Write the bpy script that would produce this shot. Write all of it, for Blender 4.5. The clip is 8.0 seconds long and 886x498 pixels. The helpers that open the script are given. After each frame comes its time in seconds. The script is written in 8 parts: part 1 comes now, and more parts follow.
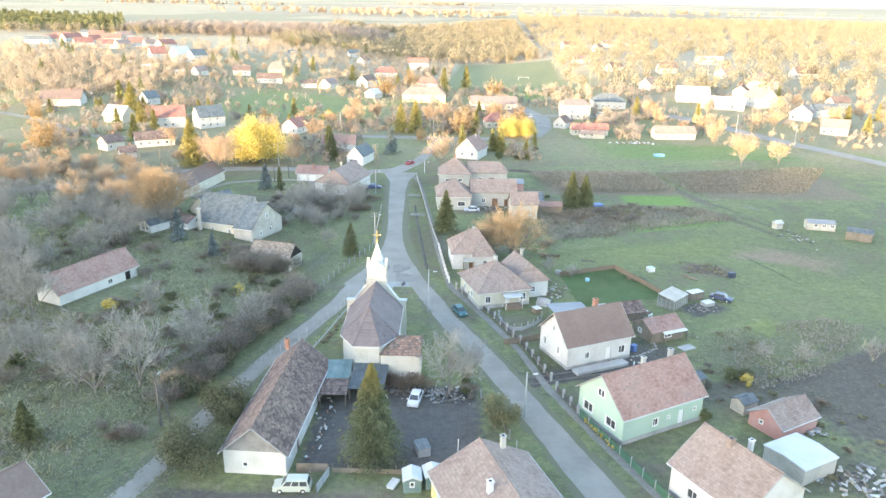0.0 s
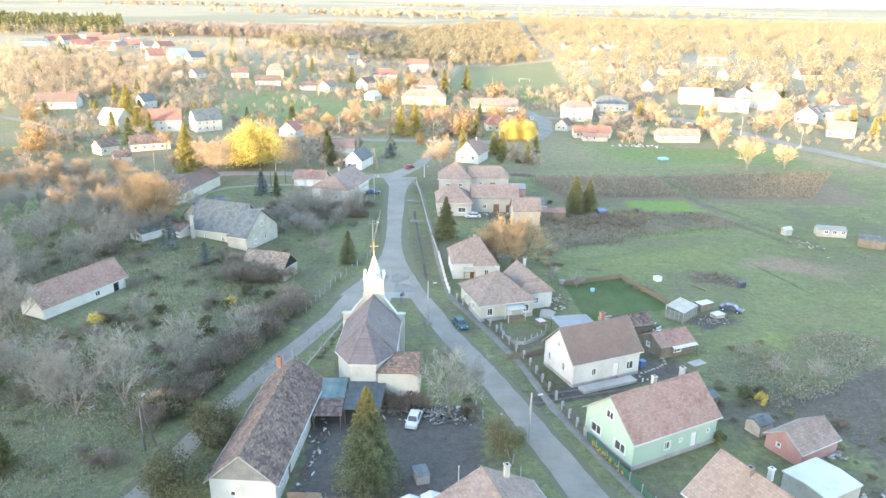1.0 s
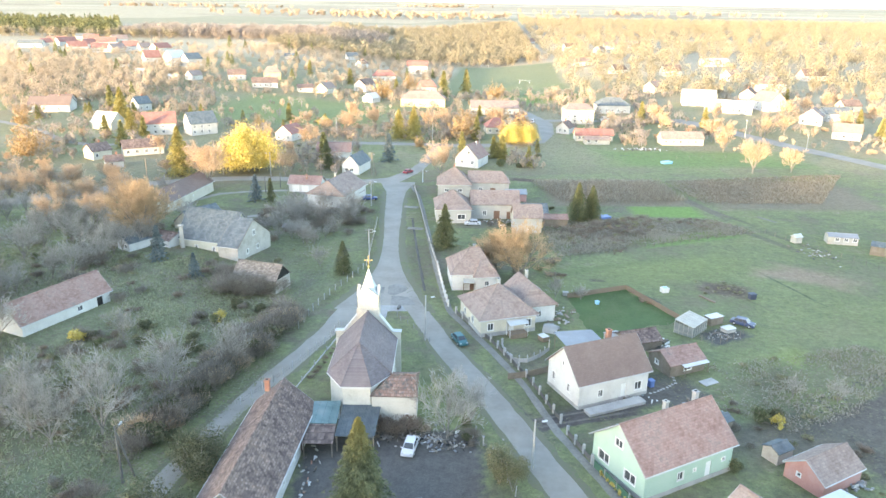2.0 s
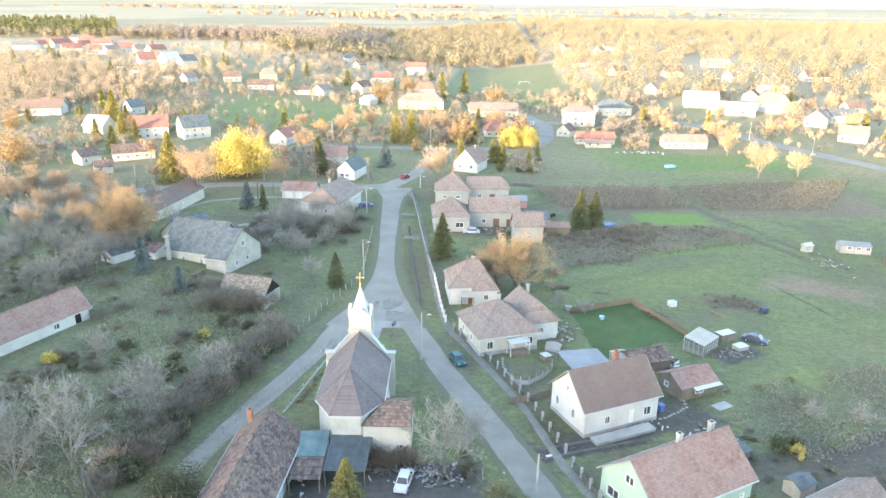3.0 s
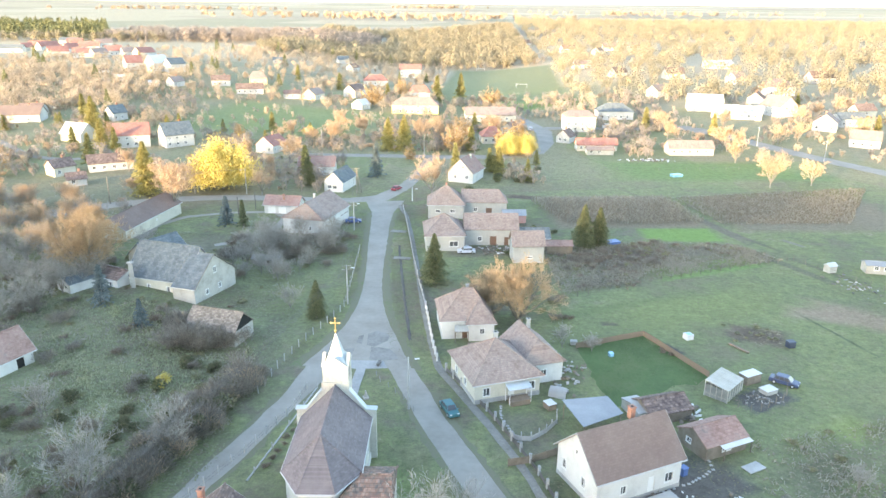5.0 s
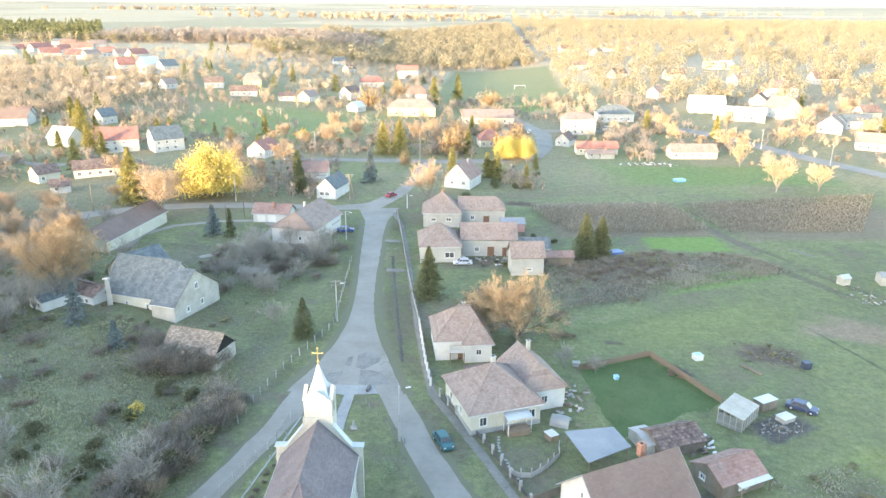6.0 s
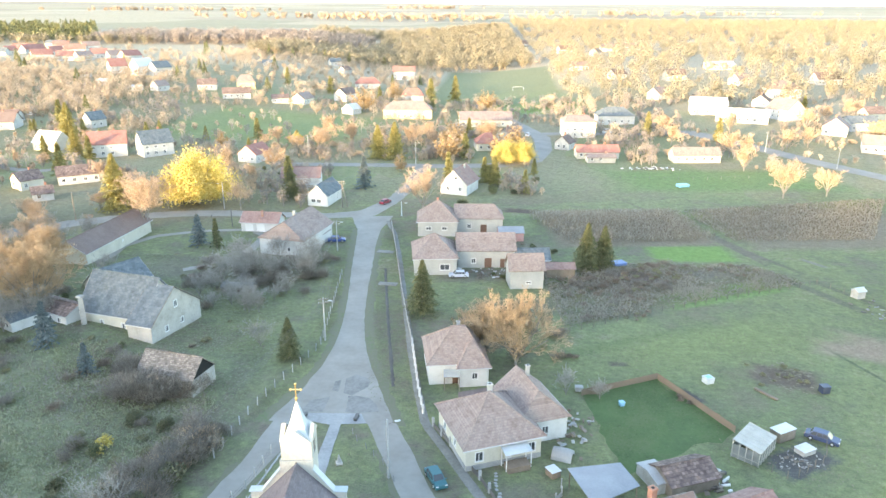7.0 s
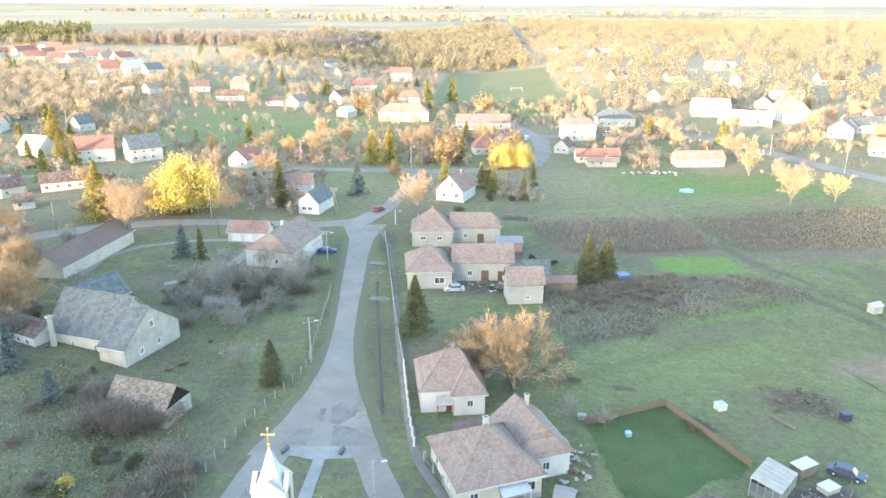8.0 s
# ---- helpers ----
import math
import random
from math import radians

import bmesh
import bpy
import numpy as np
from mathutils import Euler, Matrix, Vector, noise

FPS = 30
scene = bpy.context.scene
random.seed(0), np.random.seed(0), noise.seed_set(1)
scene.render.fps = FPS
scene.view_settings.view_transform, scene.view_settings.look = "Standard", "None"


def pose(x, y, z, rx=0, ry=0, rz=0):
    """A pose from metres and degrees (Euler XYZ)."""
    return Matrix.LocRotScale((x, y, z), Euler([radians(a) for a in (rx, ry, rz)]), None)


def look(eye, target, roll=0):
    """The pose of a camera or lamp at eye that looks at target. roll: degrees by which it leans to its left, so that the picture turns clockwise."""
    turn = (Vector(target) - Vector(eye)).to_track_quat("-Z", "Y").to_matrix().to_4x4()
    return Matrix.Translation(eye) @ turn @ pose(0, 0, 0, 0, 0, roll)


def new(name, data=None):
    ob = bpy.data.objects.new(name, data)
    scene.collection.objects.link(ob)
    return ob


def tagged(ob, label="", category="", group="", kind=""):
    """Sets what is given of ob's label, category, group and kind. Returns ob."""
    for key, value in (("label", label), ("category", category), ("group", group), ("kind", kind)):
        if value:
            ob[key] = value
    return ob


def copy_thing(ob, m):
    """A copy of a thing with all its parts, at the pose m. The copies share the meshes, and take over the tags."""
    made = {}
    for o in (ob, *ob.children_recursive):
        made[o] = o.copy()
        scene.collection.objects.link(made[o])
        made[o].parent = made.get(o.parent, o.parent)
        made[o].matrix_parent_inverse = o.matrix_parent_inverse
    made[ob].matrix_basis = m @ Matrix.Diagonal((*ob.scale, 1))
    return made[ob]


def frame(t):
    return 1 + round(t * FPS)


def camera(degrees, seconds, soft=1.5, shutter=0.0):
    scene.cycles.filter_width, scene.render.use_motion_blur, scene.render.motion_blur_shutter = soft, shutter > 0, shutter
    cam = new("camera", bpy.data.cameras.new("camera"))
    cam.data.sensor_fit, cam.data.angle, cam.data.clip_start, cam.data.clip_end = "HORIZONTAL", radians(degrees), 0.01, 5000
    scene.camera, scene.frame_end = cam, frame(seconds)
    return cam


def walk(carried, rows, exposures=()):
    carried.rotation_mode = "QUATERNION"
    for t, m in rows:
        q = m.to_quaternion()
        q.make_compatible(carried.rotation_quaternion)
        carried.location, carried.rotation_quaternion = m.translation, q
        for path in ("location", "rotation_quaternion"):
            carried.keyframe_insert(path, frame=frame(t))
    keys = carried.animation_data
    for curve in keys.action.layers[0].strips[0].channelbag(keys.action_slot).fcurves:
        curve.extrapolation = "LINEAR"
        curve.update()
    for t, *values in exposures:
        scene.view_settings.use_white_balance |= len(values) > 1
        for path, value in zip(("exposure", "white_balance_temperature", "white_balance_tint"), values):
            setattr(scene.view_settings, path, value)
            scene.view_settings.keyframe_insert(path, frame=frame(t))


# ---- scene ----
cam = camera(64.5, 8.0, soft=1.5)
PATH = [
    (0, (0.380, -0.211, 52.708), (-3.556, 94.416, 20.612), 1.06),
    (0.5, (0.309, 2.199, 52.712), (-3.689, 96.850, 20.695), 1.01),
    (1, (0.267, 4.870, 52.735), (-3.766, 99.543, 20.786), 0.96),
    (1.5, (0.254, 7.765, 52.776), (-3.790, 102.456, 20.882), 0.91),
    (2.25, (0.287, 12.451, 52.864), (-3.731, 107.166, 21.036), 0.84),
    (3, (0.382, 17.460, 52.976), (-3.569, 112.193, 21.195), 0.76),
    (3.5, (0.479, 20.937, 53.060), (-3.409, 115.680, 21.301), 0.71),
    (4, (0.603, 24.498, 53.149), (-3.211, 119.250, 21.407), 0.66),
    (4.5, (0.753, 28.127, 53.239), (-2.977, 122.886, 21.511), 0.61),
    (5.25, (1.026, 33.669, 53.372), (-2.568, 128.439, 21.658), 0.52),
    (6, (1.356, 39.303, 53.494), (-2.098, 134.082, 21.792), 0.44),
    (6.5, (1.606, 43.102, 53.566), (-1.755, 137.888, 21.872), 0.38),
    (7, (1.881, 46.937, 53.625), (-1.393, 141.729, 21.943), 0.33),
    (7.5, (2.179, 50.810, 53.671), (-1.015, 145.610, 22.002), 0.27),
    (8, (2.500, 54.730, 53.701), (-0.623, 149.538, 22.050), 0.21),
]
walk(cam, [(t, look(eye, target, roll)) for t, eye, target, roll in PATH],
     exposures=[(0.0, 3.22, 7780, 15), (8.0, 3.20, 7720, 14)])

# ---- light ----
SUN_EL, SUN_AZ = 3.6, 40.0   # elevation; heading of the light, degrees from +y towards +x
world = bpy.data.worlds.new("world")
scene.world = world
world.use_nodes = True
wn = world.node_tree.nodes
wl = world.node_tree.links
sky = wn.new("ShaderNodeTexSky")
sky.sky_type = "NISHITA"
sky.sun_disc = False
sky.sun_elevation = radians(9)
sky.sun_rotation = radians(180 + SUN_AZ)
sky.dust_density = 0.6
sky.air_density = 1.0
sky.ozone_density = 2.0
wl.new(sky.outputs[0], wn["Background"].inputs[0])
wn["Background"].inputs[1].default_value = 0.15
sun = new("sun", bpy.data.lights.new("sun", "SUN"))
sun.data.energy, sun.data.angle, sun.data.color = 1.75, radians(0.6), (1.0, 0.83, 0.565)
to = Vector((math.sin(radians(SUN_AZ)), math.cos(radians(SUN_AZ)), -math.tan(radians(SUN_EL))))
sun.matrix_world = look((0, -50, 150), Vector((0, -50, 150)) + to)


# ---- materials ----
def mat(name, colors, scale=1.0, rough=0.9, bump=0.3, fine=12.0, metal=0.0, tiles=None, island=0.0, spec=0.3, coords="Object", obj_rand=0.0, mottle=0.35, thin=0.0):
    """Two scales of noise between the colours; tiles: (width, height, mortar darkening) rows along x and up z; thin: share of light that passes through, for leaves and twigs."""
    m = bpy.data.materials.new(name)
    m.use_nodes = True
    n, l = m.node_tree.nodes, m.node_tree.links
    bsdf = n["Principled BSDF"]
    bsdf.inputs["Roughness"].default_value = rough
    bsdf.inputs["Metallic"].default_value = metal
    bsdf.inputs["Specular IOR Level"].default_value = spec
    if coords == "World":
        vec = n.new("ShaderNodeNewGeometry").outputs["Position"]
    else:
        vec = n.new("ShaderNodeTexCoord").outputs["Object"]
    big = n.new("ShaderNodeTexNoise")
    big.inputs["Scale"].default_value, big.inputs["Detail"].default_value, big.inputs["Roughness"].default_value = 0.35 * scale, 6, 0.6
    small = n.new("ShaderNodeTexNoise")
    small.inputs["Scale"].default_value, small.inputs["Detail"].default_value = fine, 4
    l.new(vec, big.inputs["Vector"])
    l.new(vec, small.inputs["Vector"])
    add = n.new("ShaderNodeMath")
    add.operation = "MULTIPLY_ADD"
    l.new(small.outputs["Fac"], add.inputs[0])
    add.inputs[1].default_value = mottle
    l.new(big.outputs["Fac"], add.inputs[2])
    level = n.new("ShaderNodeMath")
    level.operation = "SUBTRACT"
    l.new(add.outputs[0], level.inputs[0])
    level.inputs[1].default_value = 0.5 * mottle - 0.175
    fac = level.outputs[0]
    if island or obj_rand:
        r = n.new("ShaderNodeNewGeometry").outputs["Random Per Island"] if island else n.new("ShaderNodeObjectInfo").outputs["Random"]
        k = n.new("ShaderNodeMath")
        k.operation = "MULTIPLY_ADD"
        l.new(r, k.inputs[0])
        k.inputs[1].default_value = island or obj_rand
        sub = n.new("ShaderNodeMath")
        sub.operation = "SUBTRACT"
        l.new(fac, sub.inputs[0])
        sub.inputs[1].default_value = (island or obj_rand) / 2
        l.new(sub.outputs[0], k.inputs[2])
        fac = k.outputs[0]
    ramp = n.new("ShaderNodeValToRGB")
    el = ramp.color_ramp.elements
    for i, c in enumerate(colors):
        p = 0.42 + 0.5 * i / max(1, len(colors) - 1)
        e = el[i] if i < 2 else el.new(p)
        e.position, e.color = p, (*c, 1)
    l.new(fac, ramp.inputs[0])
    col, h = ramp.outputs[0], small.outputs["Fac"]
    if tiles:
        w, t, dark, vary = (*tiles, 0.78)[:4]
        sep = n.new("ShaderNodeSeparateXYZ")
        com = n.new("ShaderNodeCombineXYZ")
        l.new(vec, sep.inputs[0])
        l.new(sep.outputs["X"], com.inputs["X"])
        l.new(sep.outputs["Z"], com.inputs["Y"])
        br = n.new("ShaderNodeTexBrick")
        br.inputs["Scale"].default_value = 1.0
        br.inputs["Brick Width"].default_value, br.inputs["Row Height"].default_value = w, t
        br.inputs["Mortar Size"].default_value, br.inputs["Mortar Smooth"].default_value = 0.02, 0.3
        br.inputs["Color1"].default_value, br.inputs["Color2"].default_value = (1.1, 1.1, 1.1, 1), (vary, vary, vary, 1)
        br.inputs["Mortar"].default_value = (dark, dark, dark, 1)
        l.new(com.outputs[0], br.inputs["Vector"])
        mul = n.new("ShaderNodeMix")
        mul.data_type, mul.blend_type = "RGBA", "MULTIPLY"
        mul.inputs[0].default_value = 1.0
        l.new(col, mul.inputs[6])
        l.new(br.outputs["Color"], mul.inputs[7])
        col = mul.outputs[2]
        h = br.outputs["Color"]
    l.new(col, bsdf.inputs["Base Color"])
    if bump:
        b = n.new("ShaderNodeBump")
        b.inputs["Strength"].default_value, b.inputs["Distance"].default_value = bump, 0.05
        l.new(h, b.inputs["Height"])
        l.new(b.outputs[0], bsdf.inputs["Normal"])
    if thin:
        tr, both = n.new("ShaderNodeBsdfTranslucent"), n.new("ShaderNodeMixShader")
        l.new(col, tr.inputs["Color"])
        both.inputs[0].default_value = thin
        l.new(bsdf.outputs[0], both.inputs[1])
        l.new(tr.outputs[0], both.inputs[2])
        l.new(both.outputs[0], n["Material Output"].inputs["Surface"])
    return m


M = dict(
    grass=mat("grass", [(0.165, 0.142, 0.095), (0.150, 0.152, 0.085), (0.145, 0.178, 0.078), (0.215, 0.185, 0.120)], 0.22, fine=1.3, coords="World", bump=0.6),
    lawn=mat("lawn", [(0.066, 0.100, 0.043), (0.088, 0.140, 0.052), (0.125, 0.150, 0.070)], 0.5, fine=2.0, coords="World", bump=0.5),
    weeds=mat("weeds", [(0.135, 0.118, 0.088), (0.155, 0.135, 0.098), (0.130, 0.145, 0.078), (0.19, 0.160, 0.115)], 0.5, fine=1.6, coords="World", bump=0.6),
    asphalt=mat("asphalt", [(0.235, 0.215, 0.185), (0.286, 0.265, 0.231), (0.332, 0.307, 0.267)], 0.5, fine=1.2, coords="World", bump=0.15, mottle=0.35),
    verge=mat("worn grass verge", [(0.150, 0.158, 0.090), (0.175, 0.165, 0.115), (0.140, 0.170, 0.080)], 0.9, fine=2.5, coords="World", mottle=0.7),
    gravel=mat("gravel", [(0.17, 0.16, 0.145), (0.23, 0.22, 0.20), (0.27, 0.26, 0.24)], 0.9, fine=2, coords="World", mottle=0.8),
    dirt=mat("dirt", [(0.075, 0.068, 0.060), (0.105, 0.095, 0.085), (0.135, 0.125, 0.11)], 0.5, fine=3, coords="World"),
    plough=mat("ploughed soil", [(0.11, 0.095, 0.082), (0.15, 0.132, 0.112), (0.13, 0.14, 0.08)], 0.6, fine=2, coords="World", bump=0.8),
    stubble=mat("dry stubble", [(0.16, 0.13, 0.085), (0.22, 0.18, 0.12), (0.14, 0.13, 0.075)], 0.5, fine=2, coords="World"),
    concrete=mat("concrete", [(0.28, 0.28, 0.27), (0.38, 0.375, 0.36), (0.44, 0.43, 0.41)], 1.2, fine=6, bump=0.2),
    slab_grey=mat("worn concrete slabs", [(0.25, 0.25, 0.24), (0.31, 0.31, 0.30), (0.36, 0.355, 0.34)], 1.0, fine=3, bump=0.2, coords="World", mottle=0.6),
    far_plaster=mat("weathered pale plaster", [(0.42, 0.40, 0.37), (0.52, 0.50, 0.465), (0.58, 0.56, 0.525)], 1.0, fine=2, bump=0.1, mottle=0.7),
    plaster=mat("white plaster", [(0.48, 0.472, 0.448), (0.60, 0.592, 0.565), (0.66, 0.652, 0.625)], 1.2, fine=5, bump=0.12),
    tower=mat("pale tower render", [(0.40, 0.385, 0.34), (0.48, 0.465, 0.415), (0.53, 0.515, 0.465)], 1.2, fine=4, bump=0.12, mottle=0.7),
    pale_cream=mat("pale cream render", [(0.44, 0.425, 0.375), (0.53, 0.515, 0.46), (0.58, 0.565, 0.51)], 1.2, fine=4, bump=0.12, mottle=0.6),
    tile_broken=mat("patched broken tile", [(0.16, 0.14, 0.125), (0.23, 0.19, 0.165), (0.33, 0.20, 0.155), (0.36, 0.27, 0.22)], 2.4, fine=2.2, bump=0.6, tiles=(0.42, 0.2, 0.55, 0.6), mottle=0.9),
    cream=mat("cream plaster", [(0.46, 0.425, 0.345), (0.56, 0.525, 0.435), (0.61, 0.575, 0.485)], 1.2, fine=5, bump=0.12),
    yellow=mat("yellow plaster", [(0.62, 0.50, 0.24), (0.72, 0.60, 0.30), (0.75, 0.64, 0.36)], 1.2, fine=5, bump=0.12),
    green=mat("mint plaster", [(0.335, 0.455, 0.37), (0.385, 0.515, 0.425), (0.42, 0.54, 0.455)], 1.0, fine=5, bump=0.1),
    red_wall=mat("faded red paint", [(0.40, 0.20, 0.175), (0.47, 0.25, 0.22), (0.48, 0.32, 0.29)], 1.2, fine=6, bump=0.15),
    dull_cream=mat("dull cream render", [(0.33, 0.325, 0.30), (0.41, 0.40, 0.37), (0.46, 0.45, 0.415)], 1.2, fine=4, bump=0.12),
    grey_wall=mat("bare render", [(0.30, 0.28, 0.25), (0.42, 0.40, 0.36), (0.50, 0.48, 0.44)], 1.2, fine=6),
    tile_red=mat("red clay tile", [(0.235, 0.135, 0.11), (0.31, 0.19, 0.16), (0.35, 0.23, 0.195), (0.25, 0.19, 0.165)], 1.2, fine=2.2, bump=0.6, tiles=(0.45, 0.20, 0.86, 0.88), mottle=0.6),
    tile_ruin=mat("bleached broken tile", [(0.20, 0.165, 0.14), (0.29, 0.24, 0.20), (0.36, 0.305, 0.255)], 1.6, fine=2.5, bump=0.6, tiles=(0.42, 0.2, 0.55, 0.55), mottle=0.9),
    tile_bright=mat("bright red tile", [(0.29, 0.125, 0.10), (0.345, 0.165, 0.135), (0.38, 0.21, 0.175)], 1.2, fine=2.2, bump=0.5, tiles=(0.45, 0.20, 0.86, 0.88), mottle=0.6),
    path_grey=mat("worn grey path", [(0.175, 0.165, 0.14), (0.225, 0.212, 0.185), (0.27, 0.255, 0.225)], 1.2, fine=3, bump=0.2, coords="World", mottle=0.8),
    bramble=mat("dry bramble", [(0.20, 0.155, 0.12), (0.27, 0.21, 0.165), (0.33, 0.265, 0.21)], 1.0, island=0.6, bump=0, thin=0.15),
    weed_leaf=mat("tall dry weeds", [(0.21, 0.20, 0.115), (0.26, 0.25, 0.14), (0.32, 0.285, 0.185)], 1.0, island=0.7, bump=0, thin=0.15),
    dusty_glass=mat("dusty greenhouse glass", [(0.26, 0.28, 0.27), (0.36, 0.38, 0.37), (0.42, 0.43, 0.41)], 1.0, rough=0.25, bump=0.0, spec=0.6),
    ribbed=mat("weathered ribbed plastic", [(0.36, 0.35, 0.31), (0.44, 0.43, 0.38), (0.50, 0.49, 0.44)], 1.5, fine=5, rough=0.5, bump=0.1),
    tile_old=mat("weathered clay tile", [(0.155, 0.108, 0.096), (0.225, 0.160, 0.140), (0.285, 0.205, 0.175), (0.34, 0.225, 0.18)], 1.6, fine=1.7, bump=0.6, tiles=(0.42, 0.2, 0.55, 0.5), mottle=0.9),
    tile_tan=mat("tan clay tile", [(0.22, 0.16, 0.135), (0.285, 0.21, 0.18), (0.335, 0.255, 0.22), (0.25, 0.20, 0.175)], 1.2, fine=2.2, bump=0.6, tiles=(0.45, 0.20, 0.86, 0.88), mottle=0.6),
    tile_brown=mat("brown concrete tile", [(0.175, 0.125, 0.108), (0.20, 0.145, 0.125), (0.22, 0.165, 0.145)], 0.8, fine=4, bump=0.25, tiles=(0.4, 0.2, 0.94, 0.95)),
    slate=mat("grey fibre slate", [(0.095, 0.115, 0.125), (0.135, 0.158, 0.168), (0.185, 0.205, 0.21), (0.105, 0.122, 0.108)], 1.6, fine=4, bump=0.4, tiles=(0.6, 0.35, 0.8, 0.8)),
    church_tile=mat("church tile", [(0.145, 0.125, 0.13), (0.185, 0.158, 0.163), (0.22, 0.188, 0.19)], 1.2, fine=4, bump=0.5, tiles=(0.35, 0.17, 0.9, 0.82)),
    tin=mat("pale painted tin", [(0.38, 0.42, 0.43), (0.46, 0.50, 0.51), (0.52, 0.55, 0.56)], 1.0, fine=4, rough=0.5, bump=0.1, spec=0.5),
    tin_white=mat("white sheet metal", [(0.47, 0.475, 0.47), (0.55, 0.555, 0.55), (0.61, 0.612, 0.605)], 1.0, fine=4, rough=0.5, bump=0.1),
    tin_blue=mat("blue-grey sheet metal", [(0.22, 0.235, 0.255), (0.27, 0.285, 0.30), (0.31, 0.325, 0.34)], 1.0, fine=4, rough=0.75, bump=0.1),
    teal_tin=mat("patched teal sheet", [(0.10, 0.17, 0.175), (0.155, 0.235, 0.235), (0.25, 0.285, 0.275)], 1.5, fine=5, rough=0.6, tiles=(0.9, 2.0, 0.6)),
    gold=mat("gilded metal", [(0.70, 0.46, 0.16), (0.82, 0.58, 0.24)], 1.0, rough=0.35, metal=0.9, bump=0.05),
    brick=mat("chimney brick", [(0.30, 0.14, 0.10), (0.40, 0.20, 0.14), (0.44, 0.28, 0.21)], 2.0, fine=8),
    wood=mat("weathered wood", [(0.14, 0.115, 0.09), (0.21, 0.175, 0.14), (0.27, 0.23, 0.19)], 2.0, fine=9),
    wood_grey=mat("grey weathered boards", [(0.19, 0.185, 0.18), (0.26, 0.25, 0.245), (0.32, 0.31, 0.30)], 2.0, fine=7),
    wood_tan=mat("tan boards", [(0.18, 0.135, 0.10), (0.235, 0.18, 0.135), (0.285, 0.225, 0.17)], 2.0, fine=9),
    glass=mat("dark window glass", [(0.055, 0.06, 0.065), (0.10, 0.105, 0.11)], 1.0, rough=0.12, bump=0.0, spec=0.6),
    frame_white=mat("white window frame", [(0.66, 0.66, 0.64), (0.76, 0.76, 0.74)], 1.0, rough=0.6, bump=0.05),
    bark=mat("grey bark", [(0.18, 0.16, 0.138), (0.26, 0.235, 0.205), (0.33, 0.30, 0.265)], 3.0, fine=9),
    twig=mat("bare grey twigs", [(0.29, 0.268, 0.24), (0.39, 0.362, 0.328), (0.48, 0.45, 0.41)], 1.0, island=0.5, bump=0, thin=0.15),
    twig_brown=mat("brown-grey thicket twigs", [(0.185, 0.16, 0.13), (0.255, 0.222, 0.185), (0.32, 0.285, 0.24)], 1.0, island=0.5, bump=0, thin=0.15),
    twig_tan=mat("ochre twigs and last leaves", [(0.40, 0.28, 0.19), (0.53, 0.385, 0.265), (0.60, 0.47, 0.35)], 1.0, island=0.5, bump=0, thin=0.15),
    twig_amber=mat("amber twigs and last leaves", [(0.34, 0.245, 0.165), (0.46, 0.335, 0.215), (0.54, 0.405, 0.265)], 1.0, island=0.5, bump=0, thin=0.15),
    leaf_orange=mat("orange autumn leaves", [(0.30, 0.19, 0.095), (0.40, 0.26, 0.13), (0.44, 0.32, 0.19)], 1.0, island=0.6, bump=0, thin=0.15),
    leaf_yellow=mat("yellow willow leaves", [(0.50, 0.38, 0.10), (0.61, 0.48, 0.14), (0.66, 0.55, 0.22)], 1.0, island=0.6, bump=0, thin=0.15),
    needle=mat("dark green needles", [(0.085, 0.092, 0.045), (0.13, 0.138, 0.06), (0.19, 0.185, 0.085)], 1.0, island=0.7, bump=0, thin=0.15),
    needle_gold=mat("olive green needles", [(0.095, 0.108, 0.055), (0.145, 0.155, 0.078), (0.205, 0.205, 0.105)], 1.0, island=0.7, bump=0, thin=0.15),
    # needle_lit, needle_sun: low warm sunlight put into the needle colour of sunlit firs
    needle_lit=mat("olive needles with painted sunlight", [(0.20, 0.19, 0.08), (0.29, 0.265, 0.105), (0.38, 0.33, 0.135)], 1.0, island=0.7, bump=0, thin=0.15),
    needle_sun=mat("fir needles with painted golden sunlight", [(0.28, 0.245, 0.09), (0.38, 0.325, 0.12), (0.48, 0.41, 0.17)], 1.0, island=0.7, bump=0, thin=0.3),
    needle_blue=mat("blue spruce needles", [(0.11, 0.14, 0.138), (0.165, 0.20, 0.198), (0.22, 0.255, 0.25)], 1.0, island=0.7, bump=0, thin=0.15),
    bush=mat("dull olive shrub leaves", [(0.095, 0.102, 0.055), (0.14, 0.142, 0.078), (0.19, 0.175, 0.105)], 1.0, island=0.7, bump=0, thin=0.15),
    bush_pale=mat("pale olive shrub leaves", [(0.15, 0.15, 0.085), (0.20, 0.195, 0.11), (0.26, 0.24, 0.15)], 1.0, island=0.7, bump=0, thin=0.15),
    corn=mat("dry maize", [(0.20, 0.17, 0.132), (0.27, 0.235, 0.187), (0.33, 0.29, 0.235)], 1.0, island=0.7, bump=0, thin=0.15),
    tyre=mat("tyre rubber", [(0.02, 0.02, 0.02), (0.035, 0.035, 0.035)], 1.0, rough=0.8),
    dark=mat("dark interior", [(0.02, 0.02, 0.02), (0.035, 0.033, 0.03)], 1.0, rough=0.9),
)


def paint(name, c, rough=0.35):
    d = tuple(min(1, v * 1.12) for v in c)
    return mat(name, [c, d], 0.6, rough=rough, bump=0.0, spec=0.5)


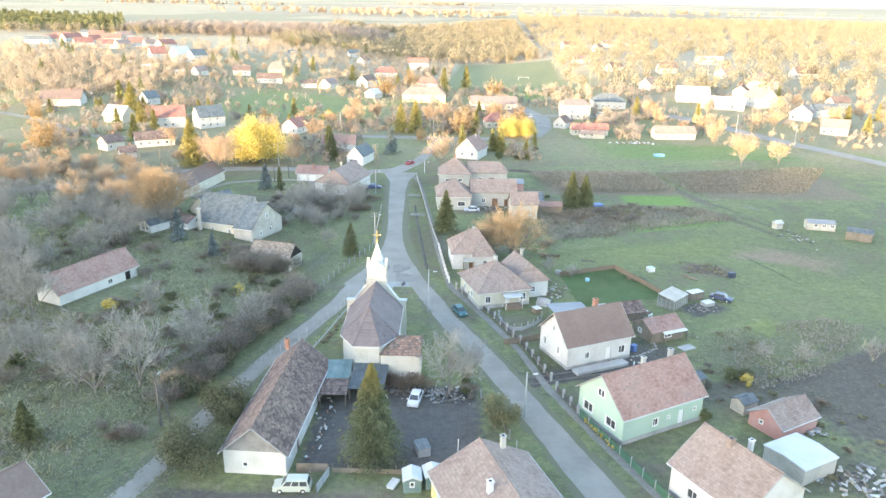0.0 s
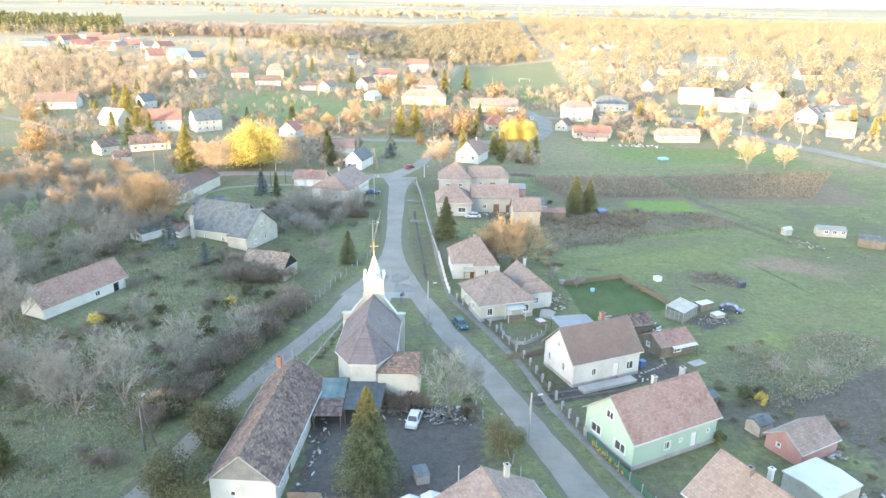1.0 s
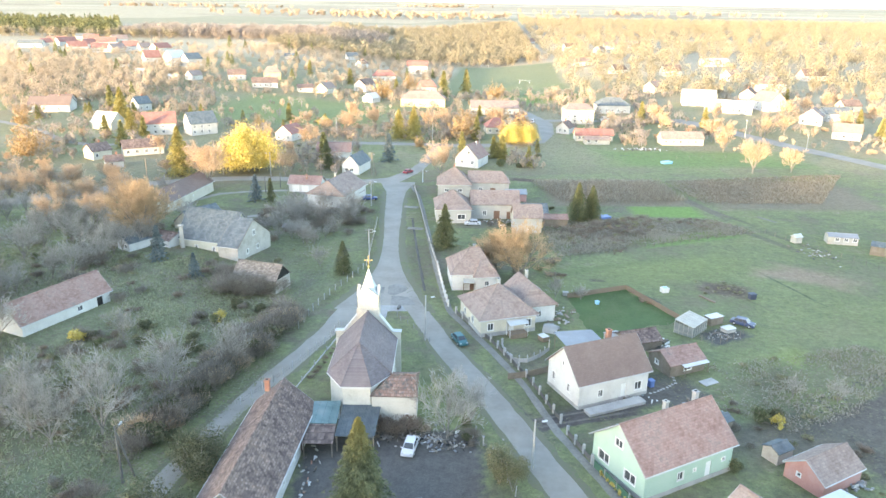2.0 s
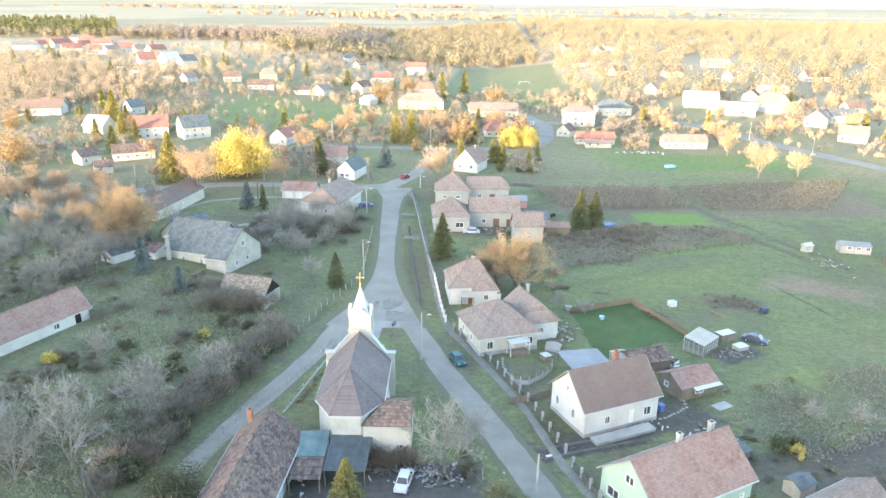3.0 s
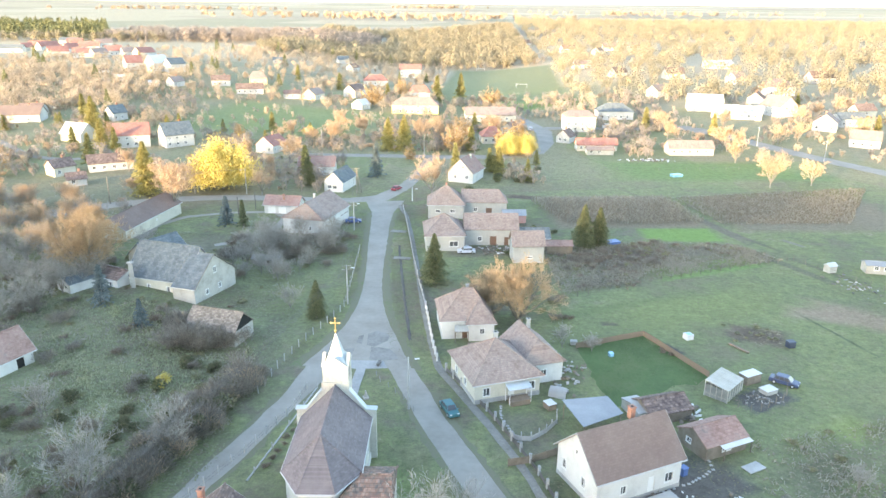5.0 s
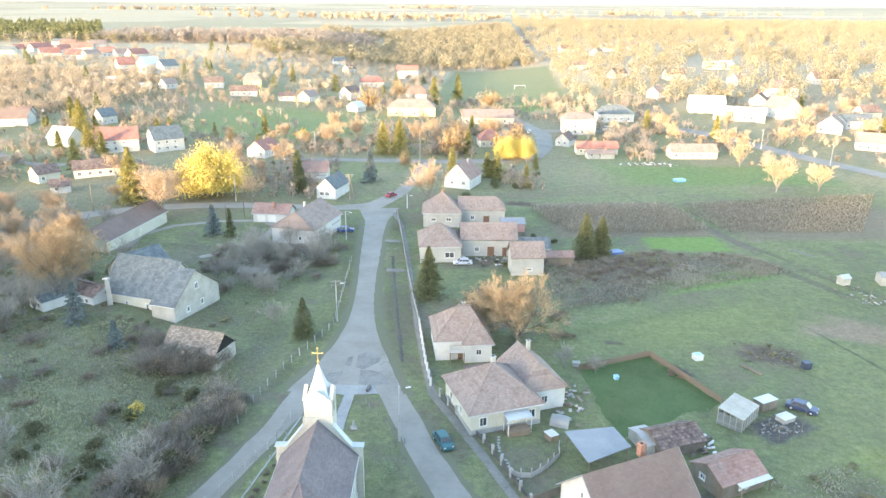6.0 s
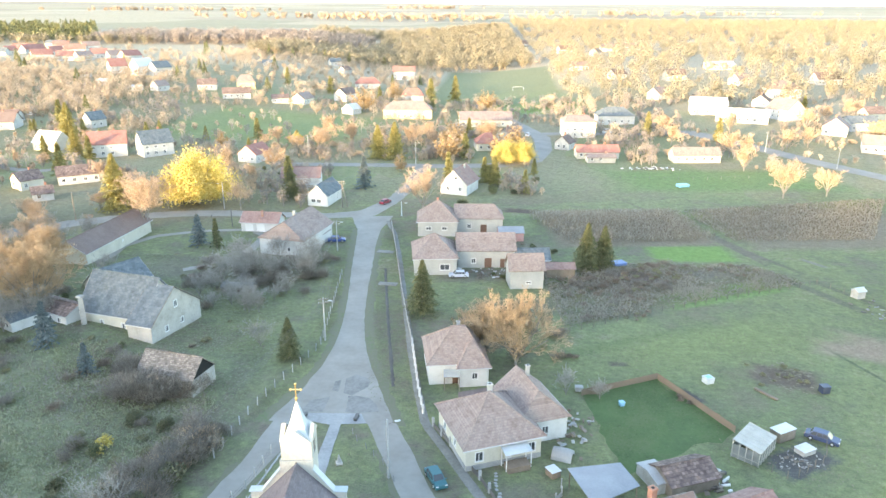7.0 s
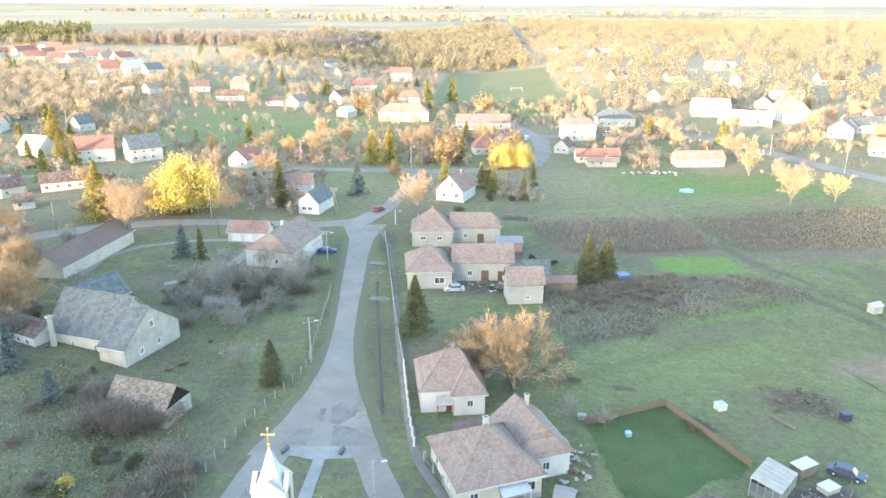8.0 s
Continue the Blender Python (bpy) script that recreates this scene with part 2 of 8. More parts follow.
# ---- builders ----
def fast_mesh(name, verts, faces):
    """A mesh from arrays; all faces have the same number of corners."""
    verts, faces = np.asarray(verts, np.float32), np.asarray(faces, np.int32)
    me = bpy.data.meshes.new(name)
    k = faces.shape[1]
    me.vertices.add(len(verts))
    me.vertices.foreach_set("co", verts.ravel())
    me.loops.add(faces.size)
    me.loops.foreach_set("vertex_index", faces.ravel())
    me.polygons.add(len(faces))
    me.polygons.foreach_set("loop_start", np.arange(0, faces.size, k, dtype=np.int32))
    me.update(calc_edges=True)
    return me


def put(ob, parent=None, material=None, label=""):
    if material is not None:
        ob.data.materials.append(material)
    if parent is not None:
        ob.parent = parent
    if label:
        tagged(ob, label)
    return ob


def part(name, bm, material, parent=None, label=""):
    me = bpy.data.meshes.new(name)
    bm.normal_update()
    bm.to_mesh(me)
    bm.free()
    return put(new(name, me), parent, material, label)


def thing(name, m, label, category, group="", kind=""):
    ob = new(name)
    ob.empty_display_size = 0.3
    ob.matrix_world = m
    return tagged(ob, label, category, group, kind)


def box(bm, x0, x1, y0, y1, z0, z1, m=None, bevel=0.0):
    r = bmesh.ops.create_cube(bm, size=1.0, matrix=Matrix.Translation(((x0 + x1) / 2, (y0 + y1) / 2, (z0 + z1) / 2)) @ Matrix.Diagonal((abs(x1 - x0), abs(y1 - y0), abs(z1 - z0), 1)))
    vs = r["verts"]
    if bevel:
        es = list({e for v in vs for e in v.link_edges})
        vs = list({v for f in bmesh.ops.bevel(bm, geom=es, offset=bevel, segments=1, affect="EDGES")["faces"] for v in f.verts} | {v for v in vs if v.is_valid})
    if m is not None:
        bmesh.ops.transform(bm, matrix=m, verts=[v for v in vs if v.is_valid])
    return bm


def tube(bm, a, b, r0, r1, n=6):
    a, b = Vector(a), Vector(b)
    q = (b - a).to_track_quat("Z", "Y")
    ring = [[bm.verts.new(p + q @ Vector((r * math.cos(k * math.tau / n), r * math.sin(k * math.tau / n), 0))) for k in range(n)] for p, r in ((a, r0), (b, r1))]
    for k in range(n):
        bm.faces.new((ring[0][k], ring[0][(k + 1) % n], ring[1][(k + 1) % n], ring[1][k]))
    bm.faces.new(ring[0][::-1])
    bm.faces.new(ring[1])
    return bm


def slab(bm, pts, thick):
    """A plate under the polygon pts, counter-clockwise from above."""
    pts = [Vector(p) for p in pts]
    nrm = (pts[1] - pts[0]).cross(pts[2] - pts[0]).normalized()
    if nrm.z < 0:
        pts, nrm = pts[::-1], -nrm
    top = [bm.verts.new(p) for p in pts]
    bot = [bm.verts.new(p - nrm * thick) for p in pts]
    bm.faces.new(top)
    bm.faces.new(bot[::-1])
    for i in range(len(pts)):
        j = (i + 1) % len(pts)
        bm.faces.new((top[j], top[i], bot[i], bot[j]))


def wall_panel(bm, a, b, z0, z1, holes, depth=0.16):
    """A wall skin from a to b (outside on the right) with openings (u0, u1, za, zb) and their reveals."""
    a, b = Vector((*a, 0)), Vector((*b, 0))
    length = (b - a).length
    u = (b - a) / length
    inn = Vector((-u.y, u.x, 0)) * depth
    us = sorted({0, length, *[h[0] for h in holes], *[h[1] for h in holes]})
    zs = sorted({z0, z1, *[h[2] for h in holes], *[h[3] for h in holes]})

    def P(s, z):
        return a + u * s + Vector((0, 0, z))
    for i in range(len(us) - 1):
        for j in range(len(zs) - 1):
            um, zm = (us[i] + us[i + 1]) / 2, (zs[j] + zs[j + 1]) / 2
            if any(h[0] < um < h[1] and h[2] < zm < h[3] for h in holes):
                continue
            bm.faces.new([bm.verts.new(p) for p in (P(us[i], zs[j]), P(us[i + 1], zs[j]), P(us[i + 1], zs[j + 1]), P(us[i], zs[j + 1]))])
    for h in holes:
        c = [P(h[0], h[2]), P(h[1], h[2]), P(h[1], h[3]), P(h[0], h[3])]
        for i in range(4):
            p, q = c[i], c[(i + 1) % 4]
            bm.faces.new([bm.verts.new(v) for v in (q, p, p + inn, q + inn)])


SIDES = {"f": 0, "1": 1, "b": 2, "0": 3}


def window(parent, a, b, hole, framed=True, door=None, depth=0.13):
    """A window (or door) filling one opening of the wall from a to b."""
    a, b = Vector((*a, 0)), Vector((*b, 0))
    u = (b - a).normalized()
    inn = Vector((-u.y, u.x, 0))
    w, h = hole[1] - hole[0], hole[3] - hole[2]
    m = Matrix.Translation(a + u * hole[0] + inn * depth + Vector((0, 0, hole[2]))) @ Matrix(((u.x, inn.x, 0, 0), (u.y, inn.y, 0, 0), (0, 0, 1, 0), (0, 0, 0, 1)))
    bm = bmesh.new()
    t = 0.13
    if door:
        box(bm, 0, w, 0, 0.06, 0, h)
        box(bm, 0.12 * w, 0.88 * w, -0.02, 0.0, 0.1 * h, 0.45 * h)
        box(bm, 0.12 * w, 0.88 * w, -0.02, 0.0, 0.52 * h, 0.92 * h)
        bmesh.ops.transform(bm, matrix=m, verts=bm.verts)
        return part("door", bm, door, parent)
    for x0, x1, z0, z1 in ((0, w, 0, t), (0, w, h - t, h), (0, t, t, h - t), (w - t, w, t, h - t)):
        box(bm, x0, x1, -0.06 - (0.1 if depth > 0 else 0), 0.05, z0, z1)
    if w > 0.9:
        box(bm, w / 2 - 0.04, w / 2 + 0.04, -0.03, 0.05, t, h - t)
    bmesh.ops.transform(bm, matrix=m, verts=bm.verts)
    win = part("window", bm, M["frame_white"] if framed else M["wood"], parent)
    bm = bmesh.new()
    box(bm, t * 0.5, w - t * 0.5, 0.02, 0.04, t * 0.5, h - t * 0.5)
    bmesh.ops.transform(bm, matrix=m, verts=bm.verts)
    part("pane", bm, M["glass"], win)
    return win


def chimney(parent, x, y, z0, z1, w=0.55, material=None, pots=True):
    bm = bmesh.new()
    box(bm, x - w / 2, x + w / 2, y - w / 2, y + w / 2, z0, z1 - 0.12, bevel=0.03)
    box(bm, x - w / 2 - 0.07, x + w / 2 + 0.07, y - w / 2 - 0.07, y + w / 2 + 0.07, z1 - 0.14, z1, bevel=0.02)
    ch = part("chimney", bm, material or M["plaster"], parent)
    if pots:
        bm = bmesh.new()
        box(bm, x - w / 4, x + w / 4, y - w / 4, y + w / 4, z1 - 0.02, z1 + 0.012)
        part("flue", bm, M["dark"], ch)
    return ch


def gable_roof(bm, L, W, eave, ridge, thick=0.14, hip0=0.0, hip1=0.0, cx=0.0, cy=0.0):
    """hip0, hip1: how far the ridge ends stand back from the ends."""
    x0, x1, y0, y1 = cx - L / 2, cx + L / 2, cy - W / 2, cy + W / 2
    a, b = Vector((x0 + hip0, cy, ridge)), Vector((x1 - hip1, cy, ridge))
    c = [Vector((x0, y0, eave)), Vector((x1, y0, eave)), Vector((x1, y1, eave)), Vector((x0, y1, eave))]
    if (b - a).length > 0.05:
        slab(bm, [c[0], c[1], b, a], thick)
        slab(bm, [c[2], c[3], a, b], thick)
    else:
        b = a
        slab(bm, [c[0], c[1], a], thick)
        slab(bm, [c[2], c[3], a], thick)
    if hip1:
        slab(bm, [c[1], c[2], b], thick)
    if hip0:
        slab(bm, [c[3], c[0], a], thick)
    lines = [(a, b)] if (b - a).length > 0.05 else []
    if hip0:
        lines += [(c[0], a), (c[3], a)]
    if hip1:
        lines += [(c[1], b), (c[2], b)]
    return lines


def house(name, label, cx, cy, ang, L, W, eave, ridge, wall, roof, hip=(0, 0), ov=0.4, holes=(), chims=(), z=0.0, plinth=None, gutter=True, caps=True, group="", gable_wall=None, category="house"):
    """L, W: the roof's size along and across the ridge. holes: (side, along, sill, width, height[, door material]); chims: (x, y, top, width, material)."""
    root = thing(name, pose(cx, cy, z, 0, 0, ang), label, category, group)
    lx, ly = L / 2 - ov, W / 2 - ov
    zt = eave + (ridge - eave) * (ov / (W / 2)) * 0.9 if not hip[0] else eave
    corners = [(-lx, -ly), (lx, -ly), (lx, ly), (-lx, ly)]
    bm = bmesh.new()
    wins = []
    for name_s, k in SIDES.items():
        a, b = corners[k], corners[(k + 1) % 4]
        hs = []
        for h in holes:
            if h[0] != name_s:
                continue
            rect = (h[1], h[1] + h[3], h[2], h[2] + h[4])
            wins.append((a, b, rect, h[5] if len(h) > 5 else None))
            if rect[3] < zt - 0.05:
                hs.append(rect)
        wall_panel(bm, a, b, -0.3, zt, hs)
    for s, hp in ((-1, hip[0]), (1, hip[1])):
        if hp == 0:
            top = ridge - 0.16
            tri = [(s * lx, -ly, zt), (s * lx, ly, zt), (s * lx, 0, top)]
            bm.faces.new([bm.verts.new(p) for p in (tri if s > 0 else tri[::-1])])
    part("wall", bm, wall, root)
    if gable_wall is not None:
        n = max(4, int(ly * 2 / 0.35))
        top = lambda y: zt + (ridge - 0.2 - zt) * (1 - abs(y) / ly)
        for s, hp in ((-1, hip[0]), (1, hip[1])):
            if hp:
                continue
            for i in range(n):
                ya, yb = -ly + 2 * ly * i / n, -ly + 2 * ly * (i + 1) / n - 0.02
                lo = zt - 0.1
                bm = bmesh.new()
                pro = [(ya, lo), (yb, lo), (yb, max(lo + 0.02, top(yb))), (ya, max(lo + 0.02, top(ya)))]
                f0 = [bm.verts.new((s * (lx + 0.04), *p)) for p in pro]
                f1 = [bm.verts.new((s * (lx + 0.005), *p)) for p in pro]
                bm.faces.new(f0 if s > 0 else f0[::-1])
                for k in range(4):
                    bm.faces.new((f0[k], f0[(k + 1) % 4], f1[(k + 1) % 4], f1[k]))
                part("board", bm, gable_wall, root)
    for a, b, rect, door in wins:
        if rect[3] < zt - 0.05:
            window(root, a, b, rect, door=door)
        else:
            window(root, a, b, rect, depth=-0.05)
    if plinth:
        bm = bmesh.new()
        for k in range(4):
            a, b = Vector((*corners[k], 0)), Vector((*corners[(k + 1) % 4], 0))
            u = (b - a).normalized()
            o = Vector((u.y, -u.x, 0)) * 0.06
            p = [a + o, b + o, b, a]
            lo = [bm.verts.new(v + Vector((0, 0, -0.3))) for v in p]
            hi = [bm.verts.new(v + Vector((0, 0, plinth))) for v in p]
            bm.faces.new((lo[0], lo[1], hi[1], hi[0]))
            bm.faces.new(hi)
        part("plinth", bm, M["concrete"], root)
    bm = bmesh.new()
    lines = gable_roof(bm, L, W, eave, ridge, 0.14, hip[0], hip[1])
    rf = part("roof", bm, roof, root)
    if caps:
        for a, b in lines:
            bm = bmesh.new()
            tube(bm, a + Vector((0, 0, 0.0)), b + Vector((0, 0, 0.0)), 0.13, 0.13, 6)
            part("ridge_cap", bm, roof, rf)
    for s, hp in ((-1, hip[0]), (1, hip[1])):
        if hp == 0 and gutter:
            for q in (-1, 1):
                bm = bmesh.new()
                a, b = Vector((s * (L / 2 + 0.02), q * W / 2, eave - 0.02)), Vector((s * (L / 2 + 0.02), 0, ridge - 0.02))
                tube(bm, a - Vector((0, 0, 0.06)), b - Vector((0, 0, 0.06)), 0.075, 0.075, 4)
                part("bargeboard", bm, M["concrete"] if wall is not M["grey_wall"] else M["wood"], rf)
    if gutter:
        for s in (-1, 1):
            bm = bmesh.new()
            tube(bm, (-L / 2, s * (W / 2 + 0.05), eave - 0.1), (L / 2, s * (W / 2 + 0.05), eave - 0.1), 0.07, 0.07, 6)
            part("gutter", bm, M["tin_white"], root)
    for c in chims:
        chimney(root, c[0], c[1], c[2] - 1.6, c[2], c[3], c[4])
    return root


# ---- terrain ----
def terrain(x, y):
    """Height of the ground: flat village floor, gentle slopes ahead, and the wooded ridge behind that keeps the near half in shade."""
    x, y = np.asarray(x, float), np.asarray(y, float)
    r = np.maximum(0, y - 240)
    a = np.minimum(1, np.abs(x + 20) / 180)
    a = a * a * (3 - 2 * a)
    a = np.maximum(a, np.clip((y - 650) / 500, 0, 1))
    q = np.clip((y - 290) / 330, 0, 1)
    h = 6 * np.tanh(r * 0.010 / 6) + 15 * a * q * q * (3 - 2 * q) + np.maximum(0, y - 700) * 0.0235
    l = np.clip((-28 - x) / 38, 0, 1)
    k = np.clip((205 - y) / 55, 0, 1)
    h = h + 3.2 * l * l * (3 - 2 * l) * k * k * (3 - 2 * k) * np.clip((y - 20) / 60, 0, 1)
    b = np.clip((-60 - y) / 270, 0, 1)
    return h + (46.8 + 7.0 * np.exp(-((x + 447) / 35) ** 2)) * b * b * (3 - 2 * b)


def tz(x, y):
    return float(terrain(x, y))


def axis_steps(lo, hi, near_lo, near_hi, step, grow=1.25):
    out = list(np.arange(near_lo, near_hi + step / 2, step))
    d = step
    while out[-1] < hi:
        d *= grow
        out.append(min(hi, out[-1] + d))
    d = step
    while out[0] > lo:
        d *= grow
        out.insert(0, max(lo, out[0] - d))
    return np.array(out)


xs = np.unique(np.r_[axis_steps(-4900, 4900, -160, 180, 3), np.arange(-780, -160, 10.0), np.arange(190, 620, 10.0)].round(2))
ys = np.unique(np.r_[axis_steps(-4900, 4900, 50, 340, 3), np.arange(-430, 50, 10.0), np.arange(350, 800, 9.0)].round(2))
X, Y = np.meshgrid(xs, ys)
rng = np.random.default_rng(3)
Z = terrain(X, Y) + np.where(Y > 900, 4 * np.sin(X / 330 + 1) * np.sin(Y / 410), 0) + np.where(Y < -250, 1.2 * np.sin(X / 23) + 1.0 * np.sin(X / 9 + 1), 0)
nx = len(xs)
idx = np.arange(nx * len(ys)).reshape(len(ys), nx)
quads = np.stack([idx[:-1, :-1], idx[:-1, 1:], idx[1:, 1:], idx[1:, :-1]], -1).reshape(-1, 4)
def ground_material():
    """Meadow in several scales of green and straw, plots of other soil and growth, and pale farmland far off."""
    m = bpy.data.materials.new("meadow and plots")
    m.use_nodes = True
    n, l = m.node_tree.nodes, m.node_tree.links
    bsdf = n["Principled BSDF"]
    bsdf.inputs["Roughness"].default_value = 0.95
    bsdf.inputs["Specular IOR Level"].default_value = 0.1
    pos = n.new("ShaderNodeNewGeometry").outputs["Position"]

    def noise_of(scale, detail=5, rough=0.6):
        t = n.new("ShaderNodeTexNoise")
        t.inputs["Scale"].default_value, t.inputs["Detail"].default_value, t.inputs["Roughness"].default_value = scale, detail, rough
        l.new(pos, t.inputs["Vector"])
        return t.outputs["Fac"]

    def math_of(op, a, b, c=None):
        t = n.new("ShaderNodeMath")
        t.operation = op
        for k, v in enumerate((a, b, c)):
            if v is None:
                continue
            if isinstance(v, (int, float)):
                t.inputs[k].default_value = v
            else:
                l.new(v, t.inputs[k])
        return t.outputs[0]

    def ramp_of(fac, stops):
        t = n.new("ShaderNodeValToRGB")
        for k, (p, c) in enumerate(stops):
            e = t.color_ramp.elements[k] if k < 2 else t.color_ramp.elements.new(p)
            e.position, e.color = p, (*c, 1)
        l.new(fac, t.inputs[0])
        return t.outputs[0]

    def mix(fac, a, b, blend="MIX"):
        t = n.new("ShaderNodeMix")
        t.data_type, t.blend_type = "RGBA", blend
        for k, v in ((0, fac), (6, a), (7, b)):
            if isinstance(v, (int, float)):
                t.inputs[k].default_value = v
            elif isinstance(v, tuple):
                t.inputs[k].default_value = (*v, 1)
            else:
                l.new(v, t.inputs[k])
        return t.outputs[2]

    wide, mid, small, fine = noise_of(0.035), noise_of(0.22), noise_of(1.1, 6, 0.7), noise_of(4.5, 3, 0.7)
    edge = math_of("MULTIPLY_ADD", noise_of(0.55, 4, 0.7), 0.9, -0.45)
    fac = math_of("MULTIPLY_ADD", mid, 0.60, math_of("MULTIPLY_ADD", small, 0.30, math_of("MULTIPLY_ADD", wide, 0.90, -0.35)))
    col = ramp_of(fac, [(0.38, (0.185, 0.155, 0.118)), (0.48, (0.165, 0.165, 0.104)), (0.56, (0.172, 0.188, 0.102)), (0.65, (0.194, 0.212, 0.105)), (0.78, (0.24, 0.215, 0.15))])

    def zone(col, c, cx, cy, ang, hx, hy, soft=0.25, blend=1.0, rag=3.0):
        mp = n.new("ShaderNodeMapping")
        mp.vector_type = "TEXTURE"
        mp.inputs["Location"].default_value, mp.inputs["Rotation"].default_value, mp.inputs["Scale"].default_value = (cx, cy, 0), (0, 0, radians(ang)), (hx, hy, 1)
        l.new(pos, mp.inputs["Vector"])
        sp = n.new("ShaderNodeSeparateXYZ")
        l.new(mp.outputs[0], sp.inputs[0])
        d = math_of("MAXIMUM", math_of("ABSOLUTE", sp.outputs["X"], 0), math_of("ABSOLUTE", sp.outputs["Y"], 0))
        d = math_of("MULTIPLY_ADD", edge, min(0.9, rag / min(hx, hy)), d)
        r = n.new("ShaderNodeMapRange")
        r.inputs["From Min"].default_value, r.inputs["From Max"].default_value = 1.0, 1.0 - soft
        r.inputs["To Max"].default_value = blend
        l.new(d, r.inputs["Value"])
        return mix(r.outputs[0], col, c)

    dirt, weed, green = (0.120, 0.108, 0.098), (0.165, 0.142, 0.112), (0.160, 0.215, 0.088)
    for row in (((0.172, 0.197, 0.098), 62, 142, 10, 62, 52, 0.4, 0.35), ((0.225, 0.22, 0.14), -66, 108, -10, 36, 48, 0.4, 0.5), (weed, -42, 160, 0, 17, 26, 0.5, 0.12), ((0.225, 0.19, 0.125), -105, 250, 20, 70, 48, 0.5, 0.75), (weed, -20, 320, 0, 60, 18, 0.5, 0.4), (weed, -50, 190, 0, 24, 11, 0.4, 0.7), ((0.165, 0.142, 0.10), 44, 185, 25, 28, 10, 0.5, 0.6), ((0.13, 0.115, 0.085), 70, 207, -65, 17, 0.9, 0.5, 0.7), ((0.13, 0.115, 0.085), 80, 182, -62, 11, 0.9, 0.5, 0.7), ((0.15, 0.135, 0.095), 52, 250, -68, 13, 0.8, 0.5, 0.6), ((0.13, 0.12, 0.08), 54, 143.5, -63, 9, 0.5, 0.6, 0.5), ((0.125, 0.155, 0.075), 30, 158, 25, 24, 2.0, 0.6, 0.5), ((0.235, 0.205, 0.14), 76, 158, -20, 12, 5, 0.7, 0.6), ((0.21, 0.20, 0.12), 66, 128, 20, 10, 6, 0.8, 0.5), ((0.205, 0.235, 0.105), 44, 160, 20, 16, 5, 0.8, 0.5), ((0.20, 0.18, 0.12), 60, 112, 30, 14, 5, 0.8, 0.5), ((0.18, 0.225, 0.09), 48, 106, 30, 7, 5, 0.8, 0.5), ((0.165, 0.245, 0.082), 55, 206.8, 3, 11, 6.4, 0.25), ((0.160, 0.225, 0.085), 54, 181.5, 24, 16, 4.2, 0.3, 0.9), ((0.15, 0.115, 0.095), 37, 189.5, 20, 11, 7.5, 0.5, 0.85), ((0.17, 0.145, 0.12), 55, 193.6, 14, 11, 4.2, 0.5, 0.8), ((0.15, 0.14, 0.105), 31, 172.5, 22, 9, 6, 0.5, 0.7), ((0.165, 0.14, 0.11), 67.5, 212, -72, 14, 2.2, 0.4, 0.9), ((0.14, 0.13, 0.095), 74, 183, -64, 15, 1.6, 0.5, 0.8), ((0.215, 0.20, 0.165), 81.5, 201.4, -60, 3.8, 1.0, 0.4, 0.8),
                ((0.165, 0.13, 0.10), 51.5, 146.8, -25, 6, 3.4, 0.5), ((0.245, 0.20, 0.145), 67, 156.5, -20, 7, 4.0, 0.5, 0.9), ((0.10, 0.085, 0.075), 35.6, 140.4, -62, 2.8, 1.1, 0.5), ((0.115, 0.11, 0.10), 44.8, 124.8, 30, 5.2, 3.0, 0.3), ((0.12, 0.095, 0.085), 27, 150, 0, 2.0, 0.9, 0.5), ((0.105, 0.095, 0.088), 20.5, 99.6, 24, 11.5, 2.4, 0.3), (dirt, 30.5, 105.5, 30, 5, 5.5, 0.6, 0.7),
                (dirt, -25, 64.6, 0, 14, 2.0, 0.5, 0.9), ((0.125, 0.115, 0.105), -8.8, 81.3, 2, 12.0, 10.8, 0.12), ((0.22, 0.18, 0.13), 43, 229, 6, 21.5, 18.5, 0.15), ((0.21, 0.175, 0.125), 96, 231, 4, 28, 20.5, 0.2), ((0.12, 0.085, 0.07), 17, 243, -10, 6, 3, 0.5),
                ((0.128, 0.113, 0.096), 86.0, 110.0, 32, 46, 9.8, 0.10, 1.0), ((0.115, 0.105, 0.085), 45, 93, 32, 8, 8, 0.5, 0.8), ((0.12, 0.11, 0.09), 33, 93.5, 30, 7, 6, 0.5, 0.7), ((0.115, 0.12, 0.07), 12.5, 100.5, 26, 4.5, 4, 0.4, 0.7), ((0.17, 0.145, 0.10), -3.6, 103, 22, 2.6, 9, 0.6, 0.8), (weed, 12, 172, 10, 12, 5, 0.5, 0.6), (weed, 4, 190, 4, 11, 5, 0.4, 0.75), (weed, 8, 211, 4, 14, 8, 0.4, 0.7), (dirt, 26, 104, 30, 9, 4, 0.5, 0.6), (dirt, 46, 75, 0, 9, 7, 0.5, 0.55), (weed, 40, 92, 30, 9, 5, 0.5, 0.6), (weed, 8, 113, 0, 4, 6, 0.5, 0.5), ((0.16, 0.13, 0.10), 30, 258, 15, 22, 7, 0.5, 0.5), (green, -5, 101, 0, 4, 8, 0.6, 0.5),
                (dirt, 8.5, 96, -62, 9, 1.0, 0.5, 0.6), ((0.15, 0.13, 0.10), 48, 90, 32, 10, 5, 0.5, 0.7),
                ((0.135, 0.108, 0.083), 52.7, 146.6, -14, 5.6, 4.2, 0.5, 0.95, 2.5), ((0.27, 0.205, 0.15), 74, 155.5, -38, 11, 5.6, 0.6, 0.85, 3.5), ((0.10, 0.112, 0.07), 66.6, 148, -72, 10.5, 0.45, 0.5, 0.8, 0.4),
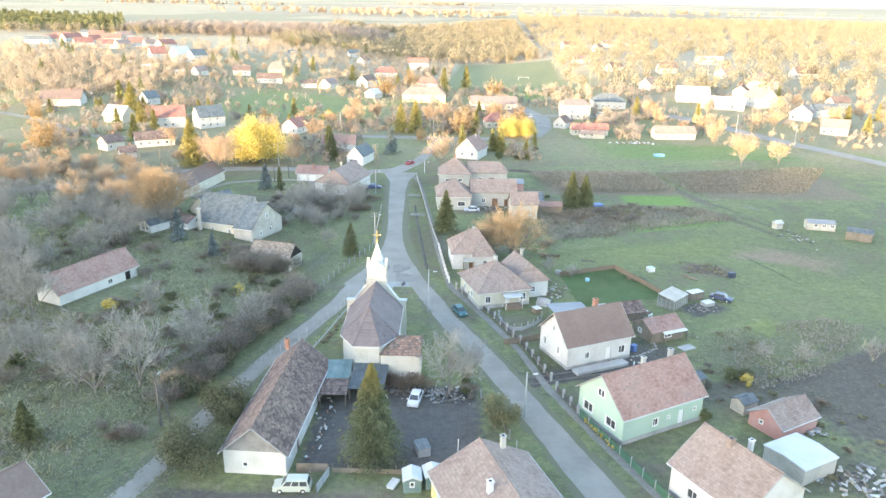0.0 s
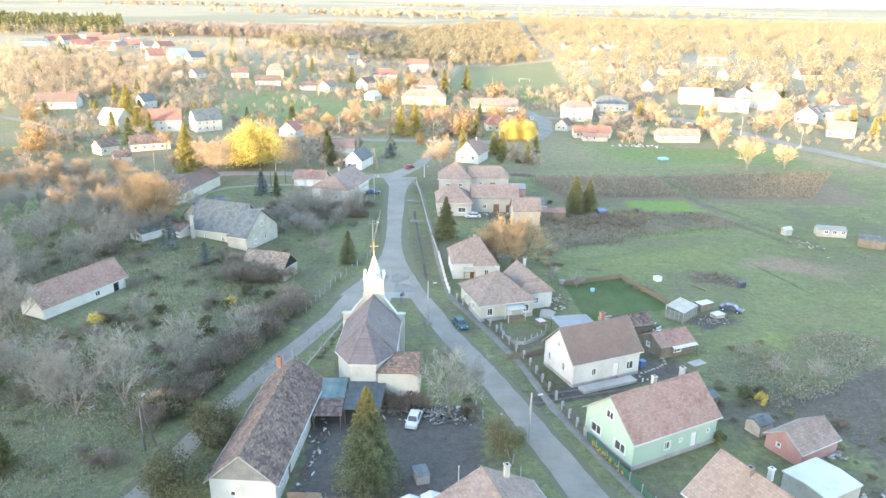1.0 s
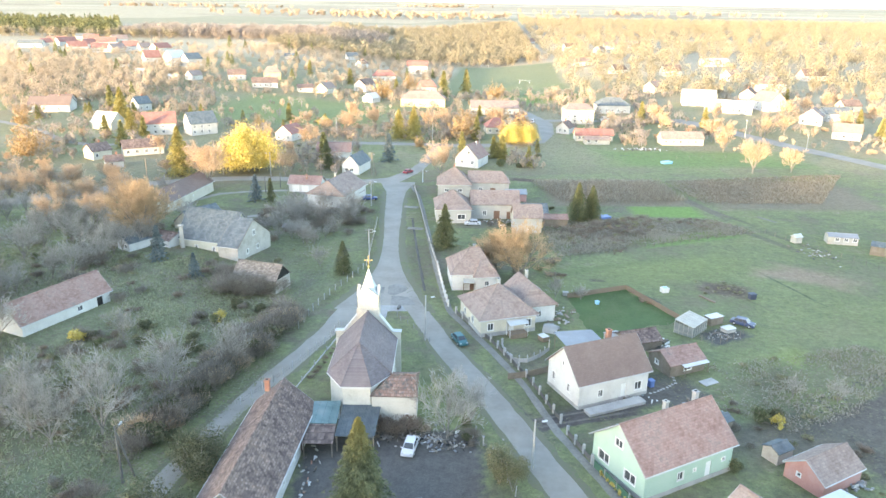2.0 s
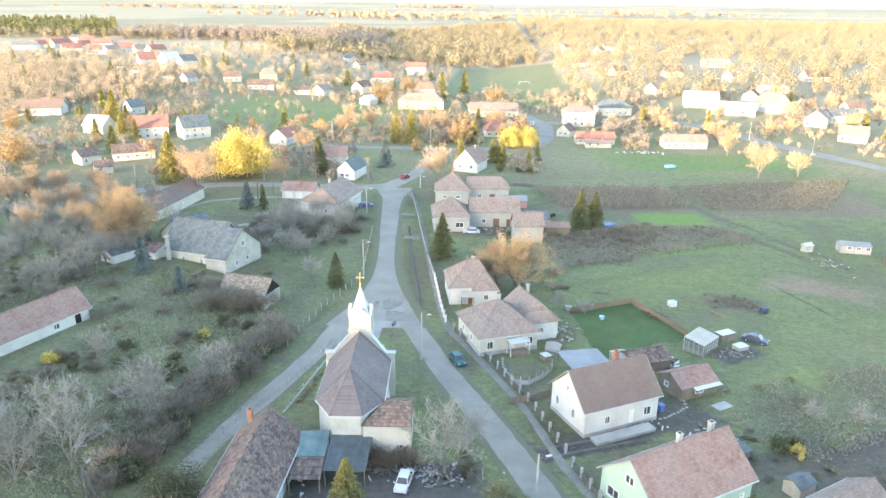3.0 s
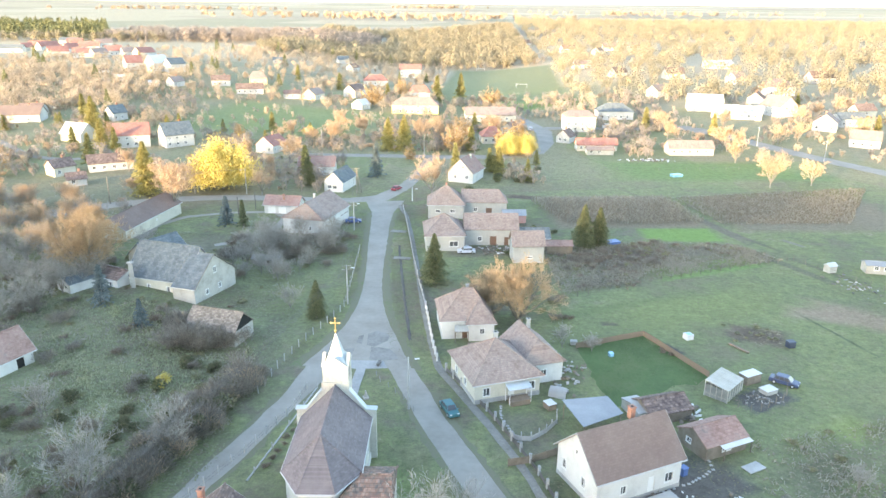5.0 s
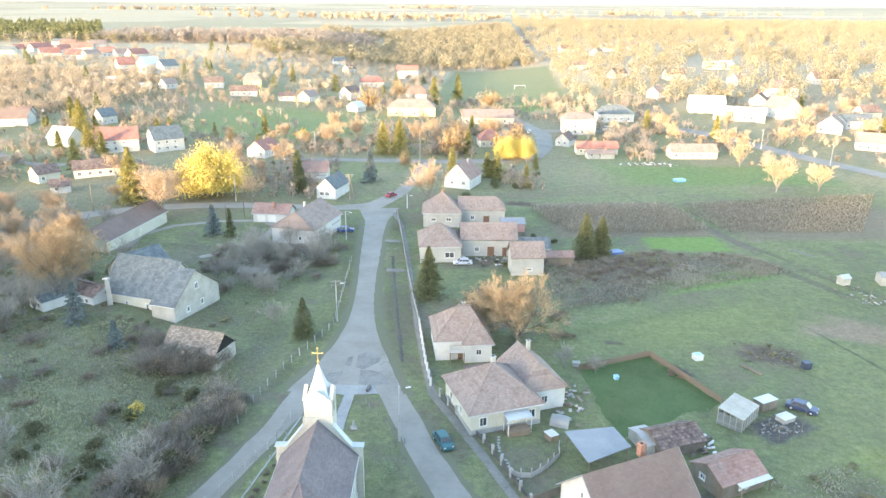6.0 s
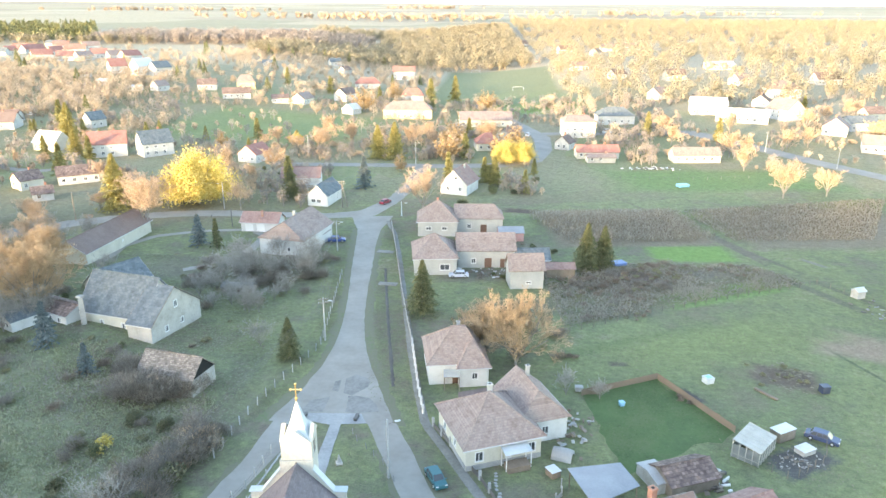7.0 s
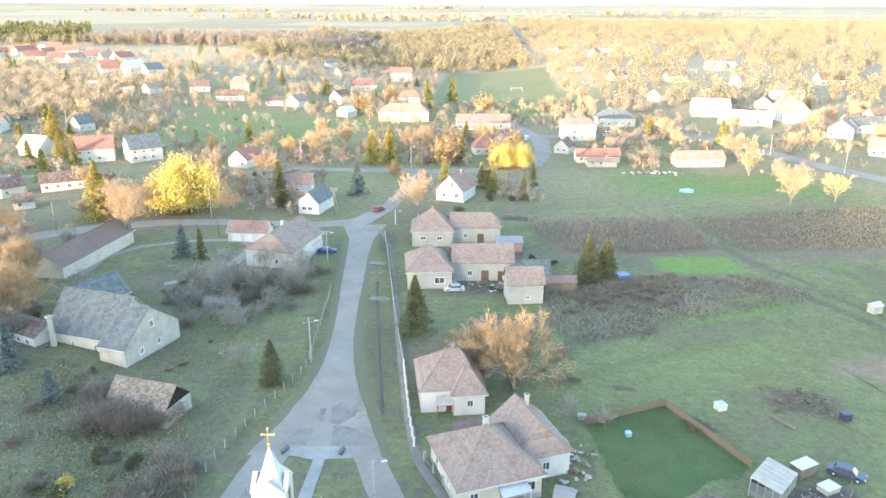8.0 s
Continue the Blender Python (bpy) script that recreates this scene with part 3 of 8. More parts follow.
                ((0.105, 0.093, 0.086), 16.8, 96.6, 20, 9.4, 1.9, 0.3, 1.0, 0.7), ((0.19, 0.17, 0.15), 16.5, 95.9, 20, 8.6, 0.28, 0.5, 0.8, 0.2), ((0.19, 0.17, 0.15), 16.0, 97.6, 20, 8.6, 0.28, 0.5, 0.8, 0.2), ((0.115, 0.105, 0.092), 31.5, 103.6, 30, 5.4, 3.6, 0.5, 0.95, 1.6),
                ((0.145, 0.135, 0.095), 45.5, 107, 30, 9.5, 4.6, 0.6, 0.7, 3.0), ((0.215, 0.24, 0.09), 54, 117.5, 35, 5.5, 3.6, 0.7, 0.6, 3.0), ((0.19, 0.215, 0.095), 45, 158, 24, 26, 8, 0.6, 0.55, 3.0)):
        col = zone(col, *row)
    # garden plots of the far half
    mp = n.new("ShaderNodeMapping")
    mp.inputs["Scale"].default_value, mp.inputs["Rotation"].default_value = (0.055, 0.022, 0.0), (0, 0, 0.5)
    l.new(pos, mp.inputs["Vector"])
    vo = n.new("ShaderNodeTexVoronoi")
    vo.distance = "CHEBYCHEV"
    vo.inputs["Scale"].default_value = 1.0
    l.new(mp.outputs[0], vo.inputs["Vector"])
    sc = n.new("ShaderNodeSeparateColor")
    l.new(vo.outputs["Color"], sc.inputs[0])
    plots = ramp_of(sc.outputs[0], [(0.0, (0.21, 0.25, 0.105)), (0.3, (0.26, 0.235, 0.14)), (0.5, (0.32, 0.26, 0.17)), (0.7, (0.22, 0.235, 0.11)), (1.0, (0.29, 0.24, 0.165))])
    plots = mix(math_of("MULTIPLY", mid, 0.9), plots, (0.27, 0.235, 0.15))
    sp = n.new("ShaderNodeSeparateXYZ")
    l.new(pos, sp.inputs[0])
    r = n.new("ShaderNodeMapRange")
    r.inputs["From Min"].default_value, r.inputs["From Max"].default_value = 238, 285
    r.inputs["To Max"].default_value = 0.85
    l.new(sp.outputs["Y"], r.inputs["Value"])
    col = mix(r.outputs[0], col, plots)
    late = ((0.205, 0.215, 0.115), 22, 575, -3, 46, 120, 0.15, 0.9)
    for row in (((0.205, 0.235, 0.105), -92, 385, -10, 55, 46, 0.3, 0.85), ((0.19, 0.26, 0.09), 30, 470, 10, 40, 50, 0.3, 0.85), ((0.17, 0.23, 0.085), 88, 285, 4, 45, 18, 0.4, 0.8)):
        col = zone(col, *row)
    # far farmland
    mp = n.new("ShaderNodeMapping")
    mp.inputs["Scale"].default_value, mp.inputs["Rotation"].default_value = (0.0022, 0.0050, 0.0), (0, 0, 0.35)
    l.new(pos, mp.inputs["Vector"])
    vo = n.new("ShaderNodeTexVoronoi")
    vo.inputs["Scale"].default_value = 1.0
    l.new(mp.outputs[0], vo.inputs["Vector"])
    sc = n.new("ShaderNodeSeparateColor")
    l.new(vo.outputs["Color"], sc.inputs[0])
    far = ramp_of(sc.outputs[0], [(0.0, (0.42, 0.34, 0.235)), (0.3, (0.46, 0.39, 0.285)), (0.5, (0.33, 0.265, 0.195)), (0.7, (0.43, 0.36, 0.25)), (1.0, (0.31, 0.28, 0.19))])
    sp = n.new("ShaderNodeSeparateXYZ")
    l.new(pos, sp.inputs[0])
    reach = math_of("MULTIPLY_ADD", math_of("MAXIMUM", math_of("SUBTRACT", sp.outputs["X"], 40), 0.0), 1.3, sp.outputs["Y"])
    r = n.new("ShaderNodeMapRange")
    r.inputs["From Min"].default_value, r.inputs["From Max"].default_value = 440, 640
    l.new(reach, r.inputs["Value"])
    col = zone(mix(r.outputs[0], col, far), *late)
    clump = noise_of(0.5, 6, 0.75)
    grain = math_of("MULTIPLY_ADD", small, 1.0, math_of("MULTIPLY_ADD", fine, 0.9, math_of("MULTIPLY_ADD", clump, 0.9, -0.37)))
    g3 = n.new("ShaderNodeCombineColor")
    for k in range(3):
        l.new(grain, g3.inputs[k])
    col = mix(1.0, col, g3.outputs[0], "MULTIPLY")
    l.new(col, bsdf.inputs["Base Color"])
    b = n.new("ShaderNodeBump")
    b.inputs["Strength"].default_value, b.inputs["Distance"].default_value = 0.7, 0.12
    l.new(math_of("ADD", small, fine), b.inputs["Height"])
    l.new(b.outputs[0], bsdf.inputs["Normal"])
    return m


M["ground"] = ground_material()
ground = put(new("ground", fast_mesh("ground", np.stack([X, Y, Z], -1).reshape(-1, 3), quads)), None, M["ground"])
tagged(ground, "green meadow ground with dry patches, rising to far hills", "ground", kind="structure")


def ribbon(name, left, right, material, lift, label, category, kind="structure", step=4.0, rag=0.12, crown=0.05):
    """A strip between two edge lines, laid on the ground, with slightly ragged edges."""
    def resample(line, n):
        line = np.array(line, float)
        d = np.r_[0, np.cumsum(np.hypot(*np.diff(line, axis=0).T))]
        s = np.linspace(0, d[-1], n)
        return np.stack([np.interp(s, d, line[:, k]) for k in (0, 1)], -1)
    d = np.hypot(*np.diff(np.array(left, float), axis=0).T).sum()
    n = max(3, int(d / step) * 2)
    A, B = resample(left, n), resample(right, n)
    rr = np.random.default_rng(len(name) * 7 + n)
    cols = 5
    rows = []
    for k in range(cols):
        f = k / (cols - 1)
        P = A * (1 - f) + B * f
        if k in (0, cols - 1):
            P = P + rr.normal(0, rag, P.shape)
        rows.append(np.c_[P, terrain(P[:, 0], P[:, 1]) + lift + crown * math.sin(math.pi * f)])
    V = np.stack(rows, 1).reshape(-1, 3)
    i = np.arange(n * cols).reshape(n, cols)
    Fq = np.stack([i[:-1, :-1], i[:-1, 1:], i[1:, 1:], i[1:, :-1]], -1).reshape(-1, 4)
    ob = put(new(name, fast_mesh(name, V, Fq)), None, material)
    return tagged(ob, label, category, kind=kind)


def patch(name, poly, material, lift, label, category, kind="structure", rag=0.35):
    """A filled outline laid on the ground, edges broken up every metre or two."""
    poly = np.array(poly, float)
    rr = np.random.default_rng(int(abs(poly).sum()) % 1000)
    pts = []
    for i in range(len(poly)):
        a, b = poly[i], poly[(i + 1) % len(poly)]
        n = max(1, int(np.hypot(*(b - a)) / 1.5))
        for k in range(n):
            pts.append(a + (b - a) * k / n + rr.normal(0, rag, 2))
    bm = bmesh.new()
    vs = [bm.verts.new((p[0], p[1], tz(p[0], p[1]) + lift)) for p in pts]
    f = bm.faces.new(vs)
    if f.calc_area() and f.normal.z < 0:
        f.normal_flip()
    bmesh.ops.triangulate(bm, faces=bm.faces[:])
    return tagged(part(name, bm, material), label, category, kind=kind)


# ---- roads and plots ----
ribbon("road_main", [(-25.2, 131), (-22.5, 139), (-20.8, 147.7), (-20.2, 156), (-20.5, 165), (-21.9, 180), (-23.4, 192), (-24.9, 207), (-26.5, 222), (-30, 234)],
       [(-7.6, 130.7), (-11.6, 143), (-13.8, 150), (-15.6, 158), (-16.8, 166), (-18.1, 180), (-18.9, 193), (-20.0, 207), (-20.6, 222), (-18.5, 236)],
       M["asphalt"], 0.03, "pale grey asphalt village road widening at a fork", "road", rag=0.06)
ribbon("road_right", [(62, -40), (24.5, 45), (14.4, 67.7), (6.0, 90), (1.9, 99.7), (-3.8, 111.7), (-6.7, 119), (-9.0, 125), (-11.4, 131)],
       [(66.1, -39), (28.6, 47), (19.0, 68.5), (10.1, 90), (5.4, 101.5), (0.0, 113), (-2.8, 119), (-4.2, 123.4), (-7.4, 131)],
       M["asphalt"], 0.026, "pale grey asphalt village road beside fenced yards", "road", rag=0.06)
ribbon("road_left", [(-66, -40), (-43.5, 50), (-39.2, 64), (-37.3, 72), (-36.2, 80), (-33.8, 93.2), (-30.5, 106.3), (-28.1, 113.3), (-25.9, 121.6), (-24.4, 131.4)],
       [(-63.0, -39), (-40.5, 50), (-36.3, 64), (-34.4, 72), (-33.4, 80), (-31.2, 91.6), (-28.8, 101.1), (-26.5, 107.3), (-23.7, 117.2), (-21.4, 124.6), (-19.5, 131.6)],
       M["asphalt"], 0.026, "worn grey side road with rough edges", "road", rag=0.06)
ribbon("road_through", [(-160, 180), (-130, 206), (-115, 220), (-104.9, 227), (-92, 234), (-79, 238), (-66, 239), (-50, 238), (-37, 237.6), (-28.5, 241), (-22.0, 255), (-18.6, 275), (-16.8, 299)],
       [(-155, 172), (-124, 199), (-110, 213), (-101, 221.5), (-90, 228), (-77, 232), (-65, 233), (-50, 233), (-36, 232.5), (-24, 235), (-17.8, 253), (-14.0, 275), (-12.2, 299)],
       M["asphalt"], 0.032, "curved grey asphalt through road", "road")
ribbon("road_cross", [(-70, 304), (-35, 305), (-10, 304.5), (10, 307), (24, 318), (30, 336), (31, 360), (22, 392), (12, 432), (2, 470)],
       [(-70, 299), (-35, 299), (-8, 298), (14, 300), (30, 311), (36.5, 333), (38.5, 362), (30, 396), (19, 434), (9, 472)],
       M["asphalt"], 0.12, "grey asphalt cross street", "road")
ribbon("road_far", [(36, 374), (59, 373), (83, 371), (104, 376), (116, 362), (126, 341), (138, 317), (152, 290), (165, 262)],
       [(36, 367), (59, 367), (83, 365), (100, 366), (110, 353), (119, 336), (131, 312), (145, 286), (158, 258)],
       M["asphalt"], 0.15, "pale sunlit road at the village edge", "road")
ribbon("road_lane", [(-232, 339), (-222, 334), (-197, 320), (-167, 292), (-151, 287), (-130, 295)],
       [(-232, 334), (-222, 330), (-197, 316), (-167, 288), (-151, 282), (-130, 291)], M["asphalt"], 0.10, "narrow grey lane before the village houses", "road")
ribbon("pavement", [(-20.3, 231), (-17.2, 220), (-14.0, 200), (-11.5, 181), (-9.4, 166), (-7.7, 153.5), (-5.7, 140.5), (-4.0, 131), (2.5, 117.6), (7.9, 105.4), (12.0, 92), (17, 80), (22.5, 68), (30, 52)],
       [(-19.2, 231), (-16.0, 220), (-12.8, 200), (-10.3, 181), (-8.2, 166), (-6.5, 153.5), (-4.5, 140.5), (-2.8, 131.5), (3.6, 118.2), (9.0, 105.9), (13.1, 92.5), (18.1, 80.5), (23.6, 68.5), (31, 52.5)],
       M["path_grey"], 0.03, "narrow worn concrete pavement", "pavement", rag=0.04)
ribbon("ditch", [(-16.2, 193), (-14.7, 181), (-12.0, 161), (-10.4, 150), (-9.1, 141)], [(-15.6, 193), (-14.1, 181), (-11.4, 161), (-9.8, 150), (-8.5, 141)],
       M["dirt"], 0.02, "dark drainage ditch between road and pavement", "ditch", rag=0.05)
ribbon("verge_main", [(-27.2, 131), (-24.2, 139), (-22.2, 147.7), (-21.6, 156), (-21.9, 165), (-23.2, 180), (-24.8, 192), (-26.4, 207), (-28, 222)],
       [(-6.0, 130.7), (-10.2, 143), (-12.2, 150), (-13.9, 158), (-15.0, 166), (-16.6, 180), (-17.6, 193), (-18.8, 207), (-19.6, 222)], M["verge"], 0.008, "dusty worn shoulder of the road", "verge", crown=0.0, rag=0.22, step=2.5)
ribbon("verge_right", [(23.7, 45), (13.6, 67.5), (5.2, 89.7), (1.1, 99.4), (-4.6, 111.4), (-7.5, 118.7), (-9.8, 124.8)], [(29.6, 47.4), (20.0, 68.9), (11.0, 90.4), (6.3, 101.9), (0.9, 113.4), (-1.9, 119.4), (-3.2, 123.8)], M["verge"], 0.012, "dusty worn shoulder of the street", "verge", crown=0.0, rag=0.2, step=2.5)
ribbon("verge_left", [(-44.6, 50), (-40.2, 64), (-38.3, 72), (-37.1, 80), (-34.7, 93), (-31.4, 106), (-29, 113), (-26.8, 121.4)], [(-39.6, 50), (-35.2, 64), (-33.4, 72), (-32.4, 80), (-30.3, 91.8), (-27.9, 101.2), (-25.6, 107.6), (-22.8, 117.6), (-20.6, 124.8)], M["verge"], 0.010, "worn earth shoulder of the side road", "verge", crown=0.0, rag=0.2, step=2.5)
patch("road_patch", [(-17.6, 139.5), (-14.5, 138.6), (-12.6, 140.6), (-12.8, 143.6), (-15.0, 144.2), (-17.8, 142.4)], M["gravel"], 0.078, "worn patch in the fork's asphalt", "road patch", rag=0.25)
patch("road_gravel", [(-22.0, 132.3), (-20.5, 136.4), (-16, 138.2), (-11.6, 137.4), (-10.3, 133.6), (-12, 133.6), (-20, 133.4)], M["gravel"], 0.074, "pale gravel before the church forecourt", "gravel", rag=0.25)
for cx_, cy_, a_ in ((-14.3, 183.5, 82), (-17.2, 204.4, 80)):
    bmc = bmesh.new()
    box(bmc, -0.9, 0.9, -2.0, 2.0, 0.02, 0.16, pose(cx_, cy_, 0, 0, 0, a_), bevel=0.03)
    tagged(part("culvert_slab", bmc, M["path_grey"]), "grey concrete slab bridging the ditch", "slab", "slabs over the ditch")
patch("church_plaza", [(-21.4, 131.5), (-19.9, 133), (-12.5, 133.2), (-11.4, 130.7), (-14.9, 130.4), (-15.0, 124), (-14.9, 110.5), (-16.5, 110.5), (-16.6, 124), (-16.4, 130.2)], M["slab_grey"], 0.085, "pale concrete forecourt and church path", "pavement", rag=0.03)
patch("garden_lawn", [(19.4, 139.7), (31.9, 145.3), (38.5, 130.6), (22, 121)], M["lawn"], 0.03, "lush green garden lawn", "lawn")

# ---- houses ----
W_ = lambda side, *us, z=0.9, w=1.1, h=1.3: [(side, u, z, w, h) for u in us]
white_door = paint("white door", (0.7, 0.7, 0.68), 0.5)
brown_door = paint("brown door", (0.16, 0.09, 0.06), 0.6)
house("farmhouse", "long white farmhouse with weathered clay tiles and grey board gable", -24.2, 80.8, 89.1, 23.7, 8.4, 2.95, 6.6, M["plaster"], M["tile_old"], ov=0.45,
      holes=W_("0", 2.2, w=0.75, h=0.8) + W_("0", 5.6, w=0.4, h=0.4, z=1.2) + W_("f", 2, 8, 13, w=0.9, h=1.1) + [("f", 5, 0, 1.0, 2.0, brown_door), ("f", 16, 0, 1.0, 2.0, brown_door)],
      chims=[(9.5, 1.6, 7.6, 0.6, M["brick"])], gable_wall=M["wood_grey"])
house("green_house", "mint green house with a red clay tile roof", 24.4, 86.0, 30.0, 14.8, 9.9, 3.9, 8.0, M["green"], M["tile_red"],
      holes=W_("0", 1.0, 5.6, z=1.2, w=2.1, h=1.5) + W_("0", 3.8, z=4.7, w=1.4, h=1.2) + W_("f", 5.0, z=1.3) + W_("f", 7.5, z=1.8, w=0.6, h=0.6) + [("f", 9.6, 0.5, 1.0, 2.1, white_door)] + W_("f", 12.2, z=1.8, w=0.7, h=0.7),
      chims=[(0.5, 0.8, 8.6, 0.55, M["dull_cream"]), (5.2, 0.6, 8.9, 0.6, M["concrete"])], plinth=0.6)
house("white_house", "white plaster house with a steep brown tile roof", 19.5, 104.6, 26.2, 12.8, 8.9, 3.9, 8.1, M["plaster"], M["tile_brown"],
      holes=W_("0", 1.0, 4.9, z=1.4, w=1.0, h=1.5) + W_("0", 3.6, z=4.9, w=0.6, h=0.9) + W_("f", 3.2, z=1.2, w=1.0, h=1.3) + [("f", 7.2, 0.4, 1.0, 2.2, white_door)] + W_("f", 9.6, z=1.0, w=1.4, h=1.5),
      chims=[(2.5, 1.5, 8.6, 0.7, M["brick"])], plinth=0.5, caps=False)
house("corner_house", "white house with a tan clay tile roof", 30.9, 67.5, -60.1, 10.7, 10.4, 4.0, 7.9, M["plaster"], M["tile_tan"],
      holes=W_("f", 2.5, 5.5, z=1.3, w=1.6, h=1.4) + W_("1", 1.5, 5.5, z=1.3), chims=[(-1.1, -0.5, 8.5, 0.6, M["tile_tan"]), (-0.8, 2.6, 7.6, 0.5, M["plaster"])], plinth=0.6)
house("yellow_house", "yellow walled house with a faded tan tile roof", 4.6, 63.2, -68, 13.5, 12.6, 3.1, 6.3, M["yellow"], M["tile_tan"],
      holes=W_("f", 2, 6, z=1.0), chims=[(-4.6, 2.0, 7.6, 0.55, M["dull_cream"]), (1.2, -2.0, 6.6, 0.6, M["plaster"])])
house("red_shed", "small faded red shed with an old tile roof", 43.4, 84.7, 31.2, 7.7, 5.6, 2.0, 3.9, M["red_wall"], M["tile_tan"], ov=0.25, holes=W_("0", 1.5, z=1.0, w=0.7, h=0.7), category="shed")
house("cream_house", "cream house with a hipped red-brown tile roof", 5.2, 127.4, 20.4, 11.2, 11.6, 3.3, 7.4, M["cream"], M["tile_tan"], hip=(5.55, 5.55), ov=0.5,
      holes=W_("f", 1.2, 8.3, z=1.0, w=1.2, h=1.5) + [("f", 5.2, 0.3, 1.0, 2.1, white_door)] + W_("0", 2, 6, z=1.0), chims=[(0.3, 0.6, 8.2, 0.6, M["dull_cream"])], plinth=0.7)
house("house_wing", "cream wing with a tiled roof behind the hipped house", 11.0, 132.0, -70, 10, 7.5, 3.3, 6.4, M["plaster"], M["tile_tan"], hip=(0, 2.5), holes=W_("1", 3, z=1.0), chims=[(-2.5, 0.6, 7.6, 0.5, M["dull_cream"])])
house("pyramid_house", "white house with a weathered hipped tile roof", 0.2, 147.0, 8.1, 9.4, 9.9, 3.5, 7.6, M["plaster"], M["tile_tan"], hip=(4.6, 3.0),
      holes= W_("0", 2, 6, z=1.0) + [("f", 3.6, 0, 1.0, 2.0, brown_door)], chims=[(0.8, 1.0, 7.9, 0.5, M["dull_cream"])])
house("pyramid_house_wing", "white front wing with a hipped weathered tile roof", 3.0, 144.4, 8.1, 5.3, 6.4, 3.3, 6.2, M["plaster"], M["tile_tan"], hip=(2.4, 2.4), holes=W_("f", 1.9, z=1.2, w=1.0, h=1.2), caps=True)
house("hip_house", "cream house with a hipped orange tile roof", -5.6, 222.2, 2.3, 10.8, 10.4, 3.9, 8.2, M["dull_cream"], M["tile_tan"], hip=(5.2, 5.2), holes=W_("f", 2, 6, z=1.6, w=1.4, h=1.0), chims=[(0, 0.5, 8.9, 0.5, M["brick"])])
house("hip_house_wing", "cream wing with an orange tile roof and porch", 5.0, 224.5, 2, 13, 8.0, 3.9, 6.9, M["dull_cream"], M["tile_tan"], hip=(0, 2.5), holes=W_("f", 3, z=1.2) + [("f", 6.5, 0, 1.6, 2.3, brown_door)], caps=False, gutter=False)
house("double_house", "cream house with a hipped tile roof and white windows", -5.2, 195.2, 5.9, 10.0, 12.2, 3.8, 7.7, M["dull_cream"], M["tile_tan"], hip=(4.9, 4.9), holes=W_("f", 5.5, z=1.0, w=2.2, h=1.5) + W_("0", 2, 6, z=1.0))
house("double_house_wing", "cream wing with a clay tile roof and open porch", 6.2, 198.3, 3.1, 13.5, 8.0, 4.0, 7.2, M["dull_cream"], M["tile_tan"], holes=W_("f", 3, z=1.0) + [("f", 6, 0, 1.6, 2.3, brown_door), ("f", 9.5, 0, 1.0, 2.1, brown_door)], caps=False, gutter=False)
house("annex", "plain cream outbuilding with a tan tile roof", 14.2, 185.0, 6.5, 7.7, 6.2, 4.0, 6.9, M["dull_cream"], M["tile_tan"], holes=W_("f", 3.2, z=1.0, w=1.2, h=0.7), caps=False, gutter=False)
house("gable_house", "white gabled house with a brown tile roof", -0.5, 265.5, 70, 11.5, 9.6, 3.2, 7.9, M["plaster"], M["tile_red"], holes=W_("0", 2, 6, z=1.2) + W_("0", 4.6, z=4.6), z=0.3, chims=[(2, -0.8, 8.4, 0.5, M["dull_cream"])])
house("street_house", "white house with a patched grey and red tile roof", -39.2, 208.6, 77, 17, 12.0, 3.9, 7.7, M["plaster"], M["tile_tan"], hip=(2.0, 0), holes=W_("f", 1.2, 3.0, 4.8, z=0.8, w=0.8, h=1.9) + W_("0", 3, 7, z=1.0, w=0.8, h=1.2), chims=[(1, 1, 8.4, 0.5, M["dull_cream"])])
house("garage", "white garage with a red clay tile roof", -51.3, 221.7, -4, 10.5, 6.5, 2.5, 4.6, M["plaster"], M["tile_red"], holes=[("f", 1, 0, 2.2, 2.1, white_door), ("f", 4, 0, 2.2, 2.1, white_door)], chims=[(0.5, -1.5, 5.4, 0.5, M["brick"])], category="garage")
house("gable_cottage", "white cottage with a grey slate roof", -40.6, 250.5, 78, 12.0, 7.0, 3.2, 6.4, M["plaster"], M["slate"], holes=W_("0", 1.0, 2.7, z=1.0, w=1.5, h=1.2))
house("cottage_behind", "cottage with a faded red roof", -52, 270, 5, 13, 8, 3, 6, M["plaster"], M["tile_red"], z=0.5)
house("village_hall", "long cream hall with a worn grey slate roof", -57.1, 159.2, -15.5, 14.0, 10.2, 3.3, 9.2, M["cream"], M["slate"], ov=0.3, z=1.5, holes=W_("f", 4.2, 8.7, z=0.8, w=0.9, h=1.4))
house("hall_extension", "pale plaster gable end with a grey slate roof", -49.9, 156.6, -15.5, 5.2, 13.3, 3.2, 8.1, M["grey_wall"], M["slate"], ov=0.2, z=1.7, holes=W_("1", 3.2, 7.2, z=0.8, w=1.0, h=1.2) + W_("1", 5.9, z=4.3, w=1.0, h=1.3), caps=False)
house("long_barn", "long cream barn with a faded tile roof", -84.7, 204.4, 84.6, 28, 9.0, 3.1, 5.9, M["cream"], M["tile_brown"], holes=W_("f", 14, z=1.5, w=0.6, h=0.6), category="barn")
house("ruined_barn", "ruined earth-walled barn with a worn tile roof", -41.2, 139.4, -14.9, 9.9, 6.0, 2.3, 4.9, M["grey_wall"], M["tile_ruin"], ov=0.2, z=0.9, gable_wall=M["dark"], category="barn", gutter=False)
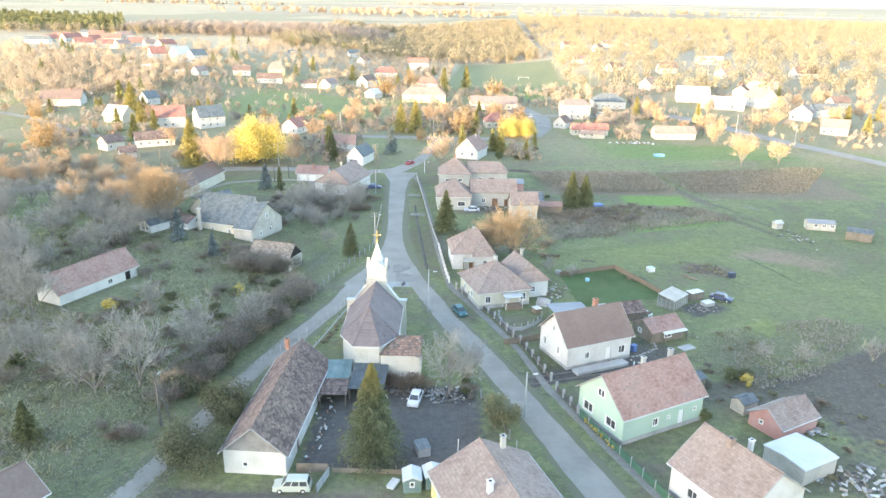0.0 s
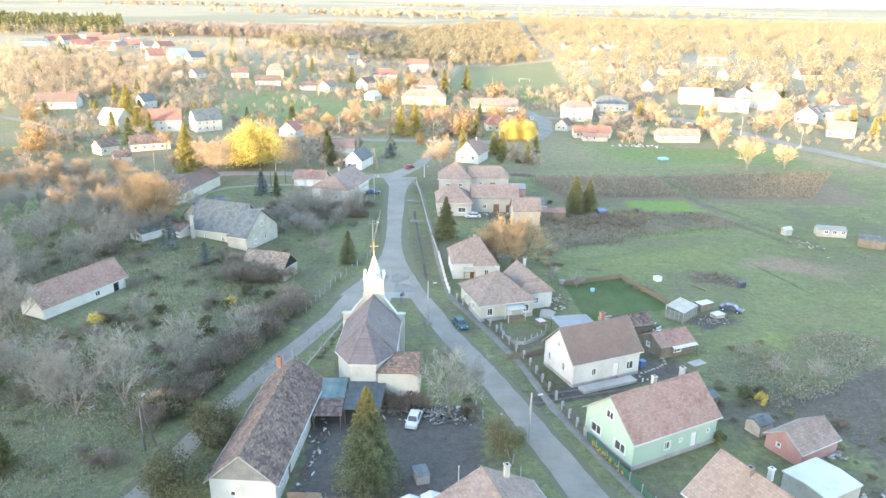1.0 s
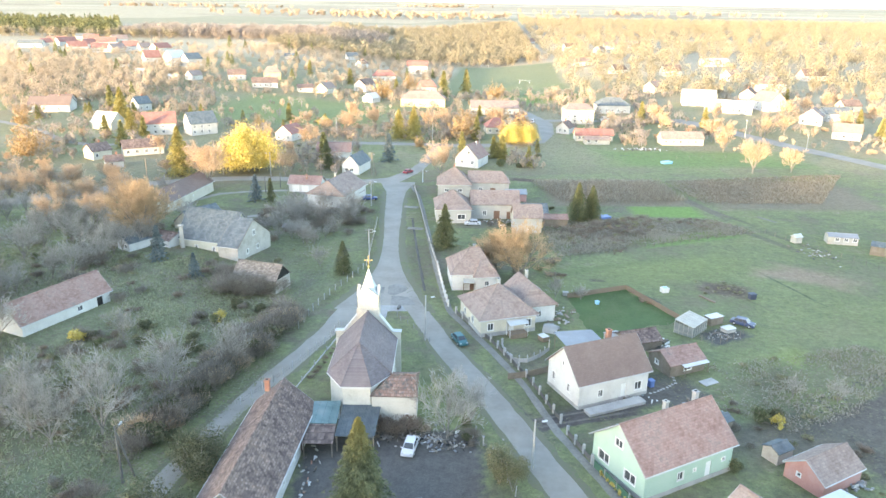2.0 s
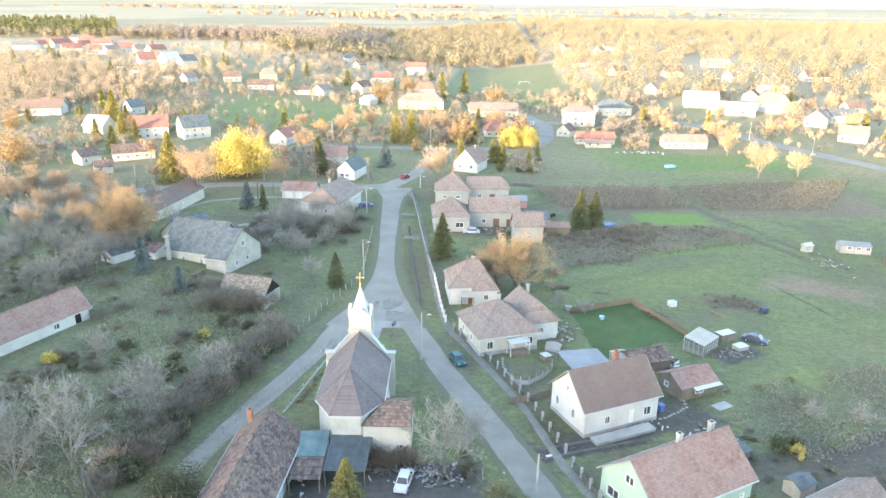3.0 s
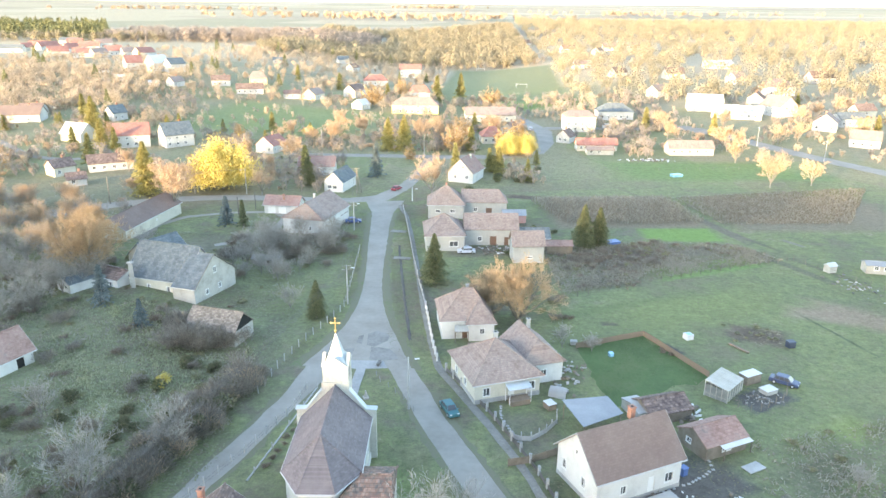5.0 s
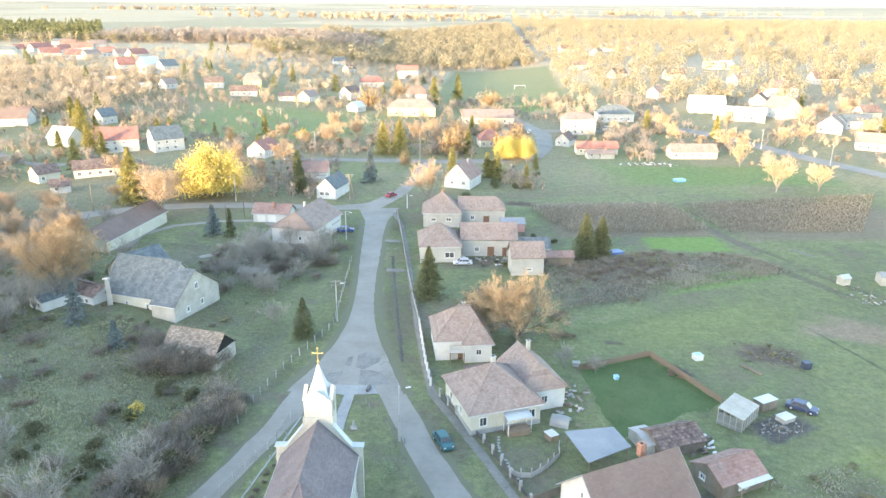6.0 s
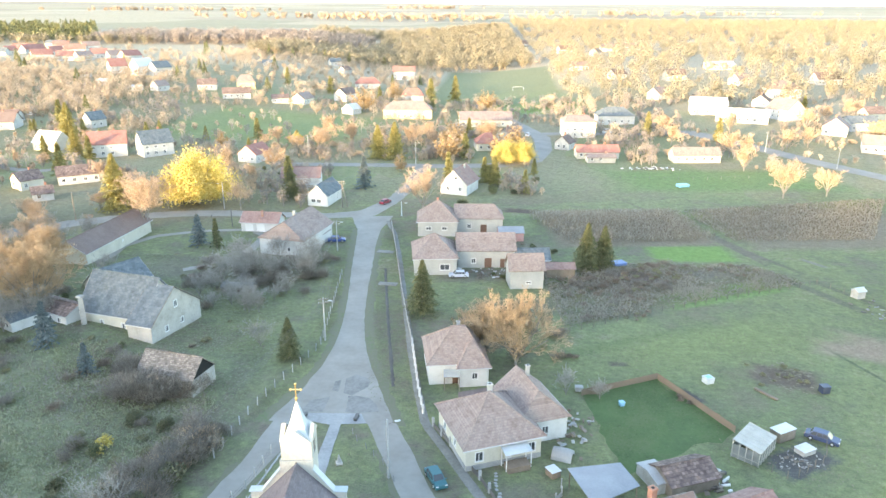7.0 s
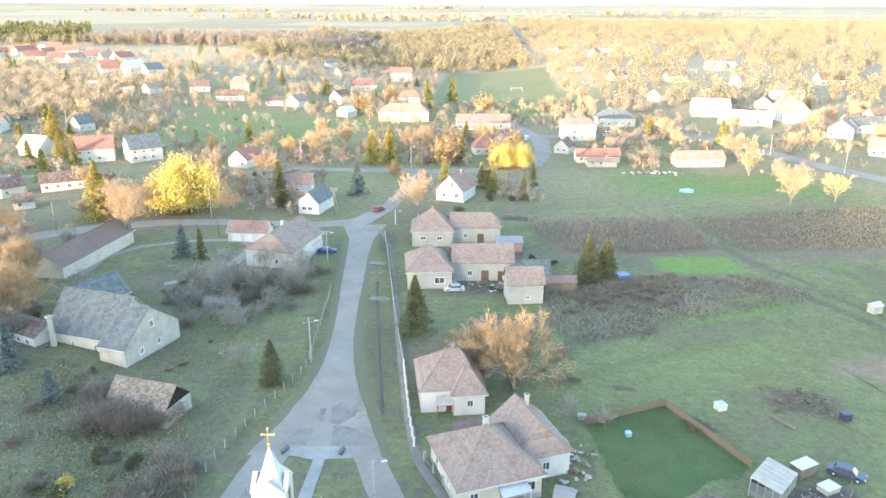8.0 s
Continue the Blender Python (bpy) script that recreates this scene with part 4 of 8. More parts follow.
house("red_roof_farmhouse", "long white abandoned house with a red clay tile roof", -69.6, 117.2, 68, 17.5, 6.4, 2.1, 5.4, M["plaster"], M["tile_red"], z=3.1, holes=W_("f", 10, z=0.5, w=1.2, h=1.1) + [("f", 14.0, 0, 1.2, 1.8, M["dark"])])
house("edge_house", "white house with a dark roof at the lane", -48.3, 56.3, 62, 10, 8, 3.0, 5.4, M["plaster"], M["tile_brown"], z=1.6, holes=W_("f", 5.5, 7.5, z=1.0))


# ---- church ----
def church():
    root = thing("church", pose(-14.75, 101.0, 0, 0, 0, 92.0), "cream village church with a grey-brown tile roof and pale tin spire", "church")
    hw, e, r = 4.05, 5.9, 10.3
    # nave and apse outline, x along the axis from the apse to the tower
    out = [(6.0, -hw), (6.0, hw), (-4.8, hw), (-8.4, 1.85), (-8.4, -1.85), (-4.8, -hw)]
    bm = bmesh.new()
    n = len(out)
    for i in range(n):
        a, b = out[i], out[(i + 1) % n]
        hs = []
        length = math.dist(a, b)
        if length > 8:
            hs = [(2.0, 3.0, 2.2, 4.4), (5.0, 6.0, 2.2, 4.4), (8.0, 9.0, 2.2, 4.4)]
        wall_panel(bm, a, b, -0.3, e, hs)
    part("wall", bm, M["pale_cream"], root)
    for i in (1, 5):
        a, b = out[i], out[(i + 1) % n]
        for h in ((2.0, 3.0, 2.2, 4.4), (5.0, 6.0, 2.2, 4.4), (8.0, 9.0, 2.2, 4.4)):
            window(root, a, b, h)
    o = 0.4
    ro = [(6.0, -hw - o), (6.0, hw + o), (-5.0, hw + o), (-8.8, 2.05), (-8.8, -2.05), (-5.0, -hw - o)]
    apex, front = Vector((-4.6, 0, r)), Vector((6.0, 0, r + 0.1))
    P = [Vector((x, y, e)) for x, y in ro]
    bm = bmesh.new()
    slab(bm, [P[5], P[0], front, apex], 0.15)
    roof = part("roof", bm, M["church_tile"], root)
    for corners in ([P[1], P[2], apex, front], *([P[i], P[i + 1], apex] for i in (2, 3, 4))):
        bm = bmesh.new()
        slab(bm, corners, 0.15)
        part("roof_slope", bm, M["church_tile"], root)
    for a, b in [(apex, front)] + [(P[i], apex) for i in (2, 3, 4, 5)]:
        bm = bmesh.new()
        tube(bm, a, b, 0.11, 0.11)
        part("ridge_cap", bm, M["church_tile"], roof)
    bm = bmesh.new()
    for i in (1, 2, 3, 4, 5):
        a, b = P[i], P[(i + 1) % n]
        tube(bm, a - Vector((0, 0, 0.12)), b - Vector((0, 0, 0.12)), 0.08, 0.08)
    part("gutter", bm, M["tin_white"], root)
    bm = bmesh.new()
    for i in range(1, 6):
        a, b = Vector((*out[i], 0)), Vector((*out[(i + 1) % n], 0))
        u = (b - a).normalized()
        q = Vector((u.y, -u.x, 0)) * 0.12
        for z0, z1, k in ((-0.3, 0.9, 1.0), (e - 0.5, e - 0.2, 1.2)):
            vs = [bm.verts.new(v) for v in (a + q * k + Vector((0, 0, z0)), b + q * k + Vector((0, 0, z0)), b + q * k + Vector((0, 0, z1)), a + q * k + Vector((0, 0, z1)), b + Vector((0, 0, z1)), a + Vector((0, 0, z1)))]
            bm.faces.new(vs[:4])
            bm.faces.new((vs[3], vs[2], vs[4], vs[5]))
    part("cornice", bm, M["plaster"], root)
    # facade parapet, shoulders and tin coping
    bm = bmesh.new()
    prof = [(-4.9, 0), (4.9, 0), (4.9, 7.0), (3.7, 7.0), (3.7, 6.9), (1.7, 9.6), (1.7, 10.6), (-1.7, 10.6), (-1.7, 9.6), (-3.7, 6.9), (-3.7, 7.0), (-4.9, 7.0)]
    fr = [bm.verts.new((6.6, y, z)) for y, z in prof]
    bk = [bm.verts.new((6.05, y, z)) for y, z in prof]
    bm.faces.new(fr)
    bm.faces.new(bk[::-1])
    for i in range(len(prof)):
        j = (i + 1) % len(prof)
        bm.faces.new((fr[j], fr[i], bk[i], bk[j]))
    part("facade", bm, M["tower"], root)
    for s in (-1, 1):
        bm = bmesh.new()
        slab(bm, [(5.85, s * 1.7, 9.75), (6.8, s * 1.7, 9.75), (6.8, s * 3.8, 7.0), (5.85, s * 3.8, 7.0)], 0.1)
        slab(bm, [(5.85, s * 3.6, 7.12), (6.8, s * 3.6, 7.12), (6.8, s * 5.05, 7.08), (5.85, s * 5.05, 7.08)], 0.1)
        part("coping", bm, M["tin"], root)
    # tower
    cx, t, top = 7.9, 1.55, 12.7
    tw = [(cx - t, -t), (cx + t, -t), (cx + t, t), (cx - t, t)]
    bm = bmesh.new()
    hole = (1.15, 2.1, 10.4, 12.0)
    for i in range(4):
        wall_panel(bm, tw[i], tw[(i + 1) % 4], -0.3, top, [hole] if i != 3 else [])
    tower = part("tower", bm, M["tower"], root, "white rendered bell tower")
    for i in range(4):
        bm = bmesh.new()
        a, b = Vector((*tw[i], 0)), Vector((*tw[(i + 1) % 4], 0))
        u = (b - a).normalized()
        inn = Vector((-u.y, u.x, 0))
        mm = Matrix.Translation(a + u * 1.15 + inn * 0.1) @ Matrix(((u.x, inn.x, 0, 0), (u.y, inn.y, 0, 0), (0, 0, 1, 0), (0, 0, 0, 1)))
        for k in range(8 if i != 3 else 0):
            box(bm, 0, 0.95, 0, 0.05, 10.42 + k * 0.2, 10.56 + k * 0.2)
        bmesh.ops.transform(bm, matrix=mm, verts=bm.verts)
        if i != 3:
            part("louvre", bm, M["wood"], tower)
        # small gable over each face
        bm = bmesh.new()
        out_ = -inn
        g = [a + Vector((0, 0, top - 0.05)), b + Vector((0, 0, top - 0.05)), (a + b) / 2 + Vector((0, 0, top + 1.15))]
        f0 = [bm.verts.new(v + out_ * 0.12) for v in g]
        f1 = [bm.verts.new(v - out_ * 0.3) for v in g]
        bm.faces.new(f0)
        bm.faces.new(f1[::-1])
        for k in range(3):
            j = (k + 1) % 3
            bm.faces.new((f0[j], f0[k], f1[k], f1[j]))
        part("tower_gable", bm, M["tower"], tower)
    # concave tin spire
    bm = bmesh.new()
    prof = [(1.72, 12.6), (1.32, 13.05), (1.0, 13.6), (0.76, 14.2), (0.45, 15.2), (0.06, 16.4)]
    rings = []
    for rad, z in prof:
        rings.append([bm.verts.new((cx + rad * 1.0 * math.cos(math.pi / 4 + k * math.pi / 4) * (1.26 if k % 2 == 0 else 0.98), rad * math.sin(math.pi / 4 + k * math.pi / 4) * (1.26 if k % 2 == 0 else 0.98), z)) for k in range(8)])
    for a, b in zip(rings, rings[1:]):
        for k in range(8):
            bm.faces.new((a[k], a[(k + 1) % 8], b[(k + 1) % 8], b[k]))
    bm.faces.new(rings[-1])
    part("spire", bm, M["tin"], root, "pale blue-grey tin spire")
    bm = bmesh.new()
    tube(bm, (cx, 0, 16.3), (cx, 0, 18.3), 0.07, 0.06)
    tube(bm, (cx, -0.5, 17.75), (cx, 0.5, 17.75), 0.06, 0.06)
    bmesh.ops.create_uvsphere(bm, u_segments=10, v_segments=6, radius=0.17, matrix=Matrix.Translation((cx, 0, 16.75)))
    for p in ((0, 0, 18.35), (0, 0.52, 17.75), (0, -0.52, 17.75)):
        bmesh.ops.create_uvsphere(bm, u_segments=8, v_segments=5, radius=0.13, matrix=Matrix.Translation((cx + p[0], p[1], p[2])))
    part("cross", bm, M["gold"], root, "gilded cross")


church()
house("sacristy", "low pale sacristy with a broken old tile roof", -9.55, 95.7, 2, 6.2, 6.8, 4.6, 6.0, M["pale_cream"], M["tile_broken"], hip=(2.6, 0.5), ov=0.15, gutter=False, holes=W_("f", 4.4, z=1.3, w=0.6, h=0.7))


# ---- trees ----
def leaf_quads(centers, size, rng, stretch=1.0, up=0.0, dirs=None):
    n = len(centers)
    d = rng.normal(size=(n, 3)) if dirs is None else dirs + rng.normal(0, 0.35, (n, 3))
    d[:, 2] += up
    d /= np.linalg.norm(d, axis=1)[:, None] + 1e-9
    e = np.cross(d, rng.normal(size=(n, 3)))
    e /= np.linalg.norm(e, axis=1)[:, None] + 1e-9
    s = size * rng.uniform(0.6, 1.4, (n, 1))
    a, b = d * s * stretch / 2, e * s / 2
    V = np.stack([centers - a - b * 0.7, centers + a * 0.2 - b, centers + a, centers - a * 0.1 + b], 1).reshape(-1, 3)
    return V, np.arange(4 * n).reshape(n, 4)


def branches(rng, h, width, fork, counts, lift=0.22, limbs=8, fan=1.0):
    """Segments (start, end, thickness, order) of a leafless crown: limbs, boughs, branches and twigs."""
    segs = []

    def grow(p, d, length, r, order):
        n = 4 if order == 0 else 3 if order == 1 else 2
        pts = [p]
        for _ in range(n):
            d = d + rng.normal(0, 0.10 + 0.04 * order, 3)
            d[2] += lift * (0.5 if order else 0.35)
            d = d / np.linalg.norm(d)
            q = pts[-1] + d * length / n
            segs.append((pts[-1], q, r, order))
            pts.append(q)
            r *= 0.78
        if order >= len(counts):
            return
        for k in range(counts[order]):
            f = 0.22 + 0.78 * (k + rng.uniform(0.2, 0.9)) / counts[order]
            i = min(n - 1, int(f * n))
            base = pts[i] + (pts[i + 1] - pts[i]) * (f * n - i)
            side = rng.normal(size=3)
            side -= d * (side @ d)
            side /= np.linalg.norm(side)
            t = rng.uniform(0.45, 0.95) * fan
            grow(base, d * math.cos(t) + side * math.sin(t), length * rng.uniform(0.38, 0.62) * (1.15 - 0.35 * f), max(0.012, r * 0.6), order + 1)

    for k in range(limbs):
        az = math.tau * (k + rng.uniform(-0.3, 0.3)) / limbs
        spread = math.atan2(0.5 * width, h * 0.75) * (0.3 if k % 4 == 0 else rng.uniform(0.6, 1.3))
        d = np.array((math.sin(spread) * math.cos(az), math.sin(spread) * math.sin(az), math.cos(spread)))
        grow(np.array((0, 0, fork * rng.uniform(0.8, 1.0))), d, h * rng.uniform(0.5, 0.66), h * 0.010, 0)
    return segs


def make_tree(name, label, kind, h, width, seed, n_leaf, leaf_mat, leaf=0.2, category="tree"):
    """A tree at the origin: trunk with limbs, and a crown of many small pieces."""
    rng = np.random.default_rng(seed)
    root = thing(name, Matrix(), label, category)
    if kind == "conifer":
        bm = bmesh.new()
        tube(bm, (0, 0, -0.2), (0, 0, h * 0.97), h * 0.016, 0.02, 7)
        part("trunk", bm, M["bark"], root)
        pts, dirs = [], []
        per = 70 if n_leaf > 20000 else 30
        nb = n_leaf // per
        for i in range(nb):
            f = (i + rng.uniform()) / nb
            z = h * (0.06 + 0.93 * f ** 0.85)
            reach = width / 2 * (1 - (z / h) ** 1.2) * rng.choice((0.62, 0.85, 1.0, 1.12)) * rng.uniform(0.88, 1.08) + 0.10
            az = i * 2.399 + rng.normal(0, 0.25)
            s = np.sort(rng.uniform(0.05, 1.0, per))
            fan = rng.normal(0, 1, per) * (0.05 + 0.13 * np.sin(np.pi * np.minimum(1, s * 0.9 + 0.08))) * reach
            hang = -np.abs(rng.normal(0, 0.055, per)) * reach
            droop = -0.34 * reach * s ** 1.2 + 0.16 * reach * s ** 4 + hang
            ca, sa = math.cos(az), math.sin(az)
            pts.append(np.c_[ca * reach * s - sa * fan, sa * reach * s + ca * fan, z + droop])
            dirs.append(np.c_[ca - sa * np.sign(fan) * 0.7, sa + ca * np.sign(fan) * 0.7, np.full(per, -0.4)])
        V, Fq = leaf_quads(np.concatenate(pts), leaf * 0.6, rng, 3.8, 0.0, np.concatenate(dirs))
    elif kind == "bare":
        fork = h * (0.07 if leaf_mat is M["twig"] or n_leaf > 6000 else 0.14)
        counts = (6, 5, 4, 2) if n_leaf > 6000 else (6, 5, 4, 3) if n_leaf > 4000 else (6, 5, 5) if n_leaf > 2200 else (5, 4, 4)
        segs = branches(rng, h, width, fork, counts, 0.12, 20, 0.75) if n_leaf > 6000 else branches(rng, h, width, fork, counts)
        bm = bmesh.new()
        tube(bm, (0, 0, -0.2), (0, 0, fork), h * 0.022, h * 0.016, 8)
        for a, b, r, order in segs:
            if order == 0:
                tube(bm, a, b, r, r * 0.8, 5)
        part("trunk", bm, M["bark"], root)
        A = np.array([q[0] for q in segs if q[3]])
        B = np.array([q[1] for q in segs if q[3]])
        R = np.maximum(0.018 + 0.04 * leaf * (n_leaf < 2200), np.array([q[2] for q in segs if q[3]]))[:, None]
        ax = B - A
        e1 = np.cross(ax, rng.normal(size=ax.shape))
        e1 /= np.linalg.norm(e1, axis=1)[:, None] + 1e-9
        e2 = np.cross(ax, e1)
        e2 /= np.linalg.norm(e2, axis=1)[:, None] + 1e-9
        V = np.concatenate([np.stack([A - e * R, A + e * R, B + e * R * 0.6, B - e * R * 0.6], 1).reshape(-1, 3) for e in (e1, e2)])
        if leaf_mat is not M["twig"]:
            tip = B[[q[3] > 2 for q in segs if q[3]]][::3]
            V = np.concatenate([V, leaf_quads(tip + rng.normal(0, 0.10, tip.shape), 0.08 + 0.10 * (n_leaf < 2200), rng, 2.4)[0]])
        Fq = np.arange(len(V)).reshape(-1, 4)
    else:
        fork = h * (0.16 if kind != "willow" else 0.25)
        bm = bmesh.new()
        tube(bm, (0, 0, -0.2), (0, 0, fork), h * 0.024, h * 0.018, 8)
        n_limb = 9
        tips = []
        for k in range(n_limb):
            az = math.tau * (k + rng.uniform(-0.3, 0.3)) / n_limb * 2.4
            th = rng.uniform(0.12, 0.95) if k else 0.05
            q = Vector((0, 0, fork * rng.uniform(0.8, 1.0)))
            r = h * 0.011
            d = Vector((math.sin(th) * math.cos(az), math.sin(th) * math.sin(az), math.cos(th)))
            reach = min(0.5 * width / max(0.2, math.sin(th)), h * 0.75) * 0.8
            for m in range(4):
                d = (d + Vector(rng.normal(0, 0.09, 3)) + Vector((0, 0, 0.08))).normalized()
                e = q + d * reach / 4
                tube(bm, q, e, r, r * 0.7, 5)
                q, r = e, r * 0.7
                tips.append(e)
                side = (d + Vector(rng.normal(0, 0.5, 3))).normalized()
                tube(bm, e, e + side * reach * 0.22, r * 0.7, r * 0.25, 4)
        part("trunk", bm, M["bark"], root)
        tips = np.array(tips)
        per = 15
        nr = n_leaf // per
        az = rng.uniform(0, math.tau, nr)
        ct = rng.uniform(-0.25, 1.0, nr)
        sn = np.sqrt(1 - ct * ct)
        bump = 1 + 0.20 * np.sin(3 * az + rng.uniform(0, 6)) * sn + 0.15 * np.sin(5 * az + 4 * ct + rng.uniform(0, 6)) + rng.normal(-0.06, 0.14, nr)
        mid = 0.42 * h
        end = np.stack([0.5 * width * sn * np.cos(az) * bump, 0.5 * width * sn * np.sin(az) * bump, mid + np.where(ct > 0, h - mid, mid * 0.75) * ct * bump], -1)
        beg = tips[rng.integers(0, len(tips), nr)] * 0.75
        beg = np.where((np.linalg.norm(end - beg, axis=1) < 0.7 * np.linalg.norm(end - np.array((0, 0, fork)), axis=1))[:, None], beg, np.array((0, 0, fork)))
        f = np.sort(rng.uniform(0.25, 1.0, (nr, per)), axis=1)[..., None] ** 0.8
        c = beg[:, None] * (1 - f) + end[:, None] * f
        c[..., 2] -= (0.10 * h * np.sin(np.pi * f) * sn[:, None, None])[..., 0]
        c = (c + rng.normal(0, 0.03 * h, c.shape) * f).reshape(-1, 3)
        d = np.repeat((end - beg) / (np.linalg.norm(end - beg, axis=1)[:, None] + 1e-9), per, axis=0)
        if kind == "willow":
            c[:, 2] -= rng.uniform(0, 1, len(c)) ** 2 * 0.2 * h * np.hypot(c[:, 0], c[:, 1]) / (width / 2)
            c[:, 2] = np.maximum(c[:, 2], 0.3)
            V, Fq = leaf_quads(c, leaf * 0.5, rng, 3.0, -1.2)
        else:
            V, Fq = leaf_quads(c, leaf, rng, 1.4)
    put(new("crown", fast_mesh("crown", V, Fq)), root, leaf_mat)
    return root


def make_bush(name, label, h, width, seed, n, leaf_mat, leaf=0.22, twiggy=False):
    rng = np.random.default_rng(seed)
    root = thing(name, Matrix(), label, "bush")
    bm = bmesh.new()
    for k in range(7):
        az = rng.uniform(0, math.tau)
        tube(bm, (0, 0, -0.1), (math.cos(az) * width * 0.3, math.sin(az) * width * 0.3, h * rng.uniform(0.5, 0.8)), 0.05, 0.015, 4)
    tagged(part("stem", bm, M["bark"], root), kind="stuff")
    lobes = [(rng.normal(0, width * 0.2), rng.normal(0, width * 0.2), h * rng.uniform(0.3, 0.6), rng.uniform(0.22, 0.36) * width) for _ in range(7)]
    c = []
    for i in range(n):
        x, y, z, r = lobes[rng.integers(0, 7)]
        d = rng.normal(size=3)
        d /= np.linalg.norm(d)
        k = r * rng.uniform(0.35, 1.05)
        c.append((x + d[0] * k, y + d[1] * k, abs(z + d[2] * k * h / width)))
    c = np.array(c)
    if twiggy:
        out = c - np.array((0, 0, 0))
        out /= np.linalg.norm(out, axis=1)[:, None] + 1e-9
        V, Fq = leaf_quads(c, 0.05, rng, leaf / 0.05, 0.5, out)
    else:
        V, Fq = leaf_quads(c, leaf, rng, 1.3)
    put(new("foliage", fast_mesh("foliage", V, Fq)), root, leaf_mat)
    return root


KIND, FAR, BUILT = {}, {}, []


def plant(key, x, y, scale=1.0, turn=None, squash=1.0):
    """Sets one of the prepared plants down; the first call uses the original, later ones copies."""
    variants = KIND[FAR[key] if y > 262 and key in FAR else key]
    ob = variants[plant.n % len(variants)]
    plant.n += 1
    a = (plant.n * 137.5) % 360 if turn is None else turn
    m = Matrix.Translation((x, y, tz(x, y))) @ Matrix.Rotation(radians(a), 4, "Z")
    if ob.get("used"):
        ob2 = copy_thing(ob, m)
    else:
        ob2 = ob
        ob["used"] = 1
        ob.matrix_world = m
    ob2.scale = (scale * squash, scale * squash, scale)
    return ob2


plant.n = 0
KIND["bare"] = [make_tree("bare_tree", "leafless grey tree with fine twigs", "bare", 8, 7.5, s, 2700, M["twig"], 0.9) for s in (1, 2, 3)]
KIND["tan"] = [make_tree("autumn_tree", "large tree with ochre twigs and few last leaves", "bare", 9, 8.5, s, 4600, M["twig_tan"], 0.65) for s in (11, 12, 13)]
KIND["amber"] = [make_tree("amber_tree", "tall spreading tree with fine amber twigs", "bare", 9.5, 9.5, s, 6200, M["twig_amber"], 0.55) for s in (15, 16)]
KIND["orange"] = [make_tree("orange_tree", "autumn tree with orange-brown leaves", "leafy", 9, 8.5, s, 3600, M["leaf_orange"], 0.24) for s in (21, 22)]
KIND["willow"] = [make_tree("willow_tree", "bright yellow weeping willow in leaf", "willow", 10, 12, s, 26000, M["leaf_yellow"], 0.32) for s in (31,)]
KIND["fir"] = [make_tree("fir_tree", "dark green fir tree with layered boughs", "conifer", 9, 6.4, s, 6400, M["needle"], 0.27) for s in (41, 42)]
def fir_needles():
    """Green needles below, mixed towards golden with height up the tree."""
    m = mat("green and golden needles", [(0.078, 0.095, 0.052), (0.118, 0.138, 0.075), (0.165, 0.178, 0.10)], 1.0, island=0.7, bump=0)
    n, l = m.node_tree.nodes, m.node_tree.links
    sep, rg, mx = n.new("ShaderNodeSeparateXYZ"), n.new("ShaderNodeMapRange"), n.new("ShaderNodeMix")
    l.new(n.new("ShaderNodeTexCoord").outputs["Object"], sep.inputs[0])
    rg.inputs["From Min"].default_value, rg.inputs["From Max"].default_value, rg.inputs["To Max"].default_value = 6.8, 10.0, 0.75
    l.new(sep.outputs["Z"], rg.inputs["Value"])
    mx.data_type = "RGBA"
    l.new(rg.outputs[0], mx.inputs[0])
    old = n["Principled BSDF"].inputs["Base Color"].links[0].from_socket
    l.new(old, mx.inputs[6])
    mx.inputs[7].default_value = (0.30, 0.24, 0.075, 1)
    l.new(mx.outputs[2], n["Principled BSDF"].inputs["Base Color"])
    return m


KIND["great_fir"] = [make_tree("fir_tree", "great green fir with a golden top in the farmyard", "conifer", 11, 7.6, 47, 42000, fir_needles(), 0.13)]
KIND["upright"] = [make_bush("upright_evergreen", "upright olive green evergreen bush by the yard fence", 6.2, 4.2, s, 6000, M["bush_pale"], 0.13) for s in (81, 82)]
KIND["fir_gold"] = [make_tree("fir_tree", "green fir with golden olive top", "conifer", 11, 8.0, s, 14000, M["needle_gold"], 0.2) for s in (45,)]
# same fir as above, its sunlight painted into brighter golden needles
KIND["fir_sunlit"] = [make_tree("fir_tree", "tall fir with golden sunlight painted on olive boughs", "conifer", 11, 8.0, s, 7000, M["needle_sun"], 0.28) for s in (46,)]
KIND["spruce"] = [make_tree("blue_spruce", "small blue-grey spruce with dense needles", "conifer", 5, 3.2, s, 2600, M["needle_blue"], 0.18) for s in (51,)]
KIND["cypress"] = [make_tree("cypress_tree", "narrow green cypress on the grass", "conifer", 5, 2.0, s, 2200, M["needle_gold"], 0.18) for s in (55,)]
KIND["shrub"] = [make_bush("shrub", "dense dull olive green shrub", 2.6, 3.6, s, 1700, M["bush"], 0.22) for s in (61, 62)]
KIND["bigshrub"] = [make_bush("evergreen_shrub", "broad dull green evergreen shrub", 6.0, 7.0, s, 11000, M["bush"], 0.14) for s in (63, 64)]
KIND["yellowbush"] = [make_bush("yellow_shrub", "small yellow-leaved garden shrub", 1.6, 1.5, s, 700, M["leaf_yellow"], 0.13) for s in (68,)]
KIND["twigbush"] = [make_bush("thicket", "leafless grey-brown thicket of fine twigs", 2.6, 4.0, s, 1700, M["twig_brown"], 0.5, True) for s in (65, 66)]
KIND["bramble"] = [make_bush("bramble", "reddish-brown dry bramble thicket", 1.6, 3.4, s, 900, M["bramble"], 0.4, True) for s in (71, 72)]
